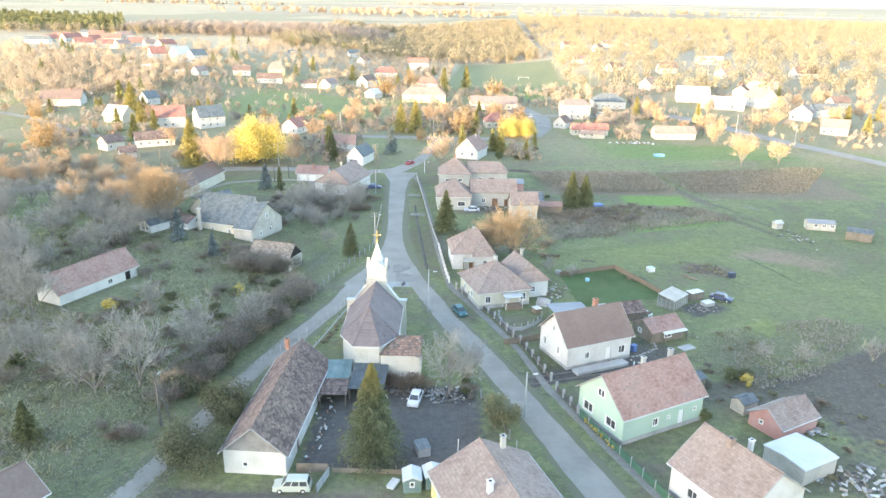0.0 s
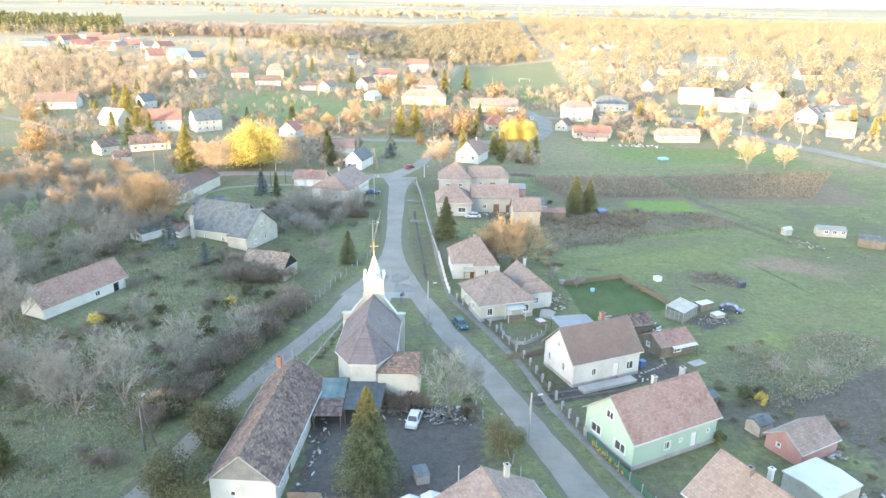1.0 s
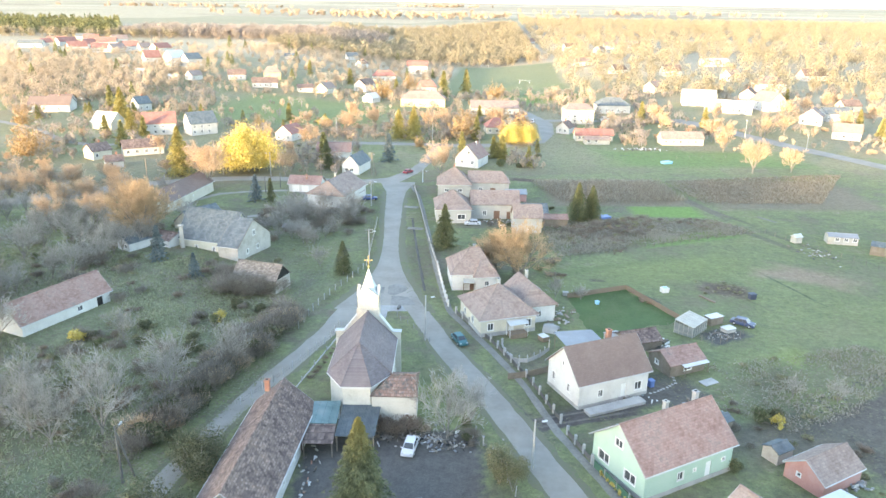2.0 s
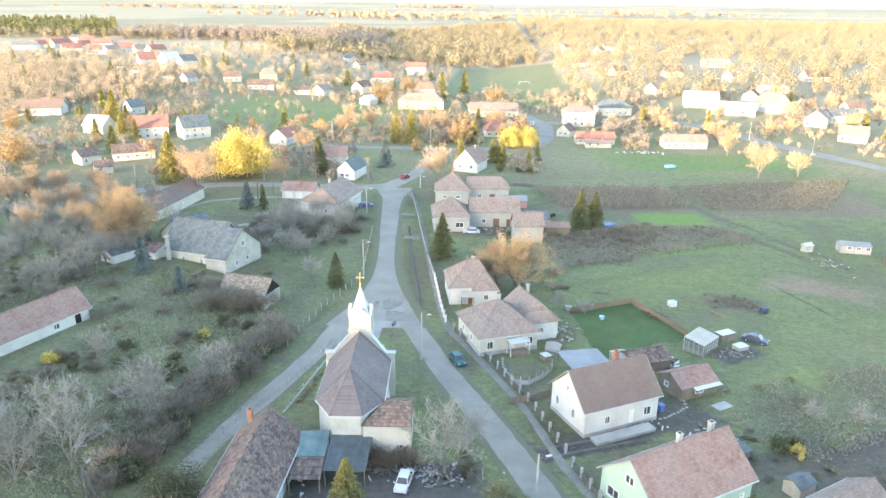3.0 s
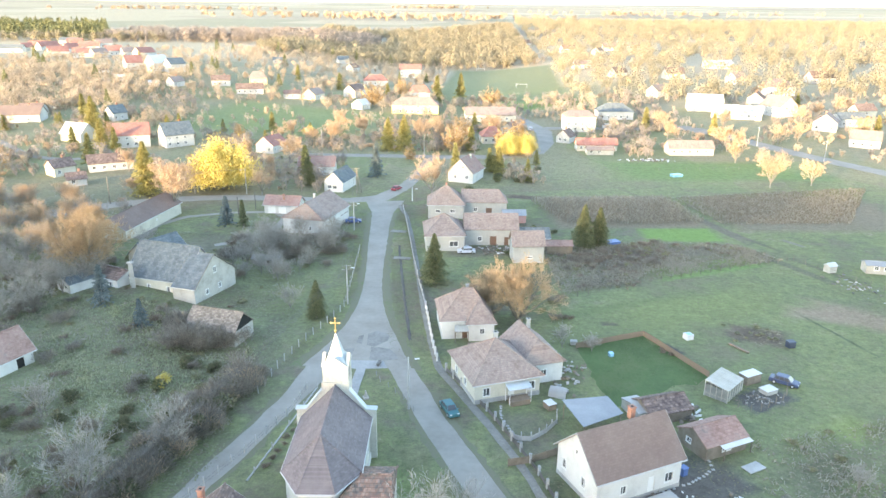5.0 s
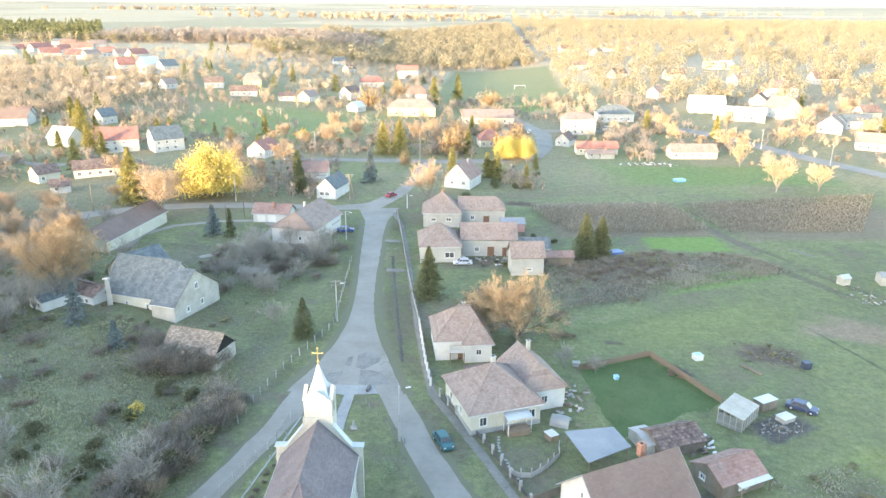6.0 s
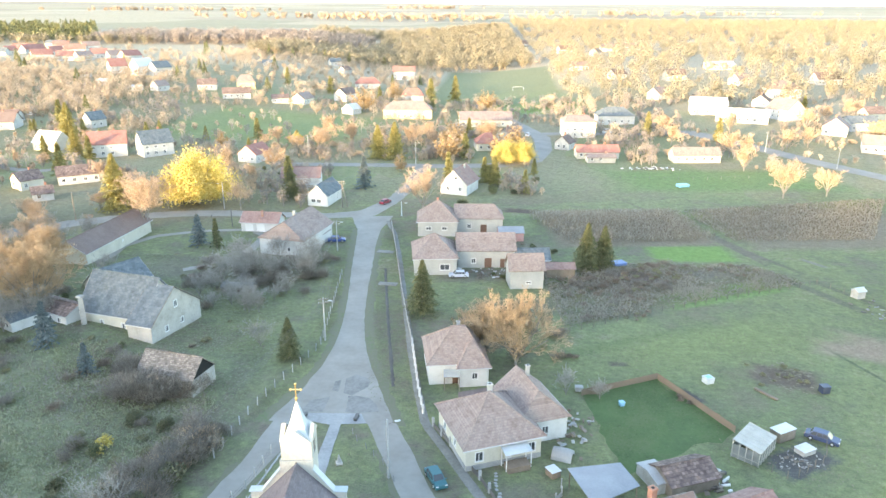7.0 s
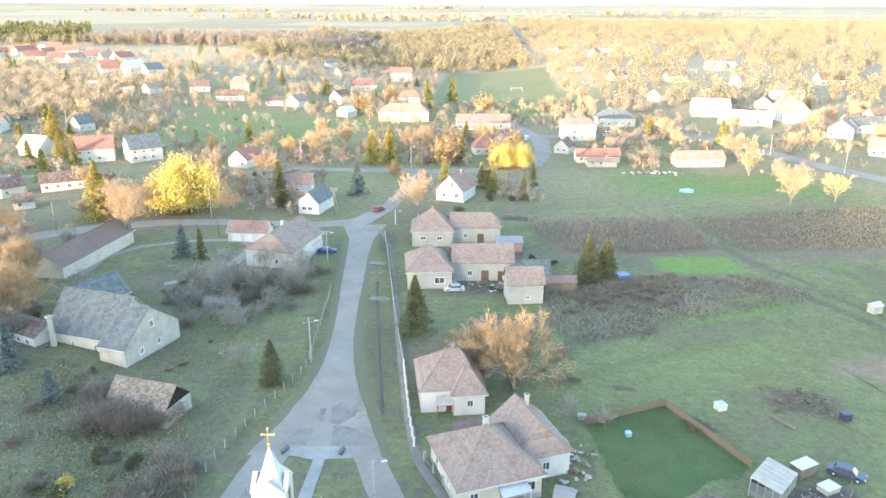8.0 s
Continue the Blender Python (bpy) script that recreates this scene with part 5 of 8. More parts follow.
KIND["weedclump"] = [make_bush("weed_clump", "olive-brown clump of tall dry weeds", 1.0, 2.2, s, 420, M["weed_leaf"], 0.16) for s in (73, 74)]
KIND["oliveshrub"] = [make_bush("olive_shrub", "rounded olive-yellow garden shrub", 2.4, 2.8, s, 1300, M["needle_gold"], 0.17) for s in (75,)]
KIND["tanbush"] = [make_bush("thicket", "tan-brown thicket with dry leaves", 2.4, 3.8, s, 1150, M["twig_tan"], 0.55, True) for s in (67,)]

# fir_far also swaps dark needles for needle_lit, with sunlight in its colour
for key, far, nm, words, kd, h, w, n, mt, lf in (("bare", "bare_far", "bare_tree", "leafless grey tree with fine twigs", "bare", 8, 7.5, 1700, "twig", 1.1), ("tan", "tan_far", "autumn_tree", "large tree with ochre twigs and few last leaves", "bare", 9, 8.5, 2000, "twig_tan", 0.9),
                                                ("orange", "orange_far", "orange_tree", "autumn tree with orange-brown leaves", "leafy", 9, 8.5, 1700, "leaf_orange", 0.36), ("fir", "fir_far", "fir_tree", "olive green fir tree with sunlight painted on layered boughs", "conifer", 9, 5.4, 1900, "needle_lit", 0.45)):
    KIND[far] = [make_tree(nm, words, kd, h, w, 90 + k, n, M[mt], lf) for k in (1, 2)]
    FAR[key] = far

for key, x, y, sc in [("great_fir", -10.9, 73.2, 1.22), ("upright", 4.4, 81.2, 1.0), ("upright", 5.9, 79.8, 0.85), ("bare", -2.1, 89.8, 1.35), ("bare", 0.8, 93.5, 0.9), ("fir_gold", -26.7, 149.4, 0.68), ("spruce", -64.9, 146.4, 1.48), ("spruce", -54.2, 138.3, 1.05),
                      ("spruce", -62.9, 207, 1.6), ("cypress", -58, 205.3, 1.5), ("amber", 10.2, 149.2, 1.42), ("amber", 5.4, 152.5, 1.0), ("fir_gold", -6.1, 168.2, 1.0), ("fir_gold", 28.6, 194.8, 0.98), ("fir_gold", 32.6, 196.5, 0.88),
                      ("willow", -77.3, 246, 1.55), ("willow", 16.5, 308, 0.85), ("willow", 22.5, 310, 0.8), ("fir", 10.8, 276, 1.05), ("fir", 7.6, 277.5, 0.95), ("fir_sunlit", -32.5, 313.5, 1.2), ("fir_sunlit", -26.0, 313.5, 1.3)]:
    plant(key, x, y, sc)
for key, x, y, sc in [("tan", -10.7, 242.5, 1.45), ("amber", -73.5, 157.5, 1.55), ("tan", -80.5, 217.2, 1.75), ("bare", -93.5, 199, 1.0), ("bare", -91, 209, 0.9), ("bare", -90, 193.5, 0.9), ("fir_sunlit", -97.6, 237.2, 1.5), ("amber", -86.5, 184.0, 1.15), ("amber", -99.1, 188.0, 0.65), ("orange", -160, 254, 1.5)]:
    plant(key, x, y, sc)

# ---- farther houses ----
roofs = {"r": M["tile_bright"], "t": M["tile_tan"], "o": M["tile_old"], "b": M["tile_brown"], "s": M["slate"], "w": M["tin_white"]}
walls = {"w": M["far_plaster"], "c": M["cream"], "y": M["yellow"], "g": M["grey_wall"]}
roof_words = {"r": "red tile", "t": "orange-tan tile", "o": "weathered tile", "b": "dark brown tile", "s": "grey slate", "w": "white sheet"}
wall_words = {"w": "white plastered", "c": "cream plastered", "y": "yellow plastered", "g": "grey rendered"}


def village_house(x, y, ang, L, W, e, r, wall, roof, hip=0.0, windows=True):
    hs = []
    BUILT.append((x, y, 0.55 * L + 1))
    if windows:
        n = max(1, int((L - 2) / 3.2))
        hs += [("f", 1.0 + k * 3.2, 1.0, 1.2, 1.3) for k in range(n)]
        hs += [("0", 1.2, 1.0, 1.2, 1.3), ("0", W - 3.4, 1.0, 1.2, 1.3)]
        if r - e > 3 and not hip:
            hs.append(("0", W / 2 - 0.9, e + 0.6, 1.0, 1.0))
        if e > 4.6:
            hs += [("f", 1.0 + k * 3.2, 3.4, 1.2, 1.0) for k in range(n)]
    return house("village_house", "%s village house with a %s roof" % (wall_words[wall], roof_words[roof]), x, y, ang, L, W, e, r, walls[wall], roofs[roof], hip=(hip, hip), holes=hs,
                 chims=[(L * 0.18, 0.7, r + 0.8, 0.55, M["brick"])], z=tz(x, y) - 0.2, caps=False, gutter=False, group="houses of the village")


for row in [(-214.5, 362.6, 10, 20.5, 11, 3.4, 7.4, "w", "b"), (-217.4, 376.7, 8, 12.1, 9, 3, 6, "w", "o"), (-165.5, 323, -18, 12, 9.5, 3.2, 7.6, "c", "w"),
            (-137.9, 314, 24, 14.1, 10, 5.0, 9.6, "w", "r"), (-120.8, 316.6, 42, 12.5, 10, 5.0, 9.8, "w", "s"), (-171.7, 369.1, 60, 8.4, 8, 3.6, 7.2, "w", "s"),
            (-126.4, 271.8, 32, 15, 8.5, 3, 5.8, "w", "o"), (-138.8, 262, 55, 7.9, 7.5, 3.2, 5.8, "c", "o"), (-125.9, 248.4, 35, 6.3, 6, 2.4, 4.4, "w", "o"),
            (-78.7, 308.2, 70, 10.6, 9, 3.2, 6.6, "w", "r")]:
    village_house(*row)
for row in [(-132.3, 456.5, 18, 16.3, 8, 3, 6.2, "w", "o"), (-137, 489.9, 20, 11.5, 9, 4.2, 8.4, "y", "t", 3), (-105.6, 451.3, 20, 10.1, 7, 2.8, 5, "w", "o"),
            (-93.4, 454.7, 70, 11.8, 9, 3, 6.4, "c", "t"), (-72.2, 476.4, 70, 15.2, 9, 4.2, 7.8, "w", "o"), (-61.1, 428.7, 60, 8.4, 8, 2.8, 5.6, "w", "w"),
            (-67.9, 541.4, 10, 17.6, 10, 3.6, 7.4, "w", "r", 4), (-49.5, 617.5, 6, 17.8, 12, 6.5, 10.5, "w", "r"), (-30, 422, 2, 26.1, 13, 4.8, 8.6, "y", "t", 5),
            (-32.9, 491.2, 5, 14.2, 9, 3.6, 7.6, "w", "r", 3)]:
    village_house(*row)
for row in [(-156.5, 477, 15, 11.8, 9, 3.2, 6.4, "w", "o"), (-215.7, 521.1, 55, 12.6, 12, 6, 11, "w", "w"), (-203, 519.5, 50, 11.6, 11, 5.5, 9.5, "w", "s"),
            (-235.5, 526.9, 40, 11.6, 11, 5, 10, "w", "r"), (-180.9, 465.5, 60, 8.9, 8, 3, 6, "w", "t"), (-193.1, 462.7, 10, 6.3, 6, 2.8, 3.6, "w", "w"),
            (-223.2, 481.2, 20, 6.3, 6, 2.8, 4, "w", "w"), (-249, 508.7, 10, 9.5, 6, 2.6, 3.4, "w", "o"), (-398.7, 647.7, 10, 21.2, 9, 3.6, 7, "w", "s"),
            (-406.6, 701.6, 10, 17.6, 9, 3.6, 7.6, "w", "r")]:
    village_house(*row)
for row in [(-338.9, 615.1, 40, 15.6, 10, 3.6, 8, "w", "r"), (-352.3, 658.6, 60, 12.7, 10, 3.6, 8, "w", "r"), (-311.6, 601.2, 20, 13, 10, 3.6, 7.6, "w", "r"),
            (-353.9, 694.6, 15, 18.6, 10, 3.6, 8, "w", "r"), (-298.7, 603.3, 60, 13.4, 9, 3.6, 7.4, "w", "t"), (-299.3, 629.3, 25, 13.1, 10, 3.8, 8, "w", "r"),
            (-390.8, 689.3, 70, 21.3, 9, 3.6, 7.8, "w", "r"), (-389.8, 735.1, 20, 14.6, 9, 4, 8, "c", "r"), (-257.9, 595.1, 60, 14.7, 11, 5, 9, "w", "r"),
            (-282, 617.4, 50, 10.4, 9, 3.6, 7.4, "w", "t")]:
    village_house(*row)
for row in [(-418.9, 777.8, 5, 19.9, 10, 3, 6, "g", "s"), (-360.8, 734, 40, 15.6, 9, 4, 8, "w", "t"), (-396.4, 666.1, 50, 9.9, 9, 3.6, 7.6, "c", "r"),
            (-113.4, 666.6, 30, 11, 8, 3.2, 6.6, "w", "s"), (-95.8, 613.2, 60, 8.9, 8, 3, 6, "w", "o"), (-152.2, 598, 10, 8.4, 7, 2.8, 5, "w", "s"),
            (10.3, 398.1, 4, 26.2, 15, 3.4, 6.8, "c", "t"), (9.9, 336, 8, 10.5, 10, 3.2, 7, "c", "r", 4), (19.2, 356, 60, 8.4, 8, 2.8, 5.8, "g", "o"),
            (51.2, 366.5, 3, 14.8, 12, 7.2, 9.6, "w", "t", 3)]:
    village_house(*row)
for row in [(73.6, 397.9, 3, 18.1, 12, 4.2, 8, "w", "s", 5), (52.2, 321.4, 3, 17, 7, 2.6, 5.2, "c", "r"), (42, 337.9, 60, 7.4, 7, 2.8, 5.8, "w", "o"),
            (52.3, 312.6, 4, 11.4, 5, 2.2, 3.4, "g", "t"), (88.5, 316.1, 4, 18.5, 8, 2.9, 5.6, "c", "t"), (124.9, 417.4, -10, 18.2, 13, 5, 8.4, "w", "w"),
            (135.3, 397, -22, 24.5, 11, 4, 6.4, "w", "w"), (158.4, 403.7, -65, 13.7, 13, 5, 10, "w", "t"), (180.1, 461.8, 10, 17.5, 13, 5, 9.5, "w", "t", 5),
            (167, 369.7, 60, 11.6, 11, 4, 8, "w", "t")]:
    village_house(*row)
for row in [(182.8, 380.8, 10, 15, 10, 3.6, 6.4, "w", "s"), (167.8, 335.9, -25, 12.2, 11, 3.4, 7, "w", "t"), (225.8, 507.9, 10, 17, 11, 3.4, 7.6, "w", "o"),
            (169.6, 499.7, 30, 10.5, 10, 3.6, 7.6, "w", "t"), (135.7, 522.3, 10, 13.2, 10, 3.6, 7.4, "w", "o"), (110, 460.4, 40, 9.5, 9, 3.4, 6.8, "w", "t"),
            (181.8, 575.3, 5, 19.3, 12, 4, 6, "w", "w"), (158.5, 434.2, 60, 9.5, 9, 3.2, 6.4, "w", "o"), (201.8, 405.6, 10, 11, 9, 3, 6.2, "c", "o"),
            (98.4, 789.5, 20, 15, 9, 3.6, 7.4, "w", "o")]:
    village_house(*row)
for row in [(119.8, 732.1, 60, 11.8, 9, 3.6, 7, "w", "t"), (138.4, 770.4, 10, 16.8, 9, 3.6, 7.2, "w", "t"), (161.9, 780.9, 15, 19.3, 9, 3.6, 7, "w", "t"),
            (7.5, 997.8, 10, 18.7, 10, 4, 7.6, "w", "s"), (-47, 952.4, 20, 16.9, 10, 4, 8, "w", "t"), (59.8, 916, 10, 22.8, 10, 3.6, 7.4, "w", "o"),
            (88.2, 615.3, 10, 15.6, 10, 3.6, 7, "w", "t"), (103.2, 544.9, 30, 11.3, 9, 3.2, 6.6, "w", "o")]:
    village_house(*row)

# ---- planting ----
pr = np.random.default_rng(5)


def strew(keys, n, x0, x1, y0, y1, s0=0.7, s1=1.2, keep=None):
    """Plants n of the given kinds over a rectangle, where keep(x, y) allows."""
    done = 0
    while done < n:
        x, y = pr.uniform(x0, x1), pr.uniform(y0, y1)
        if keep and not keep(x, y):
            n -= 0.25
            continue
        plant(keys[int(pr.integers(0, len(keys)))], x, y, pr.uniform(s0, s1))
        done += 1


def off_built(x, y):
    """Clear of roads and of the larger houses."""
    for px, py, r in ((-69, 117, 10), (-60, 164, 10), (-50, 160, 8), (-82, 204, 14), (-80, 192, 13), (-80, 214, 11), (-41, 139.5, 5.5), (-39, 208, 10), (-51, 221, 7), (-40, 250, 7), (-52, 270, 7), (-24, 81, 9), (-24, 74, 8), (-48, 56, 10), (-197, 333, 13), (-152, 302, 9), (-131, 303, 10),
                      (-119, 316, 9), (-134, 257, 7), (-122, 267, 10), (-76, 299, 8), (-0.5, 265, 8), (51, 376, 10), (72, 391, 12), (52, 325, 11), (84, 308, 11), (9, 384, 13), (11, 351, 8), (117, 388, 13), (134, 372, 11), (158, 326, 10), (160, 360, 9), (152, 396, 10)):
        if (x - px) ** 2 + (y - py) ** 2 < r * r:
            return False
    for px, py, r in BUILT:
        if abs(x - px * (y / py)) < r + 1 and -16 < y - py < r:
            return False
    if abs(x + 76) < 13 and 222 < y < 258 or -152 < x < -103 and 228 < y < 258:
        return False
    if 110 < x and abs((x - 112) * 1.0 + (y - 345) * 0.52) < 11:
        return False
    if 295 < y < 308 and x < 20 or -40 < x < -8 and 225 < y < 300 or 26 < x < 42 and 300 < y < 400:
        return False
    if x < -28 and abs(y - (236 + min(0, (x + 70) * 0.28 if x > -100 else (x + 78) * 0.72))) < 5.5:
        return False
    t = (y - 132) / -64
    if abs(x - (-24 - 14 * t)) < 4.5 and 60 < y < 135:
        return False
    return True


for k in range(70):                                   # hedge along the side road
    f = (k % 35) / 34
    plant(("twigbush", "shrub", "twigbush", "tanbush", "twigbush")[k % 5], -37.5 + 8.5 * f + pr.normal(0, 0.7) - 2.4 - 2.2 * (k // 35), 84 + 42 * f + pr.normal(0, 0.6), pr.uniform(0.95, 1.45))
for k in range(9):                                    # flower bed before the green house
    plant("yellowbush", 16.9 + 0.32 * k, 83.6 - 0.72 * k, pr.uniform(0.35, 0.6))
clearing = lambda x, y: off_built(x, y) and not (-62 < x < -44 and 112 < y < 136) and x < -30 - 3
strew(["twigbush", "weedclump", "bramble", "twigbush", "weedclump"], 120, -100, -36, 64, 142, 0.4, 0.95, clearing)
strew(["bare", "oliveshrub", "bare"], 20, -98, -50, 66, 104, 0.7, 1.1, clearing)
strew(["bare", "bare", "twigbush"], 42, -112, -74, 105, 152, 0.8, 1.3, clearing)
strew(["bare", "bare", "bare", "tan"], 80, -135, -72, 150, 206, 0.65, 1.0, off_built)
strew(["twigbush", "bare", "twigbush", "bramble"], 40, -58, -27, 177, 200, 0.7, 1.05, off_built)
strew(["weedclump", "bramble", "oliveshrub", "twigbush", "weedclump"], 80, -100, -38, 78, 168, 0.35, 0.75, off_built)
strew(["weedclump"], 60, -98, -33, 66, 175, 0.5, 1.1, off_built)
strew(["bramble", "twigbush", "bramble"], 16, -62, -36, 88, 110, 0.5, 0.8, off_built)
strew(["bramble", "bramble", "weedclump", "twigbush"], 90, 22, 48, 178, 199, 0.35, 0.75, lambda x, y: -9 < (y - 189) - 0.36 * (x - 36) < 7)
strew(["bramble", "weedclump"], 34, 46, 66, 190, 199, 0.25, 0.5)
strew(["weedclump", "bramble"], 26, 23, 38, 167, 179, 0.25, 0.5)
strew(["bramble", "twigbush", "weedclump"], 30, -58, -28, 175, 196, 0.55, 0.95, off_built)
strew(["shrub", "oliveshrub", "bramble", "twigbush"], 14, -1, 24, 205, 213, 0.35, 0.65)
strew(["oliveshrub", "bramble", "twigbush"], 8, 2, 11, 187, 191, 0.3, 0.5)
strew(["bramble", "twigbush", "weedclump"], 26, -2, 20, 150, 168, 0.4, 0.8)
strew(["bramble", "weedclump", "twigbush"], 16, 30, 40, 90, 101, 0.25, 0.55)
strew(["weedclump", "bramble"], 12, 40, 50, 79, 92, 0.3, 0.55, lambda x, y: (x - 43.4) ** 2 + (y - 84.7) ** 2 > 22)
strew(["bramble", "twigbush", "bramble", "shrub"], 40, -66, -30, 82, 130, 0.45, 0.8, off_built)
strew(["twigbush", "bare", "bramble"], 16, -96, -66, 150, 172, 0.7, 1.1, off_built)
strew(["weedclump"], 12, 47, 55, 143, 151, 0.3, 0.55)
strew(["bramble"], 6, 33, 37, 137, 142, 0.25, 0.4)
strew(["twigbush", "twigbush", "bramble"], 17, -47.0, -38.4, 133.6, 136.2, 1.15, 1.7)
strew(["twigbush"], 5, -48.6, -46.6, 135, 141, 1.0, 1.4)
strew(["tan", "tanbush", "bare", "tanbush"], 20, -160, -90, 205, 245, 0.55, 0.9, off_built)
strew(["tan", "tan", "tanbush", "bare", "tanbush"], 26, -190, -62, 243, 262, 0.5, 0.85, off_built)
strew(["tanbush", "tan", "tanbush", "oliveshrub"], 24, -190, -50, 262, 296, 0.45, 0.75, off_built)
strew(["bare", "twigbush", "bare"], 20, -54, -33, 165, 180, 0.45, 0.75, off_built)
lane_brush = lambda x, y: off_built(x, y) and 5 < y - (236 + (x + 78) * 0.72 if x < -100 else 228 + (x + 70) * 0.28) < 26
strew(["tan", "tanbush", "tan", "tanbush", "bare"], 58, -150, -84, 190, 246, 0.55, 0.85, lane_brush)
strew(["tan", "tanbush", "orange", "tanbush", "fir"], 36, -230, -60, 318, 352, 0.6, 1.0, off_built)
strew(["tan", "tanbush", "tanbush"], 24, -60, -8, 310, 360, 0.8, 1.3, off_built)
strew(["tan", "orange", "tanbush", "fir"], 22, -6, 34, 310, 372, 0.8, 1.3, off_built)
strew(["tan", "tanbush", "fir"], 50, 85, 230, 300, 420, 0.9, 1.4, off_built)
strew(["tanbush"], 14, 80, 104, 322, 330, 0.7, 1.0)
strew(["shrub", "fir", "tanbush"], 10, 8, 26, 262, 290, 0.6, 0.9, off_built)
strew(["shrub", "twigbush"], 7, 0, 5, 88, 112, 0.35, 0.6, lambda x, y: abs(x - (6.5 - (y - 90) * 0.55 - 7)) < 3)
strew(["weedclump", "bramble", "weedclump"], 40, 42, 100, 70, 118, 0.35, 0.8)
for key, x, y, sc in [("bramble", -10.8, 91.2, 1.5), ("bramble", -9.2, 91.0, 1.6), ("bramble", -7.6, 91.2, 1.4), ("bramble", -6.2, 91.6, 1.2), ("twigbush", -8.4, 90.8, 0.7), ("bare", -35.8, 106, 1.1), ("bigshrub", -31.4, 80.3, 1.15), ("bigshrub", -32.3, 69.6, 1.15), ("yellowbush", 42.8, 95.9, 1.3), ("oliveshrub", 40.9, 96.6, 1.0), ("oliveshrub", 33.2, 85.6, 0.8), ("oliveshrub", 39.9, 75.9, 0.6), ("bare", 54, 103, 0.55), ("yellowbush", 27.0, 90.0, 1.0), ("tan", 99.5, 261.5, 1.35), ("tan", 114.4, 265, 1.1), ("tanbush", 71.5, 318, 1.2), ("fir", 82, 366, 0.85), ("bare", 48, 104, 0.5), ("bare", 66, 105, 0.6),
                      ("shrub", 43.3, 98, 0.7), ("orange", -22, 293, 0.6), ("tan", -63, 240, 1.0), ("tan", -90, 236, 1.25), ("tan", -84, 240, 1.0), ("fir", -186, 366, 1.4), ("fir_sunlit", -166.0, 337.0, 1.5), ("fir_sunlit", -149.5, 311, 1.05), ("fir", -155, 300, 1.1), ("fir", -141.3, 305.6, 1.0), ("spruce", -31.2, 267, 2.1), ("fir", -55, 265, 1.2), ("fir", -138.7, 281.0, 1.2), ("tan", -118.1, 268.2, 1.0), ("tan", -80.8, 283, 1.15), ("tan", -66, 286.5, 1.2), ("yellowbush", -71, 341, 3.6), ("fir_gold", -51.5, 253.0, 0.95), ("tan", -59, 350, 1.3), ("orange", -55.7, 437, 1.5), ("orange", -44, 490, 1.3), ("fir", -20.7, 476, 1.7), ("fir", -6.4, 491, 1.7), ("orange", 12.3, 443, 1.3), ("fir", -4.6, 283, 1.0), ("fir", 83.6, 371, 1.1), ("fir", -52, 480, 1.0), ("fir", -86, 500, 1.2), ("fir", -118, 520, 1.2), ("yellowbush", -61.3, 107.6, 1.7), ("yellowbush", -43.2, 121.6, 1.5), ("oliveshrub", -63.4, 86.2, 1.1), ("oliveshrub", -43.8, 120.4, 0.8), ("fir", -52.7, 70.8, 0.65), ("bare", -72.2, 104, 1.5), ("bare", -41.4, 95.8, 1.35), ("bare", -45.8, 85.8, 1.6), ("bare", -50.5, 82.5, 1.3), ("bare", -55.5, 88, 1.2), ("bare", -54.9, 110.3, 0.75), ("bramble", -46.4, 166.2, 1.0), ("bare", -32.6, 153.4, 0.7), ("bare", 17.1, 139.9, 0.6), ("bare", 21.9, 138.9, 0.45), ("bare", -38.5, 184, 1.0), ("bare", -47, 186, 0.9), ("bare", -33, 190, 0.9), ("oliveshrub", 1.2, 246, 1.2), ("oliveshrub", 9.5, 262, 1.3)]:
    plant(key, x, y, sc)


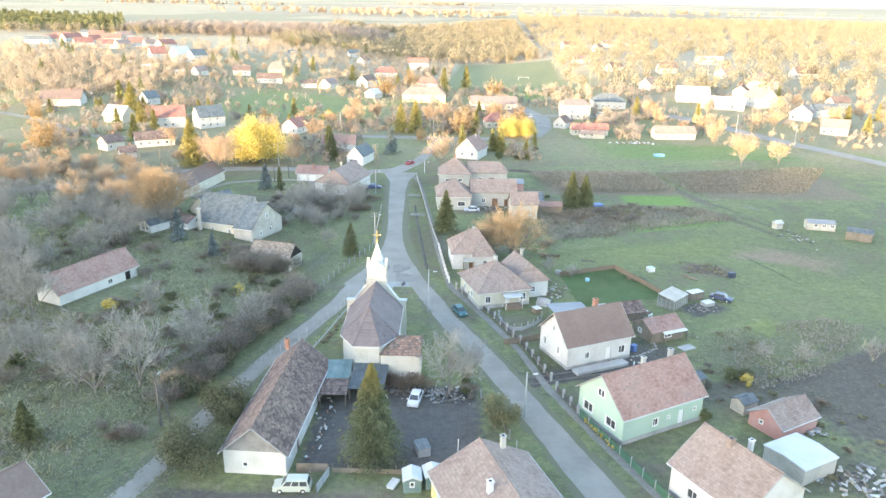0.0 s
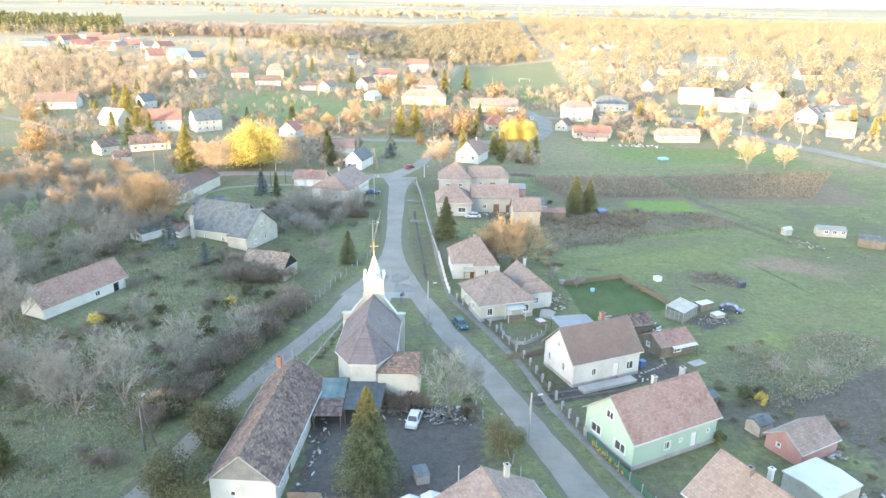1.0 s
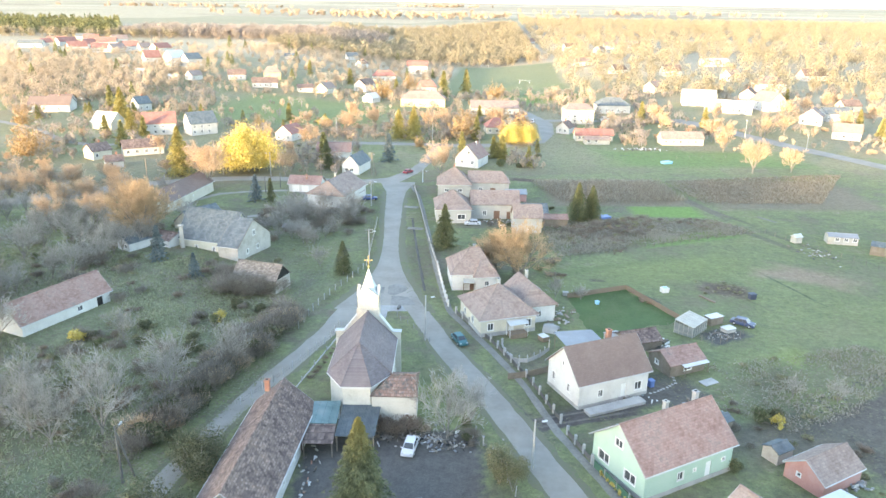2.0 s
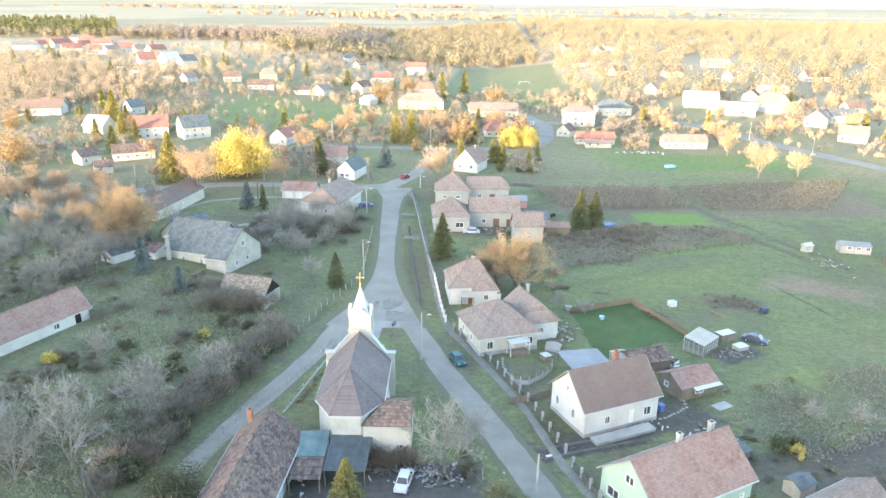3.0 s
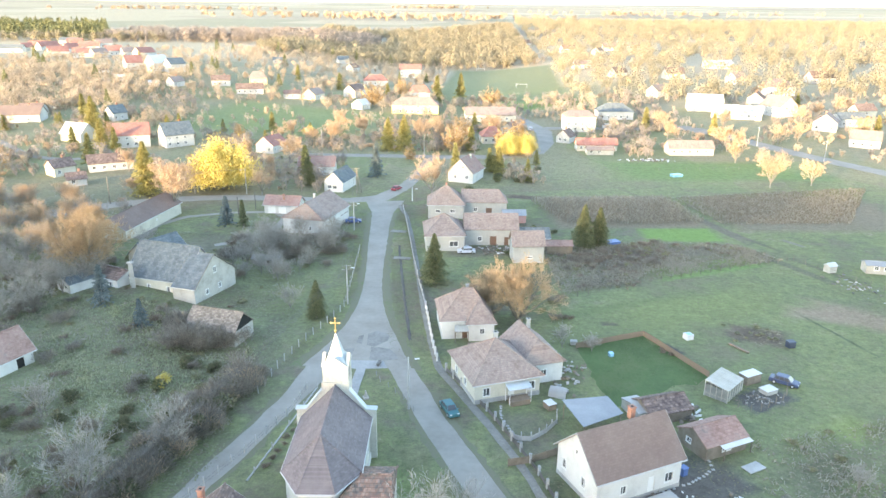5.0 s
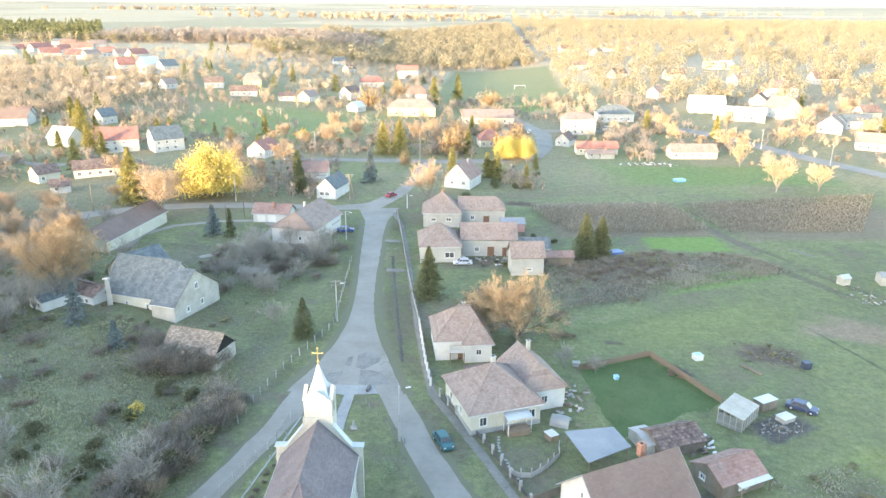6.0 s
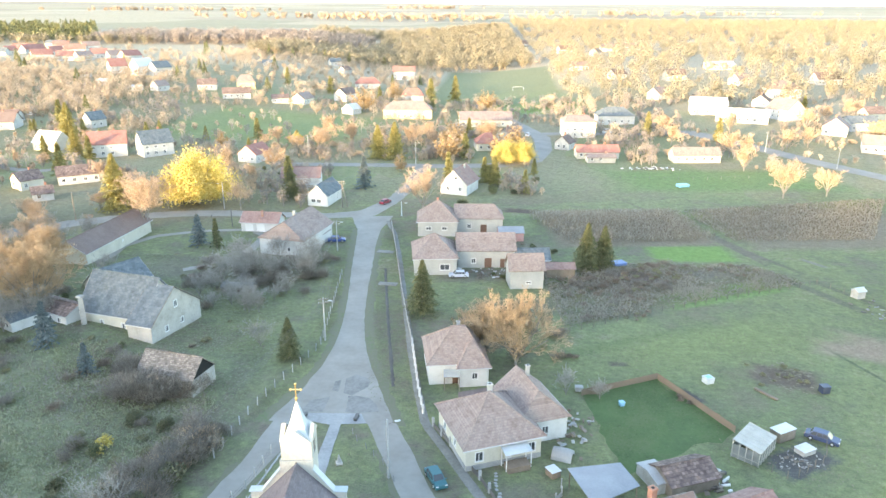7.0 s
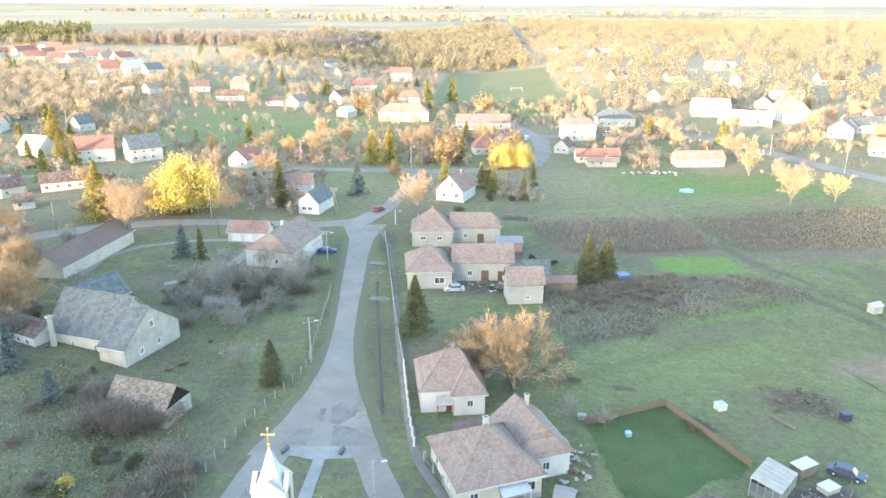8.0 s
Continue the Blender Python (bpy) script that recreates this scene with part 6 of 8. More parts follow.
def woods(name, label, n, where, h0, h1, material, seed, cone=False, k=70, leaf=1.0):
    """Far trees as one mass: each crown is a loose cluster of small pieces over a stem."""
    rng = np.random.default_rng(seed)
    P = np.array([where(rng) for _ in range(n)])
    h = rng.uniform(h0, h1, n)
    z = terrain(P[:, 0], P[:, 1])
    d = rng.normal(size=(n, k, 3))
    d /= np.linalg.norm(d, axis=2)[..., None]
    rad = rng.uniform(0.35, 1.0, (n, k, 1))
    lump = 1 + 0.35 * np.sin(d[..., :1] * 3 + rng.uniform(0, 6, (n, 1, 1))) * np.cos(d[..., 1:2] * 4 + rng.uniform(0, 6, (n, 1, 1)))
    c = d * rad * lump
    w = h[:, None] * rng.uniform(0.32, 0.48, (n, 1))
    if cone:
        f = rng.uniform(0, 1, (n, k))
        r = (1 - f) * w * 0.62
        az = rng.uniform(0, math.tau, (n, k))
        C = np.stack([P[:, :1] + r * np.cos(az), P[:, 1:] + r * np.sin(az), z[:, None] + h[:, None] * (0.12 + 0.88 * f)], -1)
    else:
        C = np.stack([P[:, :1] + c[..., 0] * w, P[:, 1:] + c[..., 1] * w, z[:, None] + h[:, None] * (0.58 + 0.42 * c[..., 2])], -1)
    V, Fq = leaf_quads(C.reshape(-1, 3), leaf, rng, 3.2 if not cone else 1.6, 0.8 if not cone else 0.0)
    t = np.stack([P[:, 0], P[:, 1], z + h * 0.3], -1)
    e = np.zeros((n, 3))
    e[:, 0] = 0.18
    up = np.zeros((n, 3))
    up[:, 2] = h * 0.35
    V2 = np.stack([t - e - up, t + e - up, t + e * 0.5 + up, t - e * 0.5 + up], 1).reshape(-1, 3)
    F2 = np.arange(4 * n).reshape(n, 4) + len(V)
    ob = put(new(name, fast_mesh(name, np.r_[V, V2], np.r_[Fq, F2])), None, material)
    return tagged(ob, label, "woodland", kind="stuff")


M["wood_far"] = mat("autumn woodland", [(0.36, 0.28, 0.205), (0.43, 0.338, 0.25), (0.48, 0.388, 0.295), (0.40, 0.318, 0.235)], 0.12, island=0.35, bump=0, thin=0.15, coords="World", fine=0.4)
M["wood_hill"] = mat("pale hillside woodland", [(0.23, 0.195, 0.135), (0.29, 0.25, 0.17), (0.33, 0.285, 0.20), (0.26, 0.215, 0.155)], 0.12, island=0.35, bump=0, thin=0.15, coords="World", fine=0.4)
M["wood_brown"] = mat("leafless brown woodland", [(0.25, 0.21, 0.185), (0.31, 0.262, 0.232), (0.36, 0.31, 0.27)], 0.12, island=0.35, bump=0, thin=0.15, coords="World", fine=0.4)
M["pine_far"] = mat("pine woodland", [(0.16, 0.165, 0.085), (0.21, 0.21, 0.105), (0.26, 0.25, 0.125)], 0.3, island=0.5, bump=0, thin=0.15, coords="World", fine=0.5)


def hill_right(rng):
    while True:
        x, y = rng.uniform(40, 900), rng.uniform(430, 1500)
        if x > 60 + (y - 430) * 0.02 and y > 430 + 30 * math.sin(x / 37) and x < 0.62 * y + 40:
            return x, y


def behind(rng):
    while True:
        x, y = rng.uniform(-900, 60), rng.uniform(690, 1500)
        if abs(x) < 0.66 * y and y < 1000 + 0.5 * (x + 300) + 60 * math.sin(x / 60) and not (x < -200 and (y < 800 or y > 820)) and not (-330 < x < -100 and 790 < y < 960):
            return x, y


def gardens(rng):
    while True:
        x, y = rng.uniform(-420, 70), rng.uniform(345, 720)
        if x < -200 and y > 590 and rng.uniform() < 0.75:
            continue
        if abs(x) < 0.68 * y and not (-140 < x < 45 and 345 < y < 432 and rng.uniform() < 0.88) and not (-20 < x < 75 and 465 < y < 690) and not (-180 < x < -105 and 395 < y < 440 and rng.uniform() < 0.8) and off_built(x, y) and not (x < -150 and 330 < y < 410 and rng.uniform() < 0.5):
            return x, y


def pines(rng):
    while True:
        x, y = rng.uniform(-760, -400), rng.uniform(815, 1050)
        if x < -0.49 * y:
            return x, y


woods("hillside_wood", "sunlit leafless autumn wood on the hillside", 3800, hill_right, 8, 13, M["wood_hill"], 1, k=90, leaf=0.5)
woods("far_wood", "sunlit autumn wood beyond the village", 2000, behind, 8, 13, M["wood_hill"], 2, k=80, leaf=0.6)
woods("garden_trees", "autumn garden trees among far houses", 1000, gardens, 3.5, 8, M["wood_far"], 3, k=170, leaf=0.27)
woods("thicket_wood", "dense leafless thicket on the slope", 420, lambda r: (r.uniform(-330, -180), r.uniform(385, 520)), 5, 9, M["wood_far"], 8, k=130, leaf=0.28)
woods("garden_firs", "dark firs among the far houses", 28, gardens, 6, 11, M["pine_far"], 4, cone=True, k=150, leaf=0.8)
woods("pine_wood", "dark green pine wood on the rise", 700, pines, 13, 18, M["pine_far"], 5, cone=True, k=80, leaf=1.2)


def brush(rng):
    while True:
        y = rng.uniform(236, 470)
        x = rng.uniform(-0.66, 0.62) * y
        if -45 < x < 112 and y < 300 and not (2 < x < 26 and 255 < y < 292):
            continue
        if x > 95 and rng.uniform() < 0.55 or x > 50 and y < 302:
            continue
        if -140 < x < -42 and 335 < y < 432 and rng.uniform() < 0.9 or abs(x) < 12 and y < 300:
            continue
        if math.sin(x * 0.11 + 2 * math.sin(y * 0.05)) * math.cos(y * 0.13 + x * 0.03) > rng.uniform(-0.7, 0.5) and off_built(x, y):
            return x, y


woods("garden_scrub", "low dry scrub and hedges between the gardens", 1900, brush, 1.0, 3.6, M["wood_far"], 11, k=60, leaf=0.24)
woods("garden_thicket", "leafless brown fruit trees of the gardens", 700, brush, 3.0, 6.5, M["wood_brown"], 12, k=110, leaf=0.24)
woods("brown_wood", "leafless brown wood on the far slope", 800, lambda r: (r.uniform(-410, -110), r.uniform(810, 930)), 9, 14, M["wood_brown"], 13, k=120, leaf=0.6)
for k, (x, y, hx, hy, n) in enumerate([(-330, 1700, 120, 40, 130), (-140, 2900, 90, 40, 110), (-60, 1600, 130, 50, 160), (500, 2100, 200, 60, 160), (-900, 2300, 160, 40, 120)]):
    woods("distant_wood", "brown wood on the distant hills", n // 2, lambda r: (x + r.normal() * hx, y + r.normal() * hy), 9, 15, M["wood_far"], 20 + k, k=40, leaf=2.2)


# ---- shared small pieces ----
def bar(name, material, sx, sy, sz, bevel=0.0):
    """Mesh data of a box standing on its base, for repeated pieces."""
    bm = bmesh.new()
    box(bm, -sx / 2, sx / 2, -sy / 2, sy / 2, 0, sz, bevel=bevel)
    me = bpy.data.meshes.new(name)
    bm.normal_update()
    bm.to_mesh(me)
    bm.free()
    me.materials.append(material)
    return me


def piece(name, me, parent, m):
    ob = new(name, me)
    ob.parent = parent
    ob.matrix_local = m
    return ob


def along(line, step):
    """Points and headings every step metres along a polyline."""
    line = np.array(line, float)
    seg = np.hypot(*np.diff(line, axis=0).T)
    d = np.r_[0, np.cumsum(seg)]
    out = []
    for q in np.arange(0, d[-1] + 0.01, step):
        i = min(len(seg) - 1, int(np.searchsorted(d, q, "right") - 1))
        f = (q - d[i]) / seg[i]
        p = line[i] + (line[i + 1] - line[i]) * f
        a = math.atan2(*(line[i + 1] - line[i])[::-1])
        out.append((p[0], p[1], a))
    return out


def fence(name, label, line, step, post, rails=(), rail_mat=None, mesh_mat=None, mesh_h=0.0, lean=2.0):
    """Posts along a line with rails or a panel between them."""
    root = thing(name, Matrix.Translation((line[0][0], line[0][1], 0)), label, "fence")
    o = Vector((line[0][0], line[0][1], 0))
    pts = along(line, step)
    for x, y, a in pts:
        m = Matrix.Translation(Vector((x, y, tz(x, y) - 0.1)) - o) @ Matrix.Rotation(a, 4, "Z") @ Matrix.Rotation(radians(pr.normal(0, lean)), 4, "X")
        piece("post", post, root, m)
    for (x0, y0, _), (x1, y1, _) in zip(pts, pts[1:]):
        a, b = Vector((x0, y0, tz(x0, y0))) - o, Vector((x1, y1, tz(x1, y1))) - o
        for z, r in rails:
            bm = bmesh.new()
            tube(bm, a + Vector((0, 0, z)), b + Vector((0, 0, z + pr.normal(0, 0.02))), r, r, 4)
            part("rail", bm, rail_mat, root)
        if mesh_h:
            bm = bmesh.new()
            u = (b - a).normalized() * 0.06
            w = Vector((-u.y, u.x, 0)) * 0.4
            q = [a + u, b - u]
            slab_pts = [q[0] - w, q[1] - w, q[1] + w, q[0] + w]
            lo = [bm.verts.new(v + Vector((0, 0, 0.05))) for v in slab_pts]
            hi = [bm.verts.new(v + Vector((0, 0, mesh_h))) for v in slab_pts]
            bm.faces.new(hi)
            for i in range(4):
                bm.faces.new((lo[i], lo[(i + 1) % 4], hi[(i + 1) % 4], hi[i]))
            part("panel", bm, mesh_mat, root)
    return root


conc_post = bar("post", M["concrete"], 0.13, 0.13, 1.5, 0.01)
white_post = bar("post", M["plaster"], 0.32, 0.32, 1.6, 0.02)
brick_post = bar("post", M["concrete"], 0.32, 0.32, 1.5, 0.02)
wood_post = bar("post", M["wood"], 0.09, 0.09, 1.3)
M["mesh_green"] = mat("green wire mesh", [(0.05, 0.13, 0.09), (0.09, 0.18, 0.12)], 2.0, rough=0.6)
M["iron"] = mat("dark iron", [(0.10, 0.095, 0.09), (0.17, 0.155, 0.14)], 2.0, rough=0.6)
fence("roadside_fence", "old concrete posts with wire beside the road", [(-29.6, 122), (-28.6, 131.5), (-26.7, 139.6), (-24.3, 147.6), (-22.6, 153.9), (-23.2, 165), (-25, 190)], 2.6, conc_post, [(0.45, 0.02), (0.9, 0.02), (1.3, 0.02)], M["iron"])
fence("white_fence", "white concrete fence along the pavement", [(-7.0, 155), (-5.0, 140.5), (-3.6, 132.5)], 2.4, white_post, mesh_mat=M["plaster"], mesh_h=1.05, lean=0.3)
fence("garden_fence", "pale concrete garden fence along the pavement", [(-18.3, 228), (-15.2, 208), (-12.0, 186), (-9.2, 168), (-7.1, 156)], 2.8, conc_post, mesh_mat=M["concrete"], mesh_h=0.8, lean=0.6)
fence("yard_fence", "weathered pillar fence along the pavement", [(-2.2, 130.5), (4.4, 118.4), (9.7, 106.1), (13.7, 93)], 2.6, brick_post, mesh_mat=M["iron"], mesh_h=0.7, lean=0.4)
fence("yard_fence", "brick pillar fence with iron panels by the street", [(13.7, 92), (16.0, 85.8)], 2.2, brick_post, mesh_mat=M["iron"], mesh_h=0.8, lean=0.4)
fence("green_fence", "green wire mesh fence before the house", [(16.1, 85.2), (19.3, 78), (24.5, 66), (30.5, 54)], 2.4, conc_post, mesh_mat=M["mesh_green"], mesh_h=1.1, lean=0.4)
fence("pasture_fence", "thin wooden posts with wire across the meadow", [(20.5, 161.5), (35.6, 169.9), (52.4, 178), (74.6, 187.2)], 2.7, wood_post, [(0.6, 0.012), (1.0, 0.012)], M["iron"], lean=4)
fence("meadow_fence", "far wooden post fence across the meadow", [(44, 283), (82, 285), (100, 288)], 5.0, wood_post, [(1.0, 0.015)], M["iron"], lean=4)
fence("church_fence", "low mossy wall beside the church garden", [(-31.5, 96), (-27.0, 107), (-23.4, 117.5), (-22.6, 124)], 2.4, conc_post, [(0.5, 0.02), (0.9, 0.02)], M["iron"], lean=3)
fence("yard_wire_fence", "wire fence between farmyard and street", [(12.8, 62), (6.8, 77), (3.8, 86), (0.5, 93)], 2.6, conc_post, [(0.5, 0.02), (0.9, 0.02), (1.3, 0.02)], M["iron"], lean=3)
fence("front_fence", "grey board fence in front of the farmyard", [(-19.6, 70.1), (-15.5, 70.3)], 1.9, wood_post, mesh_mat=M["wood"], mesh_h=1.3, lean=1)
fence("front_fence", "low grey board fence in front of the yard", [(-15.3, 70.3), (-8.4, 70.5), (-2, 70.8)], 1.9, wood_post, mesh_mat=M["wood"], mesh_h=0.7, lean=2)
fence("side_fence", "weathered grey board fence beside the white house", [(6.4, 106.3), (9.5, 107.2), (13.2, 109.4)], 1.8, wood_post, mesh_mat=M["wood"], mesh_h=1.1, lean=1)
fence("lawn_wall", "low pale wall round the front lawn", [(7.0, 112.5), (9.2, 111.6), (11.6, 113.6), (13.6, 116.4), (13.8, 119.4)], 1.5, conc_post, mesh_mat=M["concrete"], mesh_h=0.75, lean=0.5)
fence("lane_gate", "pale green tin gate beside the parked car", [(-15.6, 69.8), (-16.4, 66.2)], 1.8, wood_post, mesh_mat=M["tin"], mesh_h=1.2, lean=1)
fence("wire_pen", "thin wire pen beside the greenhouse", [(40.2, 122.1), (42.2, 120.6), (48.1, 124.8), (50.2, 129.5)], 1.8, wood_post, [(0.4, 0.012), (0.8, 0.012), (1.2, 0.012)], M["iron"], lean=3)
fence("fallow_fence", "wooden posts along the fallow plot", [(76, 188), (86, 171), (98, 150)], 3.0, wood_post, [(0.9, 0.012)], M["iron"], lean=5)

boards = thing("board_fence", Matrix.Translation((19.4, 139.7, 0)), "tan wooden board fence round the garden lawn", "fence")
board_me = bar("board", M["wood_tan"], 0.15, 0.03, 1.05)
for x, y, a in along([(19.4, 139.7), (31.9, 145.3), (38.7, 130.8)], 0.165):
    piece("board", board_me, boards, Matrix.Translation((x - 19.4, y - 139.7, pr.normal(0, 0.015))) @ Matrix.Rotation(a, 4, "Z"))


# ---- poles and wires ----
def pole(x, y, h, label, material, arm=0.0, lamp=None, turn=0.0, brace=False):
    root = thing("street_pole", pose(x, y, tz(x, y), 0, 0, turn), label, "utility pole", "poles along the streets")
    bm = bmesh.new()
    tube(bm, (0, 0, -0.4), (0, 0, h), 0.17, 0.10, 8)
    part("shaft", bm, material, root)
    if brace:
        bm = bmesh.new()
        tube(bm, (1.6, 0, -0.3), (0.05, 0, h * 0.9), 0.14, 0.10, 8)
        part("brace", bm, material, root)
    if arm:
        for k in (0.25, 0.9):
            bm = bmesh.new()
            box(bm, -arm, arm, -0.06, 0.06, h - k - 0.1, h - k)
            c = part("crossarm", bm, M["wood"], root)
            for q in (-0.9, -0.45, 0.45, 0.9):
                bm = bmesh.new()
                tube(bm, (q * arm, 0, h - k), (q * arm, 0, h - k + 0.16), 0.05, 0.035, 6)
                part("insulator", bm, M["plaster"], c)
    if lamp is not None:
        a = radians(lamp)
        bm = bmesh.new()
        tube(bm, (0, 0, h - 0.7), (math.cos(a) * 1.1, math.sin(a) * 1.1, h - 0.45), 0.03, 0.03, 5)
        part("lamp_arm", bm, M["iron"], root)
        bm = bmesh.new()
        box(bm, 0.9, 1.6, -0.14, 0.14, h - 0.5, h - 0.36, Matrix.Rotation(a, 4, "Z"), bevel=0.04)
        part("lamp_head", bm, M["tin_white"], root)
    return root


CON, WOO = "grey concrete pole with a street lamp", "dark wooden pole with a prop"
pole(8.5, 84.2, 7.0, CON, M["concrete"], 0, 20)
pole(-7.1, 119.0, 8.2, CON, M["concrete"], 0, 20)
pole(-22.2, 156.4, 8.0, "grey concrete pole with crossarms and lamp", M["concrete"], 0.9, -30, turn=20)
pole(-28.8, 205, 7.5, "grey concrete pole with crossarms", M["concrete"], 0.9, 0, turn=0)
pole(-39.3, 77.5, 7.6, WOO, M["iron"], 0, 30, turn=60, brace=True)
pole(-68, 240.5, 8, CON, M["concrete"], 0, 200)
pole(-34.3, 244, 8, "wooden A-pole with crossarms by the junction", M["wood"], 1.1, None, turn=10, brace=True)
pole(-17.3, 304, 8.5, CON, M["concrete"], 0, 0)
pole(-16.3, 236, 4.2, "thin pale lamp post on the verge", M["tin_white"], 0, 0)
pole(-103.8, 226, 8, "bare wooden pole by the road", M["wood"])
pole(-60, 223, 5, "short dark wooden pole by the park", M["iron"])
pole(-63, 217, 5, "short dark wooden pole by the path", M["iron"])
pole(-60.5, 318, 8, CON, M["concrete"], 0, 0)
pole(122, 333, 8, CON, M["concrete"], 0, 90)
pole(137, 305, 8, CON, M["concrete"], 0, 90)


def wire(a, b, sag, n=10, r=0.018):
    a, b = Vector(a), Vector(b)
    pts = [a.lerp(b, k / n) - Vector((0, 0, sag * 4 * (k / n) * (1 - k / n))) for k in range(n + 1)]
    bm = bmesh.new()
    side = (b - a).cross(Vector((0, 0, 1))).normalized() * r
    rings = [[bm.verts.new(p + v) for v in (side, Vector((0, 0, r * 1.5)), -side)] for p in pts]
    for p, q in zip(rings, rings[1:]):
        for k in range(3):
            bm.faces.new((p[k], p[(k + 1) % 3], q[(k + 1) % 3], q[k]))
    ob = part("power_line", bm, M["iron"])
    return tagged(ob, "thin dark overhead wire between two poles", "wire", "overhead wires")


for k in (-0.75, -0.3, 0.3, 0.75):
    wire((-22.2 + k, 156.4 + k * 0.3, 7.9), (-28.8 + k, 205, 7.4), 0.8)
    wire((-22.2 + k, 156.4 + k * 0.3, 7.9), (-39.3 + k * 0.4, 77.5, 8.0), 1.6)
for k in (-0.6, 0.6):
    wire((-34.3 + k, 244, 8.0), (-68, 240.5 + k, 8.0), 0.5, r=0.025)
    wire((-34.3 + k, 244, 8.0), (-17.3 + k, 304, 8.5), 0.8, r=0.025)
    wire((-28.8 + k, 205, 7.4), (-34.3 + k, 244, 8.0), 0.6)
    wire((-68, 240.5 + k, 8.0), (-103.8, 226 + k, 8), 0.5)

far_poles = [(-177.1, 511.5), (-135.3, 496.5), (-99.1, 483.7), (-65.8, 473.3)]
for x, y in far_poles:
    pole(x, y, 8.6, "grey concrete pole among the gardens", M["concrete"], 0.8)
for (x0, y0), (x1, y1) in zip(far_poles, far_poles[1:]):
    for k in (-0.6, 0.6):
        wire((x0, y0 + k, tz(x0, y0) + 8.5), (x1, y1 + k, tz(x1, y1) + 8.5), 0.7, r=0.06)


def goal(x, y, ang, w, h):
    root = thing("goal", pose(x, y, tz(x, y), 0, 0, ang), "white metal football goal on the sports field", "goal")
    for a, b in (((-w / 2, 0, 0), (-w / 2, 0, h)), ((w / 2, 0, 0), (w / 2, 0, h))):
        bm = bmesh.new()
        tube(bm, a, b, 0.09, 0.09, 6)
        part("post", bm, M["frame_white"], root)
    bm = bmesh.new()
    tube(bm, (-w / 2 - 0.09, 0, h), (w / 2 + 0.09, 0, h), 0.09, 0.09, 6)
    part("crossbar", bm, M["frame_white"], root)


goal(8.1, 683.3, 5, 7.3, 2.44)
goal(35.1, 530.2, 5, 7.3, 2.44)

bm = bmesh.new()
tube(bm, (0, 0, -0.2), (0, 0, 2.7), 0.07, 0.06, 8)
tube(bm, (0, 0, 2.7), (0, 0, 2.78), 0.10, 0.09, 8)
yard_post = tagged(part("vent_pipe", bm, M["tin_white"]), "thin white vent pipe standing in the farmyard", "pipe")
yard_post.matrix_world = pose(-0.4, 74.2, 0)


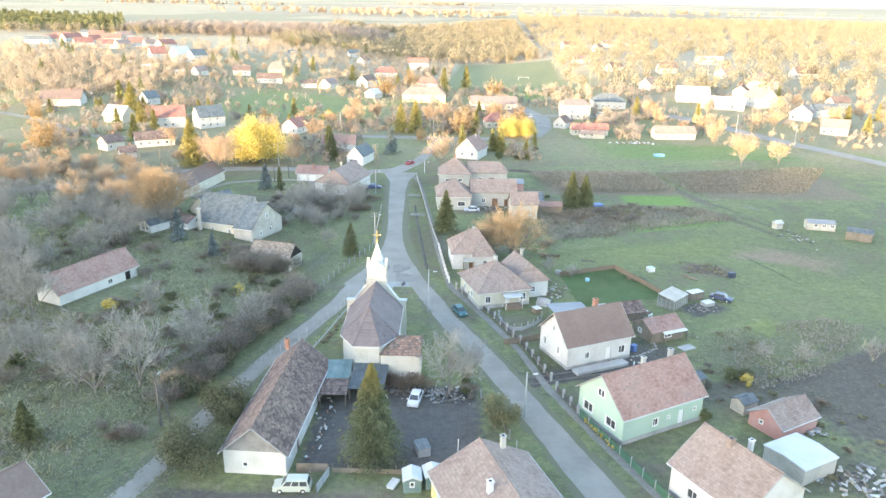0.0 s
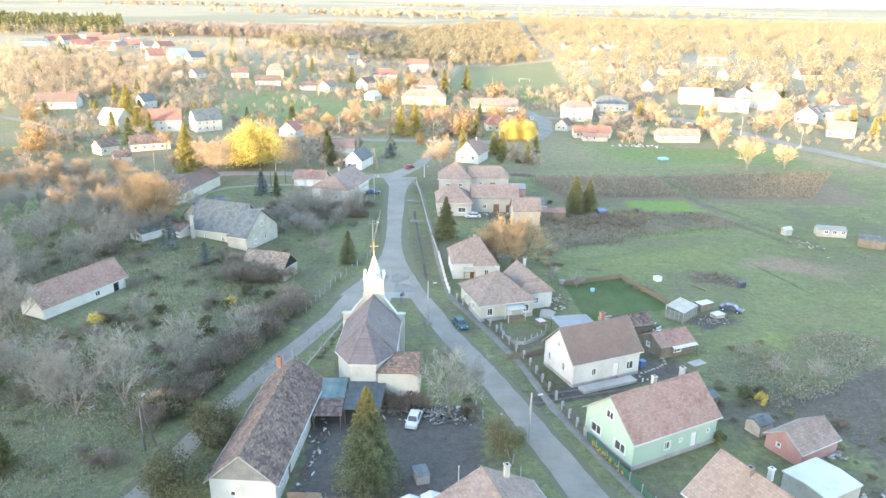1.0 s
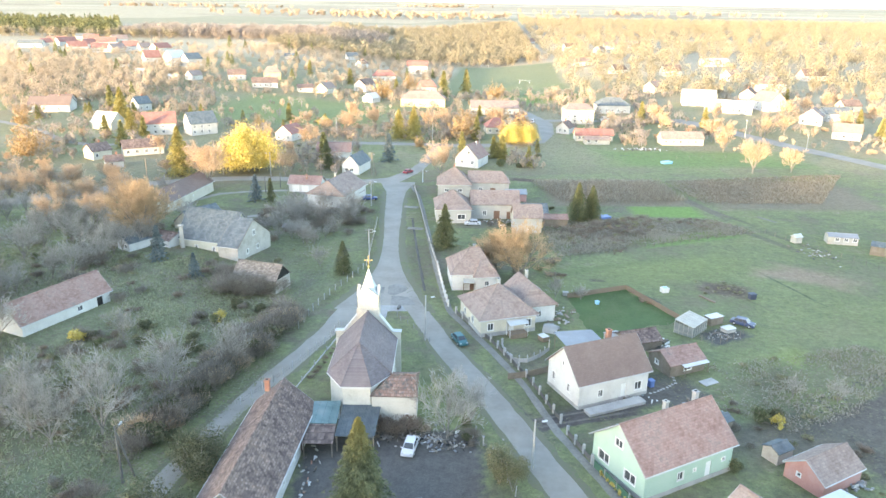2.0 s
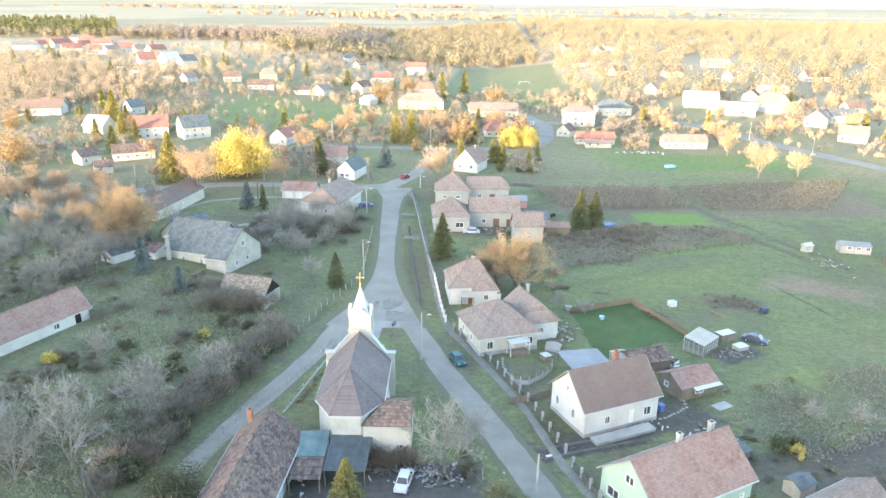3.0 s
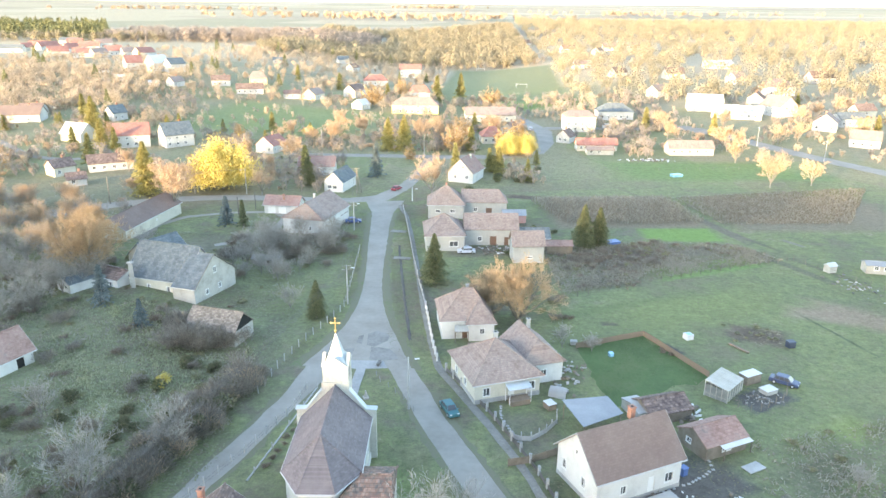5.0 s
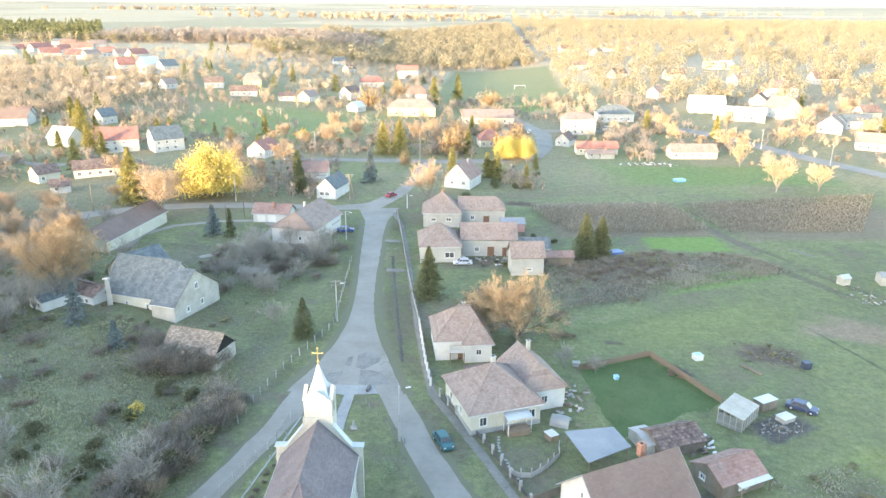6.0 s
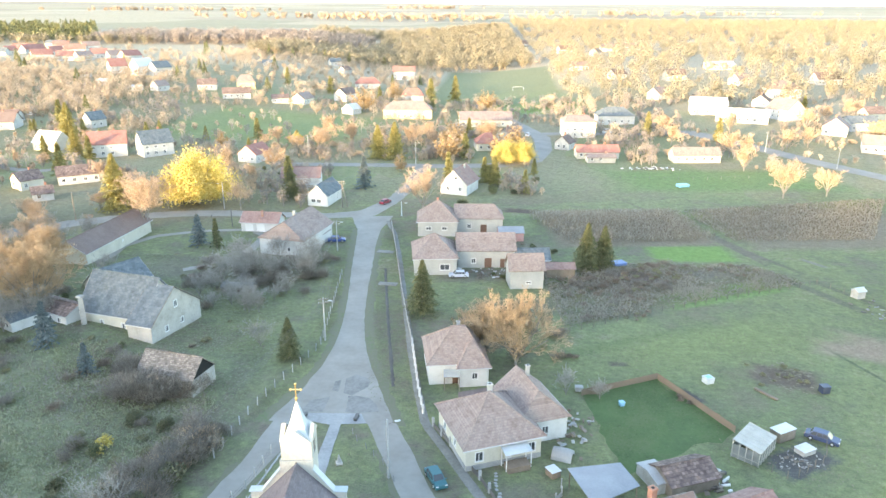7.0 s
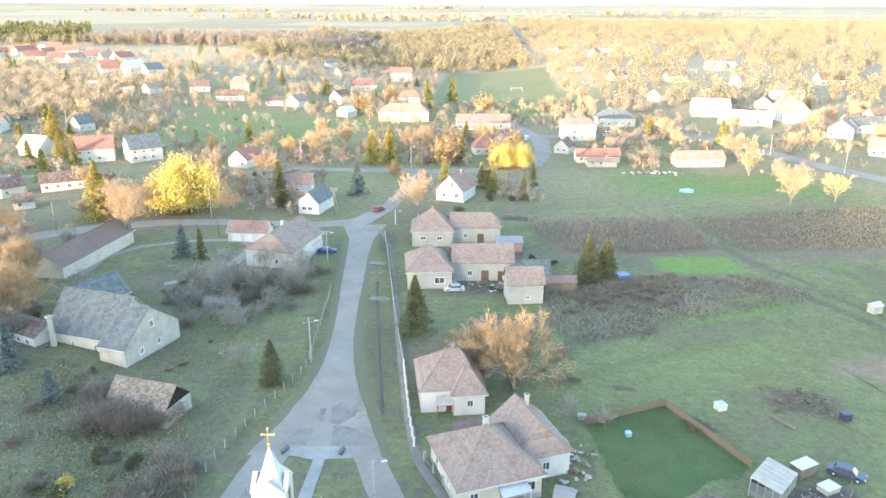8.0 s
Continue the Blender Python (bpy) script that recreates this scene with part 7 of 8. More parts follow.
# ---- vehicles ----
def car(name, label, x, y, ang, length, width, height, colour, boxy=0.0, tail=0.12):
    body_mat = paint(name + " paint", colour)
    root = thing(name, pose(x, y, tz(x, y) + 0.03, 0, 0, ang), label, "car")
    L, w, h = length / 2, width / 2, height
    def prism(prof, y0, y1, inset, bev):
        bm = bmesh.new()
        a = [bm.verts.new((px, y0 + inset * k, pz)) for px, pz, k in prof]
        b = [bm.verts.new((px, y1 - inset * k, pz)) for px, pz, k in prof]
        n = len(prof)
        bm.faces.new(a)
        bm.faces.new(b[::-1])
        for i in range(n):
            bm.faces.new((a[(i + 1) % n], a[i], b[i], b[(i + 1) % n]))
        bmesh.ops.recalc_face_normals(bm, faces=bm.faces)
        if bev:
            bmesh.ops.bevel(bm, geom=bm.edges[:], offset=bev, segments=2, affect="EDGES")
        return bm
    nose = (0.62 if boxy else 0.54) * h
    lower = [(-L, 0.22, 0.3), (L, 0.22, 0.3), (L + 0.02, 0.45, 0.1), (L - 0.08, nose - 0.06, 0.25), (L - 0.24 * length * (0.5 if boxy else 0.9), nose + 0.06, 0.2), (-L * 0.72, nose + 0.10, 0.2), (-L + 0.03, nose + 0.06, 0.25), (-L - 0.02, 0.5, 0.1)]
    part("body", prism(lower, -w, w, 0.18, 0.05), body_mat, root)
    f0, r0 = L - 0.2 * length * (0.6 if boxy else 1.1), -L + (0.03 if boxy else tail) * length
    belt, top = nose + 0.04, h
    f1, r1 = f0 - 0.15 * length, r0 + (0.05 + 0.5 * tail) * length
    cab = [(r0, belt, 0.5), (f0, belt, 0.5), (f1, top, 1.5), (r1, top, 1.5)]
    part("cabin", prism(cab, -w, w, 0.14, 0.03), body_mat, root)
    def pane(name, c, u0, u1, v0, v1):
        c = [Vector(p) for p in c]
        at = lambda u, v: c[0].lerp(c[1], u).lerp(c[3].lerp(c[2], u), v)
        nrm = (c[1] - c[0]).cross(c[3] - c[0]).normalized() * 0.012
        bm = bmesh.new()
        q = [at(u0, v0), at(u1, v0), at(u1, v1), at(u0, v1)]
        hi, lo = [bm.verts.new(p + nrm) for p in q], [bm.verts.new(p - nrm) for p in q]
        bm.faces.new(hi)
        for k in range(4):
            bm.faces.new((hi[k], lo[k], lo[(k + 1) % 4], hi[(k + 1) % 4]))
        part(name, bm, M["glass"], root, "dark car glass")
    yb, yt = w - 0.07, w - 0.21
    for sd in (1, -1):
        side = [(f0, sd * yb, belt), (r0, sd * yb, belt), (r1, sd * yt, top), (f1, sd * yt, top)]
        side = side if sd > 0 else [side[1], side[0], side[3], side[2]]
        for u0, u1 in ((0.05, 0.31), (0.35, 0.62), (0.66, 0.94)):
            pane("side_window", side, u0, u1, 0.12, 0.84)
    pane("windscreen", [(f0, -yb, belt), (f0, yb, belt), (f1, yt, top), (f1, -yt, top)], 0.07, 0.93, 0.08, 0.92)
    pane("rear_window", [(r0, yb, belt), (r0, -yb, belt), (r1, -yt, top), (r1, yt, top)], 0.1, 0.9, 0.12, 0.86)
    for s in (-1, 1):
        for px in (L * 0.62, -L * 0.62):
            bm = bmesh.new()
            tube(bm, (px, s * (w - 0.2), 0.31), (px, s * (w + 0.0), 0.31), 0.31, 0.31, 14)
            wh = part("wheel", bm, M["tyre"], root)
            bm = bmesh.new()
            tube(bm, (px, s * (w - 0.05), 0.31), (px, s * (w + 0.015), 0.31), 0.19, 0.17, 10)
            part("rim", bm, M["tin_white"], wh)
        bm = bmesh.new()
        box(bm, L - 0.12, L + 0.01, s * (w - 0.42), s * (w - 0.12), nose - 0.17, nose - 0.04, bevel=0.02)
        part("headlight", bm, M["tin_white"], root)
        bm = bmesh.new()
        box(bm, -L - 0.02, -L + 0.08, s * (w - 0.34), s * (w - 0.10), nose - 0.2, nose + 0.04, bevel=0.02)
        part("taillight", bm, M["red_wall"], root)
        bm = bmesh.new()
        tube(bm, (f0 - 0.02, s * (w - 0.05), nose + 0.16), (f0 - 0.05, s * (w + 0.13), nose + 0.2), 0.06, 0.07, 6)
        part("mirror", bm, body_mat, root)
    return root


car("parked_minivan", "pale green minivan parked before the farmyard", -19.3, 66.9, 184, 4.3, 1.78, 1.66, (0.46, 0.49, 0.42), 0.0, 0.02)
car("wrecked_car", "white car body among scrap in the yard", -6.8, 87.2, 262, 3.9, 1.65, 1.4, (0.62, 0.63, 0.65))
car("teal_car", "teal estate car parked on the verge", -1.3, 118.6, -66, 4.1, 1.65, 1.4, (0.03, 0.13, 0.14))
car("blue_car", "dark blue car parked beside the house", -30.2, 211.8, 10, 4.3, 1.7, 1.45, (0.03, 0.07, 0.22))
car("silver_car", "silver saloon parked on the grass", 0.4, 188.6, 185, 4.3, 1.7, 1.4, (0.50, 0.53, 0.58))
car("red_car", "dark red car on the curve of the road", -22.4, 249.0, 60, 4.1, 1.7, 1.4, (0.30, 0.03, 0.05))
car("white_van", "white van on the far road", 66, 371, 5, 5.0, 1.95, 2.1, (0.7, 0.7, 0.7), 1)

for name, label, x, y, a, c in (("white_car", "white car parked beside the old house", -215.2, 392.1, 20, (0.62, 0.62, 0.62)), ("white_car", "white estate car before the red roofed house", -140.3, 313.2, 8, (0.60, 0.61, 0.62)), ("grey_car", "grey car parked along the cross street", 25.7, 377.5, 80, (0.25, 0.27, 0.30)),
                            ("white_car", "white car parked along the cross street", 29.0, 366.0, 78, (0.6, 0.6, 0.6)), ("dark_car", "dark car parked by the corner", 21.5, 394.0, 70, (0.06, 0.07, 0.09))):
    car(name, label, x, y, a, 4.2, 1.7, 1.45, c)


# ---- outbuildings and yard things ----
def posts_roof(name, label, corners, heights, material, post_mat, thick=0.06, category="shed"):
    """A flat sheet roof over posts at its corners; corners counter-clockwise."""
    o = Vector((*corners[0], 0))
    root = thing(name, Matrix.Translation(o), label, category)
    P = [Vector((*c, h)) - o for c, h in zip(corners, heights)]
    bm = bmesh.new()
    slab(bm, P, thick)
    part("roof", bm, material, root)
    mid = sum(P, Vector()) / 4
    for p in P:
        bm = bmesh.new()
        q = p.lerp(mid, 0.08)
        box(bm, q.x - 0.06, q.x + 0.06, q.y - 0.06, q.y + 0.06, -0.1, p.z - thick * 1.5)
        part("post", bm, post_mat, root)
    for a, b in ((0, 1), (2, 3)):
        bm = bmesh.new()
        tube(bm, P[a].lerp(mid, 0.08) - Vector((0, 0, 0.12)), P[b].lerp(mid, 0.08) - Vector((0, 0, 0.12)), 0.05, 0.05, 4)
        part("beam", bm, post_mat, root)
    return root


posts_roof("carport", "blue-grey sheet roof carport on wooden posts", [(16.4, 111.8), (22.3, 115.5), (20.8, 119.4), (14.3, 118)], [2.5, 2.5, 2.8, 2.8], M["tin_blue"], M["wood_tan"], category="carport")
posts_roof("yard_roof", "patched teal tin lean-to roof beside the farmhouse", [(-20.2, 88.2), (-16.4, 88.4), (-16.6, 93.0), (-20.2, 92.6)], [2.7, 2.7, 3.3, 3.3], M["teal_tin"], M["wood"])
posts_roof("yard_roof", "old tiled lean-to roof on posts in the yard", [(-20.0, 84.6), (-16.2, 84.8), (-16.4, 88.3), (-20.2, 88.1)], [2.1, 2.1, 2.65, 2.65], M["tile_old"], M["wood"])
posts_roof("yard_roof", "grey corrugated lean-to roof behind the church", [(-16.2, 86.0), (-11.2, 86.4), (-11.2, 93.2), (-16.3, 93.2)], [2.4, 2.4, 3.0, 3.0], M["slate"], M["wood"])
bmw = bmesh.new()
for k in range(26):
    tube(bmw, (-16.1 + k * 0.19, 86.0, 2.42), (-16.2 + k * 0.195, 93.2, 3.02), 0.06, 0.06, 4)
tagged(part("roof_corrugation", bmw, M["slate"]), "grey corrugated sheets laid on the lean-to", "roof sheet")
house("small_hut", "small wooden hut with a red tile roof", 33.3, 112.5, 26, 7.2, 5.6, 2.0, 3.5, M["wood"], M["tile_red"], ov=0.2, holes=W_("f", 2.6, z=0.6, w=1.6, h=1.1) + W_("0", 1.5, z=0.8, w=1.0, h=0.9), category="shed", gutter=False)
posts_roof("awning", "white sheet awning on the small hut", [(33.6, 108.7), (38.0, 110.9), (37.2, 112.4), (32.8, 110.2)], [1.8, 1.8, 2.15, 2.15], M["tin_white"], M["wood"], category="awning")
house("old_shed", "sagging shed with weathered roof tiles", 28.6, 119.8, 20, 7.0, 5.2, 1.6, 2.9, M["wood"], M["tile_old"], ov=0.2, category="shed", gutter=False)
house("lean_shed", "low grey shed behind the old roof", 25.2, 119.6, 20, 2.6, 4.6, 1.5, 2.0, M["grey_wall"], M["concrete"], ov=0.1, category="shed", gutter=False, caps=False)
house("white_flat_shed", "grey shed with a white sheet roof", 41.7, 75.6, 30, 6.2, 6.0, 2.3, 2.6, M["grey_wall"], M["tin_white"], ov=0.15, category="shed", gutter=False, caps=False)
house("small_lean_to", "small slate roofed lean-to at the red shed", 39.6, 88.6, 30, 3.0, 2.6, 1.7, 2.3, M["grey_wall"], M["slate"], ov=0.15, category="shed", gutter=False)
house("garden_shed", "dark felt roofed garden shed", 34.2, 94.6, 30, 3.0, 2.6, 1.8, 2.3, M["wood"], M["slate"], ov=0.15, category="shed", gutter=False)
house("field_hut", "small grey hut with a sheet roof in the meadow", 80.9, 181, 20, 2.3, 2.0, 1.6, 2.1, M["grey_wall"], M["tin"], ov=0.15, category="hut", gutter=False)
house("grey_shed", "grey slate roofed shed behind the wing", 16.3, 196.5, 4, 8.5, 6, 2.4, 4.2, M["grey_wall"], M["slate"], ov=0.2, category="shed")
house("red_roof_shed", "low open shed with a red tile roof", 22.2, 190.5, 4, 6.5, 3.4, 2.0, 3.0, M["wood_tan"], M["tile_red"], ov=0.2, category="shed", gutter=False)
house("blue_roof_shed", "low shed with a blue-grey sheet roof", 13.0, 216.5, 4, 6.5, 5, 2.2, 3.2, M["red_wall"], M["tin_blue"], ov=0.2, category="shed", gutter=False)
house("meadow_shed", "long pale shed with a grey sheet roof in the meadow", 92.0, 181.5, -10, 7.0, 3.6, 1.9, 2.5, M["grey_wall"], M["tin_blue"], ov=0.1, holes=W_("f", 1.5, 3.5, 5.5, z=0.8, w=1.1, h=1.0), category="shed", gutter=False)
house("meadow_shed", "grey old shed at the meadow's end", 98, 173, -30, 6, 4, 2.2, 2.9, M["wood"], M["slate"], ov=0.1, category="shed", gutter=False)
house("hall_wing", "low white wing with arched windows", -70.0, 158.6, -25, 12, 5.5, 2.1, 3.3, M["plaster"], M["tile_old"], ov=0.15, z=2.6, holes=W_("f", 2.0, 4.2, 7.0, 9.2, z=0.5, w=1.2, h=1.1))
house("white_outbuilding", "small white outbuilding with a dark roof", -73.5, 153.5, 60, 5.5, 4.6, 2.0, 3.2, M["plaster"], M["slate"], ov=0.2, z=3.0, holes=W_("0", 2.2, z=0.6, w=1.2, h=1.1))
house("hall_back_wing", "blue-grey slate wing behind the hall", -66.5, 174, 60, 10, 8, 2.6, 5.8, M["cream"], M["slate"], ov=0.2, z=1.2)
ch = thing("tall_chimney", pose(-63.2, 154.6, 2.3, 0, 0, -14), "tall weathered grey tapering chimney against the hall", "chimney")
bm = bmesh.new()
tube(bm, (0, 0, -0.3), (0, 0, 5.6), 0.68, 0.5, 4)
shaft = part("shaft", bm, M["grey_wall"], ch)
bm = bmesh.new()
box(bm, -0.48, 0.48, -0.48, 0.48, 5.6, 6.0, bevel=0.06)
part("cap", bm, M["grey_wall"], ch)

# greenhouse
gh = thing("greenhouse", pose(39.4, 126.2, 0, 0, 0, 48), "white framed greenhouse with a ribbed sheet roof", "greenhouse")
bm = bmesh.new()
slab(bm, [(-3.2, -2.1, 2.1), (3.2, -2.1, 2.1), (3.2, 2.1, 2.7), (-3.2, 2.1, 2.7)], 0.05)
groof = part("roof", bm, M["ribbed"], gh)
for k in range(7):
    bm = bmesh.new()
    tube(bm, (-3.1 + k * 1.033, -2.1, 2.14), (-3.1 + k * 1.033, 2.1, 2.74), 0.05, 0.05, 4)
    part("rib", bm, M["ribbed"], groof)
for x0, y0, x1, y1 in ((-3.1, -2.0, 3.1, -2.0), (3.1, -2.0, 3.1, 2.0), (3.1, 2.0, -3.1, 2.0), (-3.1, 2.0, -3.1, -2.0)):
    n = 6 if abs(x1 - x0) > 5 else 4
    for k in range(n):
        f = k / n
        bm = bmesh.new()
        x, y = x0 + (x1 - x0) * f, y0 + (y1 - y0) * f
        box(bm, x - 0.06, x + 0.06, y - 0.06, y + 0.06, -0.1, 2.1 + (y + 2.1) / 7)
        part("upright", bm, M["ribbed"], gh)
    bm = bmesh.new()
    a, b = Vector((x0, y0, 0.6)), Vector((x1, y1, 0.6))
    tube(bm, a, b, 0.05, 0.05, 4)
    part("rail", bm, M["ribbed"], gh)
    bm = bmesh.new()
    c = Vector((y1 - y0, x0 - x1, 0)).normalized() * -0.05
    vs = [Vector((x0, y0, 0)) + c, Vector((x1, y1, 0)) + c, Vector((x1, y1, 2.0)) + c, Vector((x0, y0, 2.0)) + c]
    f0 = [bm.verts.new(v) for v in vs]
    bm.faces.new(f0)
    bmesh.ops.solidify(bm, geom=bm.faces[:], thickness=0.02)
    part("pane", bm, M["dusty_glass"], gh)
gh.scale = (0.86, 0.86, 0.95)


def crate(name, label, x, y, ang, sx, sy, sz, material, lid=None, z=0.0, category="box"):
    root = thing(name, pose(x, y, tz(x, y) + z, 0, 0, ang), label, category)
    bm = bmesh.new()
    box(bm, -sx / 2, sx / 2, -sy / 2, sy / 2, 0, sz, bevel=min(0.05, sz / 5))
    part("body", bm, material, root)
    bm = bmesh.new()
    box(bm, -sx / 2 - 0.05, sx / 2 + 0.05, -sy / 2 - 0.05, sy / 2 + 0.05, sz - 0.01, sz + 0.06, bevel=0.02)
    part("lid", bm, lid or material, root)
    return root


blue_paint, pale_blue = paint("blue plastic", (0.10, 0.17, 0.36), 0.5), paint("pale blue plastic", (0.22, 0.45, 0.60), 0.4)
crate("well_box", "white box well with a pale blue cover in the meadow", 39.5, 144.6, 20, 1.4, 1.3, 0.9, M["plaster"], M["tin_white"], category="well")
bm = bmesh.new()
box(bm, -0.4, 0.4, -0.4, 0.4, 0.97, 1.02)
put_on = part("cover", bm, pale_blue)
put_on.parent = bpy.data.objects["well_box"]
crate("water_tank", "dark plastic water tank in the meadow", 56.1, 142.4, 10, 1.3, 1.1, 1.1, paint("dark plastic", (0.05, 0.06, 0.09), 0.5), category="tank")
crate("hutch", "grey wooden animal hutch with a sheet roof", 44.6, 129.8, 28, 3.0, 1.7, 1.5, M["wood"], M["tin_white"], category="hutch")
crate("white_slab", "white board table beside the hutch", 46.2, 126.6, 28, 2.2, 1.6, 0.7, M["grey_wall"], M["plaster"], category="table")
crate("garden_stool", "blue plastic stool on the lawn", 24.8, 137.2, 15, 0.7, 0.7, 0.6, pale_blue, category="stool")
crate("garden_crate", "pale crate on the lawn", 19.2, 141.2, 0, 1.1, 0.8, 0.7, M["concrete"])
crate("garden_crate", "brown wooden crate on the lawn", 21.6, 140.6, 0, 1.4, 0.9, 0.8, M["wood_tan"])
crate("scrap_box", "corrugated tin box behind the outhouses", -4.9, 75.2, 20, 1.6, 2.2, 1.2, M["tin_blue"], M["slate"])
posts_roof("porch", "small tan canopy over the house door", [(-1.1, 140.1), (1.3, 140.4), (1.2, 142.2), (-1.2, 141.9)], [2.3, 2.3, 2.7, 2.7], M["ribbed"], M["wood"], category="porch")
posts_roof("yard_roof", "low dark red tin roof between the houses", [(1.2, 134.0), (7.2, 136.6), (7.4, 138.4), (1.1, 136.1)], [1.9, 1.9, 2.2, 2.2], M["tile_brown"], M["wood"])
posts_roof("porch", "white sheet porch roof on posts", [(7.2, 120.7), (10.6, 122.0), (10.0, 123.4), (6.6, 122.1)], [2.4, 2.4, 2.8, 2.8], M["tin"], M["frame_white"], category="porch")
crate("porch_deck", "tan wooden porch deck", 8.7, 121.5, 20, 3.0, 1.5, 0.8, M["wood_tan"], category="porch")
crate("dog_house", "white roofed dog house on the lawn", 13.0, 120.4, 30, 1.3, 1.5, 0.9, M["wood_tan"], M["tin_white"], category="dog house")
crate("terrace", "grey concrete terrace before the white house", 21.3, 99.2, 26, 9.5, 1.6, 0.45, M["concrete"], category="terrace")
crate("slab_base", "pale concrete slab behind the hut", 37.0, 107.6, 30, 2.6, 1.5, 0.12, M["concrete"], category="slab")
crate("barrel_box", "blue barrel by the yard", 27.8, 105.8, 30, 0.8, 0.8, 1.1, blue_paint, category="barrel")
crate("blue_tarp", "blue tarpaulin over a low heap", 36.5, 198.4, 20, 3.0, 2.4, 0.6, blue_paint, category="tarpaulin")
crate("blue_tarp", "pale blue tarpaulin over a heap in the meadow", 72.7, 275.2, 20, 3.6, 2.4, 0.8, pale_blue, category="tarpaulin")
crate("long_trough", "pale timber trough lying in the meadow", 47.0, 141.2, -58, 3.9, 0.4, 0.25, M["wood_tan"], category="trough")
crate("leaning_board", "white board lying by the fence", -7.8, 68.5, 70, 1.7, 0.9, 0.3, M["plaster"], category="board")
crate("churchyard_bench", "dark bench on the church forecourt", -20.4, 131.9, 70, 1.4, 0.4, 0.45, M["iron"], category="bench")
crate("churchyard_bench", "dark bench at the forecourt edge", -13.0, 131.9, 80, 1.4, 0.4, 0.45, M["iron"], category="bench")
car("meadow_car", "dark blue car parked in the meadow", 49.7, 129.4, -35, 4.2, 1.7, 1.4, (0.05, 0.07, 0.13))

tent = thing("white_shelter", pose(14.7, 124.3, 0, 0, 0, -20), "white rounded plastic shelter on the grass", "shelter")
bm = bmesh.new()
ring = []
for k in range(9):
    a = math.pi * k / 8
    ring.append([bm.verts.new((x, 1.15 * math.cos(a), 1.2 * math.sin(a) * zz)) for x, zz in ((-1.3, 0.9), (-0.4, 1.0), (0.6, 1.0), (1.3, 0.85))])
for a, b in zip(ring, ring[1:]):
    for i in range(3):
        bm.faces.new((a[i], a[i + 1], b[i + 1], b[i]))
bmesh.ops.solidify(bm, geom=bm.faces[:], thickness=0.03)
part("cover", bm, M["tin_white"], tent)
bm = bmesh.new()
bm.faces.new([bm.verts.new((-1.25, 1.12 * math.cos(math.pi * k / 8), 1.05 * math.sin(math.pi * k / 8))) for k in range(9)])
bmesh.ops.solidify(bm, geom=bm.faces[:], thickness=0.03)
part("end_panel", bm, M["plaster"], tent)


def heap(name, label, x, y, rx, ry, n, seed, size=0.5, mats=("wood", "grey_wall", "tin_white", "iron", "tin_blue")):
    """A loose heap of boards, boxes and sheets, one part for each material."""
    rng = np.random.default_rng(seed)
    root = thing(name, Matrix.Translation((x, y, tz(x, y))), label, "scrap heap")
    for q, mk in enumerate(mats):
        bm = bmesh.new()
        for k in range(max(2, n // len(mats))):
            px, py = rng.normal(0, rx / 2), rng.normal(0, ry / 2)
            a, b, c = size * rng.uniform(0.4, 2.2), size * rng.uniform(0.3, 1.0), size * rng.uniform(0.1, 0.7)
            box(bm, -a / 2, a / 2, -b / 2, b / 2, 0, c, pose(px, py, rng.uniform(-0.05, 0.25), rng.normal(0, 14), rng.normal(0, 14), rng.uniform(0, 180)))
        tagged(part("scrap", bm, M[mk], root), kind="stuff")
    return root


heap("yard_scrap", "heap of scrap and boards beside the white car", -6.5, 90.3, 6, 2.6, 110, 1, 0.34, ("wood", "iron", "grey_wall", "wood_grey", "tin_white", "tin_blue", "dirt", "bark"))
heap("wood_stack", "dark stacked wood and junk against the sacristy", -10.2, 90.2, 2.6, 1.0, 50, 21, 0.5, ("bark", "wood", "iron", "wood_grey", "dirt"))
heap("yard_scrap", "scrap and tyres along the farmyard wall", -2.0, 88.3, 5, 1.6, 80, 2, 0.3, ("wood", "iron", "grey_wall", "tyre", "bark", "tin_blue"))
heap("yard_scrap", "clutter along the farmhouse wall", -18.6, 79.0, 0.9, 9, 50, 3, 0.3, ("wood", "iron", "grey_wall", "tin_white", "brick"))
heap("rubble_heap", "heap of rubble and white sheets by the shed", 48.5, 73.2, 5.0, 4.0, 120, 4, 0.45, ("concrete", "grey_wall", "tin_blue", "wood", "iron", "wood_grey", "dirt", "tin"))
heap("field_junk", "low boards and junk at the meadow edge", 82, 171, 4, 6, 50, 17, 0.4, ("wood", "wood_grey", "grey_wall", "iron"))
heap("pen_scrap", "brown boards and sheets in the wire pen", 44.3, 124.6, 3.5, 2.2, 70, 14, 0.26, ("wood", "bark", "grey_wall", "wood_grey", "iron"))
heap("yard_scrap", "boards and pots in the courtyard", 9.5, 189.6, 4, 1.5, 40, 15, 0.4, ("wood", "wood_tan", "grey_wall", "tin_white"))
heap("garden_clutter", "broken boards behind the red shed", 46.5, 84.5, 2.0, 3.0, 50, 16, 0.45, ("wood_grey", "wood", "tin_blue", "grey_wall"))
heap("wood_pile", "stacked timber and rubble beside the wing", 16.4, 131.0, 3.5, 5, 60, 5, 0.5, ("wood", "grey_wall", "concrete", "wood_tan"))
heap("frame_pile", "pile of white frames behind the old shed", 32.6, 119.6, 1.6, 2.4, 30, 6, 0.6, ("frame_white", "wood", "iron"))
heap("scrap_row", "row of scrap and vehicles before the white shed", 70, 301, 9, 2.0, 40, 7, 0.8, ("tin_white", "wood", "iron", "plaster"))
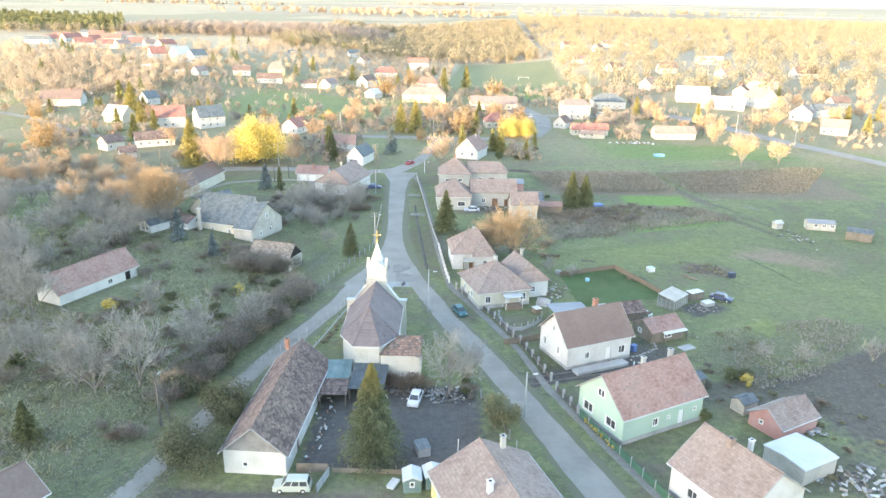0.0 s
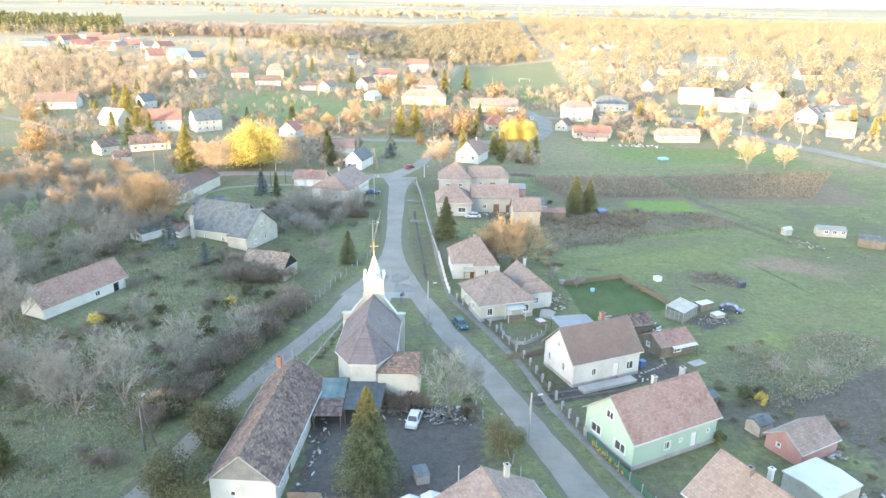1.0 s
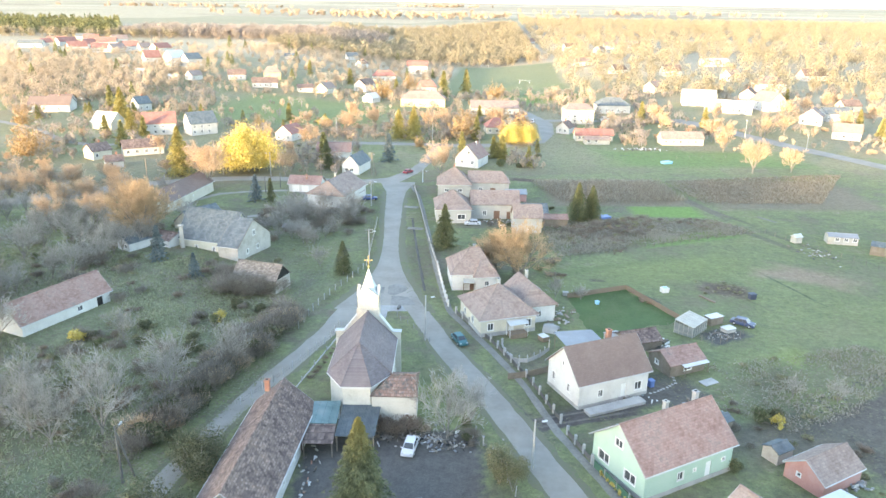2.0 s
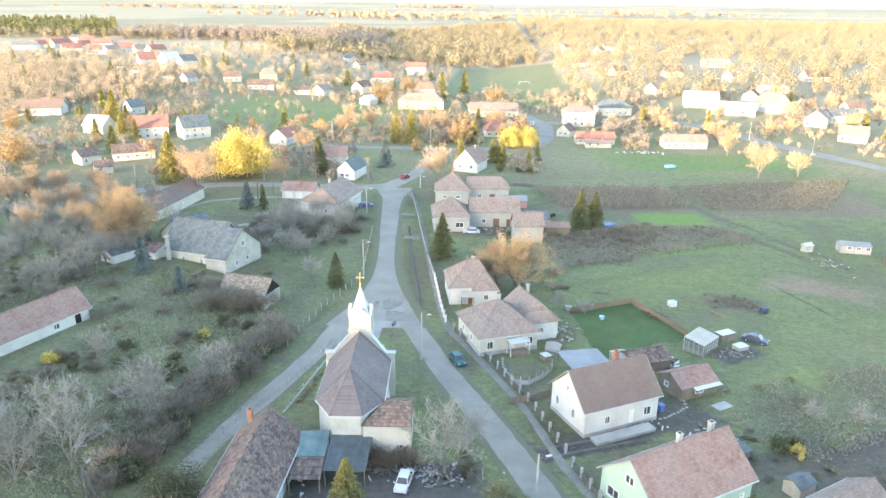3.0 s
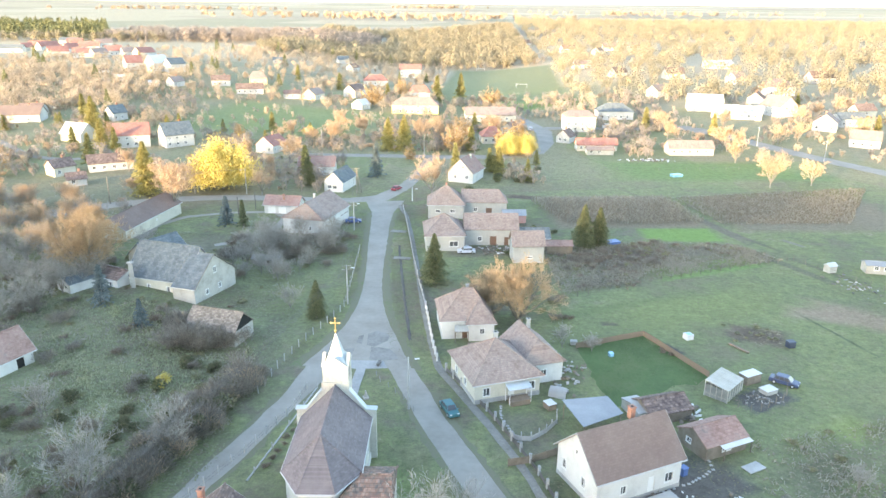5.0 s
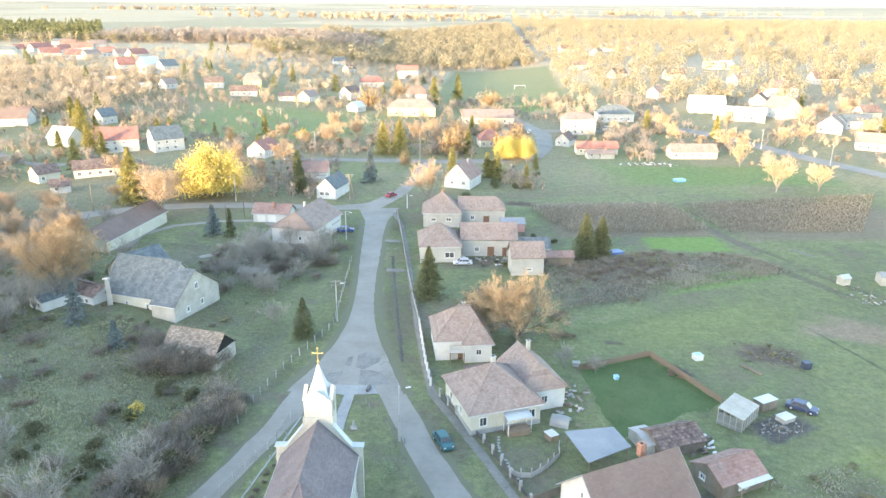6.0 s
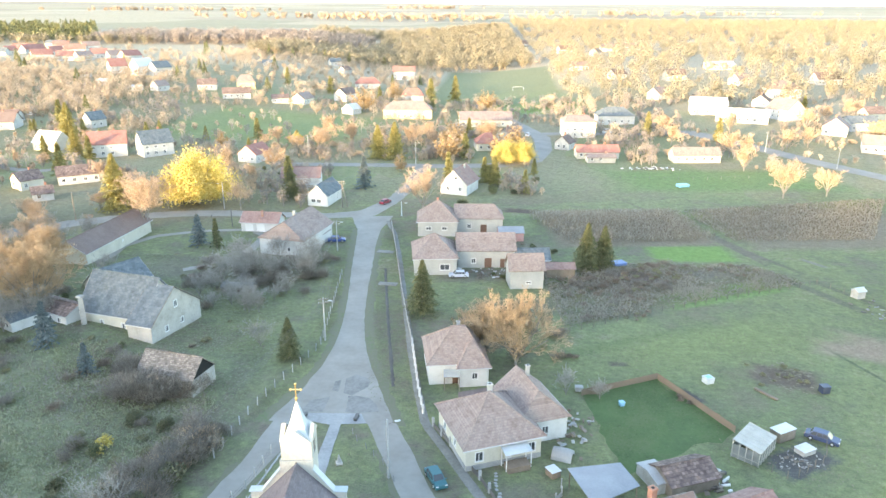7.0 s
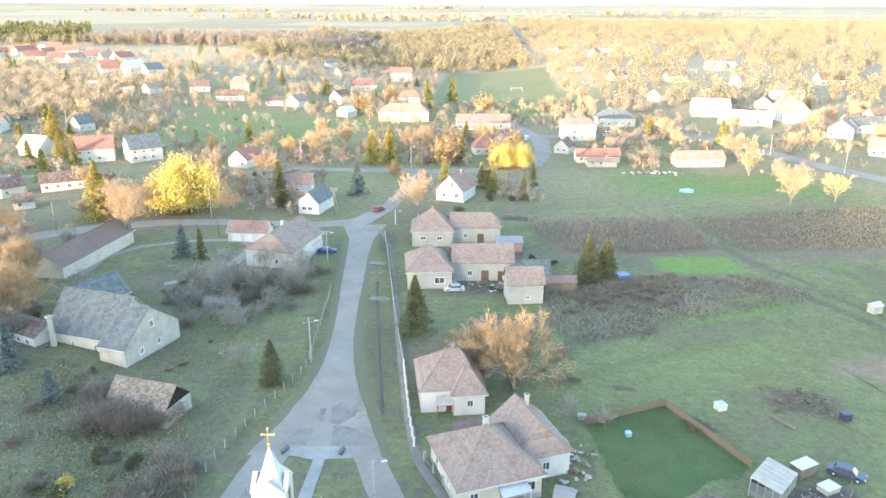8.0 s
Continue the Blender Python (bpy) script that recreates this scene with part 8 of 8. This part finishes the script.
heap("yard_scrap", "clutter beside the terrace", 24.6, 101.6, 3, 1.4, 26, 8, 0.35, ("tin_white", "tin_blue", "wood"))
heap("yard_scrap", "clutter in the yard behind the green house", 33.0, 99.5, 3, 3, 30, 9, 0.4, ("wood", "tin_white", "tin_blue"))
heap("yard_scrap", "boards and pots beside the porch", 7.5, 192.5, 8, 1.6, 30, 10, 0.5, ("wood", "tin_white", "grey_wall"))
heap("garden_wreck", "low rubble by the park fence", -47, 186, 5, 1.0, 20, 11, 0.4, ("wood", "grey_wall"))

ribbon("park_path", [(-79, 193), (-80, 205), (-76, 213), (-66, 218), (-55, 219.5), (-50.5, 216), (-50.5, 206), (-54, 195), (-60, 189)], [(-81.5, 193), (-82, 207), (-77, 215), (-66, 220), (-54, 221.6), (-48.0, 217), (-48.2, 205), (-52, 193.4), (-59, 187)], M["asphalt"], 0.03, "curved pale park path", "path")


# ---- maize and rough grass ----
def inside(poly, x, y):
    poly = np.array(poly, float)
    c = np.zeros(len(x), bool)
    for i in range(len(poly)):
        (x0, y0), (x1, y1) = poly[i - 1], poly[i]
        c ^= ((y0 > y) != (y1 > y)) & (x < (x1 - x0) * (y - y0) / (y1 - y0 + 1e-9) + x0)
    return c


def maize(name, label, poly, row, gap, h, seed):
    rng = np.random.default_rng(seed)
    p = np.array(poly, float)
    gx, gy = np.meshgrid(np.arange(p[:, 0].min(), p[:, 0].max(), row), np.arange(p[:, 1].min(), p[:, 1].max(), gap))
    x, y = gx.ravel() + rng.normal(0, 0.08, gx.size), gy.ravel() + rng.normal(0, 0.12, gx.size)
    k = inside(poly, x, y) & (rng.uniform(size=len(x)) > 0.2)
    x, y = x[k], y[k]
    hh = h * rng.uniform(0.6, 1.1, len(x))
    z = terrain(x, y)
    cs, ds = [], []
    for f in (0.3, 0.55, 0.8, 0.95):
        cs.append(np.stack([x + rng.normal(0, 0.1, len(x)), y + rng.normal(0, 0.1, len(x)), z + hh * f], -1))
        ds.append(np.stack([rng.normal(0, 0.5, len(x)), rng.normal(0, 0.5, len(x)), np.full(len(x), 0.9)], -1))
    V, Fq = leaf_quads(np.concatenate(cs), 0.16, rng, 4.5, 0.0, np.concatenate(ds))
    ob = put(new(name, fast_mesh(name, V, Fq)), None, M["corn"])
    return tagged(ob, label, "maize", kind="stuff")


maize("standing_maize", "standing dry maize in rows", [(18.8, 238), (27, 213.5), (36.5, 213.6), (65, 217.5), (61.5, 242)], 0.8, 0.42, 2.0, 1)
maize("low_maize", "broken low dry maize stalks", [(64, 245), (69, 217), (105, 220), (131, 262), (98, 254)], 0.9, 0.5, 0.55, 2)


def tufts(name, label, n, x0, x1, y0, y1, size, material, seed, avoid=(), only=None):
    rng = np.random.default_rng(seed)
    x, y = rng.uniform(x0, x1, n), rng.uniform(y0, y1, n)
    keep = np.ones(n, bool)
    if only:
        keep &= inside(only, x, y)
    for poly in avoid:
        keep &= ~inside(poly, x, y)
    lump = np.sin(x * 0.31 + 2 * np.sin(y * 0.13)) * np.cos(y * 0.27 + 1.5 * np.sin(x * 0.11))
    keep &= rng.uniform(-1.0, 1.0, n) < lump + 0.1
    x, y = x[keep], y[keep]
    m = len(x)
    C = np.stack([x, y, terrain(x, y) + 0.05], -1)
    az = rng.uniform(0, math.tau, m)
    k = size * rng.uniform(0.5, 1.3, m)
    A = np.stack([np.cos(az) * k, np.sin(az) * k, rng.uniform(0.0, 0.14, m) * k], -1)
    B = np.stack([-np.sin(az) * k * 0.6, np.cos(az) * k * 0.6, rng.uniform(-0.04, 0.16, m) * k], -1)
    V = np.stack([C - A * 0.5 - B * 0.4, C + A * 0.4 - B * 0.5, C + A * 0.6 + B * 0.3, C - A * 0.3 + B * 0.6], 1).reshape(-1, 3)
    Fq = np.arange(4 * m).reshape(m, 4)
    ob = put(new(name, fast_mesh(name, V, Fq)), None, material)
    return tagged(ob, label, "grass", kind="stuff")


M["tuft"] = mat("rough grass tufts", [(0.148, 0.138, 0.085), (0.172, 0.18, 0.092), (0.225, 0.20, 0.135)], 0.3, island=0.6, bump=0, thin=0.15, coords="World")
M["tuft_lawn"] = mat("long lawn grass", [(0.072, 0.105, 0.045), (0.095, 0.145, 0.055), (0.125, 0.155, 0.075)], 0.5, island=0.6, bump=0, thin=0.15, coords="World")
M["tuft_scrub"] = mat("tall rank grass", [(0.165, 0.17, 0.102), (0.205, 0.225, 0.12), (0.255, 0.25, 0.165)], 0.3, island=0.6, bump=0, thin=0.15, coords="World")
M["tuft_dry"] = mat("dry weed tufts", [(0.17, 0.142, 0.10), (0.225, 0.19, 0.132), (0.27, 0.235, 0.17)], 0.3, island=0.6, bump=0, thin=0.15, coords="World")
no_go = ([(24.5, 45), (14.4, 67.7), (6, 90), (-3.8, 111.7), (-11.4, 131), (-14, 150), (-18, 180), (-20, 232), (-30, 234), (-25, 207), (-20.2, 160), (-27, 131), (-27.2, 115), (-34.5, 92), (-44, 50)], [(24, 45), (14, 67.7), (5.5, 90), (-4.2, 111.7), (-12, 131), (-1, 134), (14, 93), (33, 52)], [(-20, 65), (4, 65), (4, 93), (-20, 93)])
for poly in ([(-31, 122), (-27, 131), (-24.2, 139), (-22.2, 148), (-21.9, 165), (-24.8, 192), (-28, 222), (-33, 222), (-27, 190), (-25, 165), (-24.5, 150), (-30, 128)],
             [(-5, 130.7), (-9.8, 143), (-13.6, 158), (-16.2, 180), (-18.4, 207), (-19.2, 222), (-17, 222), (-14, 200), (-11.5, 181), (-9.4, 166), (-5.7, 140.5), (-4, 131)],
             [(29.8, 47), (20.2, 68), (11.2, 90), (6.5, 101.5), (1.1, 113), (-2.5, 121), (1.5, 117), (7, 105), (11, 92), (16, 80), (21.5, 68), (30, 50)],
             [(23, 45), (13, 67.5), (4.6, 89.7), (0.5, 99.4), (-5, 111.4), (-9, 122), (-13, 126), (-12, 112), (-4, 96), (2, 90), (11, 67), (20, 45)]):
    tufts("verge_grass", "short worn grass of the road verge", 12000, min(p[0] for p in poly), max(p[0] for p in poly), min(p[1] for p in poly), max(p[1] for p in poly), 0.24, M["tuft"], 30 + len(poly), only=poly)
tufts("lawn_grass", "long dark grass of the garden lawn", 16000, 19, 39, 120, 146, 0.22, M["tuft_lawn"], 8, only=[(19.6, 139.5), (31.8, 145.0), (38.2, 130.7), (22, 121.4)])
tufts("rough_grass", "rough tufts of meadow grass", 90000, -28, 110, 70, 235, 0.24, M["tuft"], 1, (*no_go, [(46, 101), (75, 119), (130, 154), (130, 132), (62, 93), (53, 87)], [(9.5, 95.5), (17, 96.5), (31, 103), (29, 108), (16, 102.5), (9.5, 99)], [(44, 213), (68, 214), (64, 200), (43, 199)], [(46.5, 150), (52, 150.5), (57.5, 144), (53, 143), (47, 145.5)], [(60, 160), (70, 157), (74, 152), (62, 154)], [(40, 122.5), (43, 120.5), (50, 125.5), (48, 128.5)], [(19.4, 139.7), (31.9, 145.3), (38.5, 130.6), (22, 121)]))
tufts("scrub_grass", "rough grass of the overgrown plot", 110000, -105, -30, 62, 200, 0.30, M["tuft_scrub"], 2)
tufts("dry_weeds", "dry brown weeds on the fallow plot", 24000, 18, 76, 160, 200, 0.36, M["tuft_dry"], 3, only=[(20, 163), (52, 179), (74, 188), (66, 199), (34, 199), (18, 192)])
tufts("scrub_weeds", "dry brown weeds of the overgrown plot", 26000, -105, -32, 62, 160, 0.36, M["tuft_dry"], 4)
tufts("weed_patch", "brown dead weeds on the old dung heap", 1500, 46, 60, 139, 154, 0.42, M["tuft_dry"], 41, only=[(48, 148.5), (53.5, 152), (57, 148), (54.5, 141.5), (50.5, 142.5)])
tufts("yard_weeds", "dry brown weeds behind the yards", 5200, 34, 68, 88, 122, 0.36, M["tuft_dry"], 42, only=[(36, 101), (38, 113), (46, 113), (60, 119), (66, 117), (52, 105), (44, 96)])


def rank_weeds(name, label, n, poly, h, material, seed, thick=0.0, avoid=()):
    """Tall standing weeds in drifts: a few leaning blades on every stem."""
    rng = np.random.default_rng(seed)
    p = np.array(poly, float)
    x, y = rng.uniform(p[:, 0].min(), p[:, 0].max(), n), rng.uniform(p[:, 1].min(), p[:, 1].max(), n)
    drift = np.sin(x * 0.23 + 2.2 * np.sin(y * 0.09 + seed)) * np.cos(y * 0.19 + 1.7 * np.sin(x * 0.13)) + 0.5 * np.sin(x * 0.9 + seed) * np.sin(y * 0.8)
    keep = inside(poly, x, y) & (rng.uniform(-1.2, 1.2, n) < drift + thick)
    for px, py, r in avoid:
        keep &= (x - px) ** 2 + (y - py) ** 2 > r * r
    x, y, drift = x[keep], y[keep], drift[keep]
    m = len(x)
    hh = h * rng.uniform(0.4, 1.15, m) * (0.75 + 0.25 * drift)
    z = terrain(x, y)
    cs, ds = [], []
    for f in (0.25, 0.5, 0.75):
        cs.append(np.stack([x + rng.normal(0, 0.16, m), y + rng.normal(0, 0.16, m), z + hh * f], -1))
        ds.append(np.stack([rng.normal(0, 0.6, m), rng.normal(0, 0.6, m), np.full(m, 0.8)], -1))
    V, Fq = leaf_quads(np.concatenate(cs), 0.10, rng, 5.0, 0.0, np.concatenate(ds))
    return tagged(put(new(name, fast_mesh(name, V, Fq)), None, material), label, "weeds", kind="stuff")


plot_edge = [(-104, 64), (-44, 62), (-40, 84), (-33, 118), (-33, 134), (-48, 146), (-68, 150), (-104, 152)]
built_on = ((-69.6, 117.2, 9.5), (-65, 112, 7), (-74, 124, 7), (-41, 139.5, 6.5), (-48, 56, 9), (-64.9, 146.4, 3), (-73.5, 153.5, 5))
M["rank_green"] = mat("tall olive weeds", [(0.27, 0.285, 0.17), (0.33, 0.335, 0.205), (0.39, 0.37, 0.25)], 0.2, island=0.5, bump=0, thin=0.3, coords="World")
M["rank_dry"] = mat("tall dead weeds", [(0.27, 0.235, 0.19), (0.33, 0.29, 0.24), (0.39, 0.35, 0.285)], 0.2, island=0.5, bump=0, thin=0.3, coords="World")
rank_weeds("rank_weeds", "tall olive green weeds of the overgrown plot", 44000, plot_edge, 0.6, M["rank_green"], 51, -0.1, built_on)
rank_weeds("dead_weeds", "tall grey-brown dead stalks of the overgrown plot", 26000, plot_edge, 1.0, M["rank_dry"], 53, -0.4, built_on)
rank_weeds("dead_weeds", "dead stalks behind the village yards", 9000, [(36, 100), (38, 113), (50, 116), (66, 122), (72, 119), (56, 100), (44, 94)], 0.8, M["rank_dry"], 55, -0.3)
rank_weeds("dead_weeds", "dead stalks on the fallow plot", 26000, [(20, 164), (52, 179), (74, 188), (66, 199), (34, 199), (18, 192)], 0.8, M["rank_dry"], 56, -0.4)
M["clod"] = mat("dark soil clods and weeds", [(0.095, 0.084, 0.073), (0.14, 0.125, 0.105), (0.175, 0.168, 0.118)], 0.6, island=0.6, bump=0, coords="World")
tufts("plough_clods", "clods and weeds on the ploughed strip", 34000, 38, 120, 60, 140, 0.42, M["clod"], 5, only=[(46, 101), (75, 119), (120, 147), (120, 127), (62, 93), (53, 87)])

stone_mesh = bar("stone", M["concrete"], 0.42, 0.34, 0.10, 0.03)
for label, line in (("pale stepping stones along the front lawn", [(6.0, 120.5), (5.9, 117.9), (6.7, 115.3), (7.6, 112.9), (8.4, 111.1)]), ("pale stepping stones from the terrace to the hut", [(31.9, 109.5), (31.8, 107.1), (30.2, 105.6), (28.0, 104.0), (26.6, 103.6)])):
    path = thing("stepping_stones", Matrix(), label, "garden path")
    for (x0, y0), (x1, y1) in zip(line, line[1:]):
        steps = max(2, int(math.dist((x0, y0), (x1, y1)) / 0.62))
        for q in range(steps):
            f = q / steps
            st = new("stone", stone_mesh)
            st.parent = path
            st.matrix_world = pose(x0 + (x1 - x0) * f + pr.normal(0, 0.06), y0 + (y1 - y0) * f + pr.normal(0, 0.06), tz(x0, y0), 0, 0, pr.uniform(0, 180))
for x, y, a in ((-5.6, 68.4, 8), (-3.2, 69.2, 14)):
    house("garden_cabin", "small teal boarded cabin with a white sheet roof", x, y, a + 90, 2.5, 2.3, 1.7, 2.2, M["teal_tin"], M["tin_white"], ov=0.12, holes=W_("0", 0.7, z=0.7, w=0.6, h=0.8), category="cabin", gutter=False, caps=False)
house("street_porch", "low porch with a dark red tile roof on posts", -34.2, 212.6, 77, 5.0, 3.4, 2.4, 3.2, M["wood"], M["tile_brown"], ov=0.2, category="porch", gutter=False, caps=False)
house("thicket_shed", "old dark board shed in the thicket", -43.5, 176.5, -4, 6.5, 3.0, 1.6, 2.3, M["wood"], M["wood_grey"], ov=0.15, z=0.4, category="shed", gutter=False, caps=False)

lawn_post = bar("post", M["wood_grey"], 0.10, 0.10, 0.95, 0.02)
row_posts = thing("lawn_posts", Matrix(), "old grey wooden posts across the church lawn", "post row")
for k in range(7):
    st = new("post", lawn_post)
    st.parent = row_posts
    st.matrix_world = pose(-13.0 + 1.15 * k + pr.normal(0, 0.15), 128.2 - 1.65 * k, tz(-10, 122), pr.normal(0, 4), pr.normal(0, 4), pr.uniform(0, 90))
kerb_row = thing("lawn_kerb", Matrix(), "low worn concrete kerb with posts between lawn and side road", "kerb")
kerb_stone = bar("kerb_stone", M["concrete"], 1.7, 0.22, 0.16, 0.03)
kerb_post = bar("post", M["concrete"], 0.13, 0.13, 0.9, 0.02)
for k in range(13):
    f = k / 12
    x, y = -24.9 + 3.4 * f, 102.6 + 20.6 * f
    st = new("kerb_stone", kerb_stone)
    st.parent = kerb_row
    st.matrix_world = pose(x, y, tz(x, y) - 0.03, 0, pr.normal(0, 1.5), 80.6 + pr.normal(0, 2))
    if k % 3 == 0:
        st = new("post", kerb_post)
        st.parent = kerb_row
        st.matrix_world = pose(x + 0.25, y + 0.8, tz(x, y), pr.normal(0, 3), pr.normal(0, 3), 80)
bm = bmesh.new()
box(bm, -0.4, 0.4, -0.4, 0.4, -0.1, 0.25)
tube(bm, (0, 0, 0.2), (0, 0, 0.9), 0.27, 0.17, 8)
tube(bm, (0, 0, 0.9), (0, 0, 1.25), 0.13, 0.09, 8)
memorial = part("stone_memorial", bm, M["concrete"])
memorial.matrix_world = pose(-13.6, 121.6, tz(-13.6, 121.6), 0, 0, 20)
tagged(memorial, "small weathered white stone memorial on the church lawn", "memorial")
for k in range(9):
    plant("bramble", -23.4 + 2.1 * k / 8 + pr.normal(0, 0.2), 104.5 + 13 * k / 8, pr.uniform(0.25, 0.42))

# plants prepared but set down nowhere
for variants in KIND.values():
    for ob in variants:
        if not ob.get("used"):
            for child in list(ob.children_recursive):
                bpy.data.objects.remove(child)
            bpy.data.objects.remove(ob)
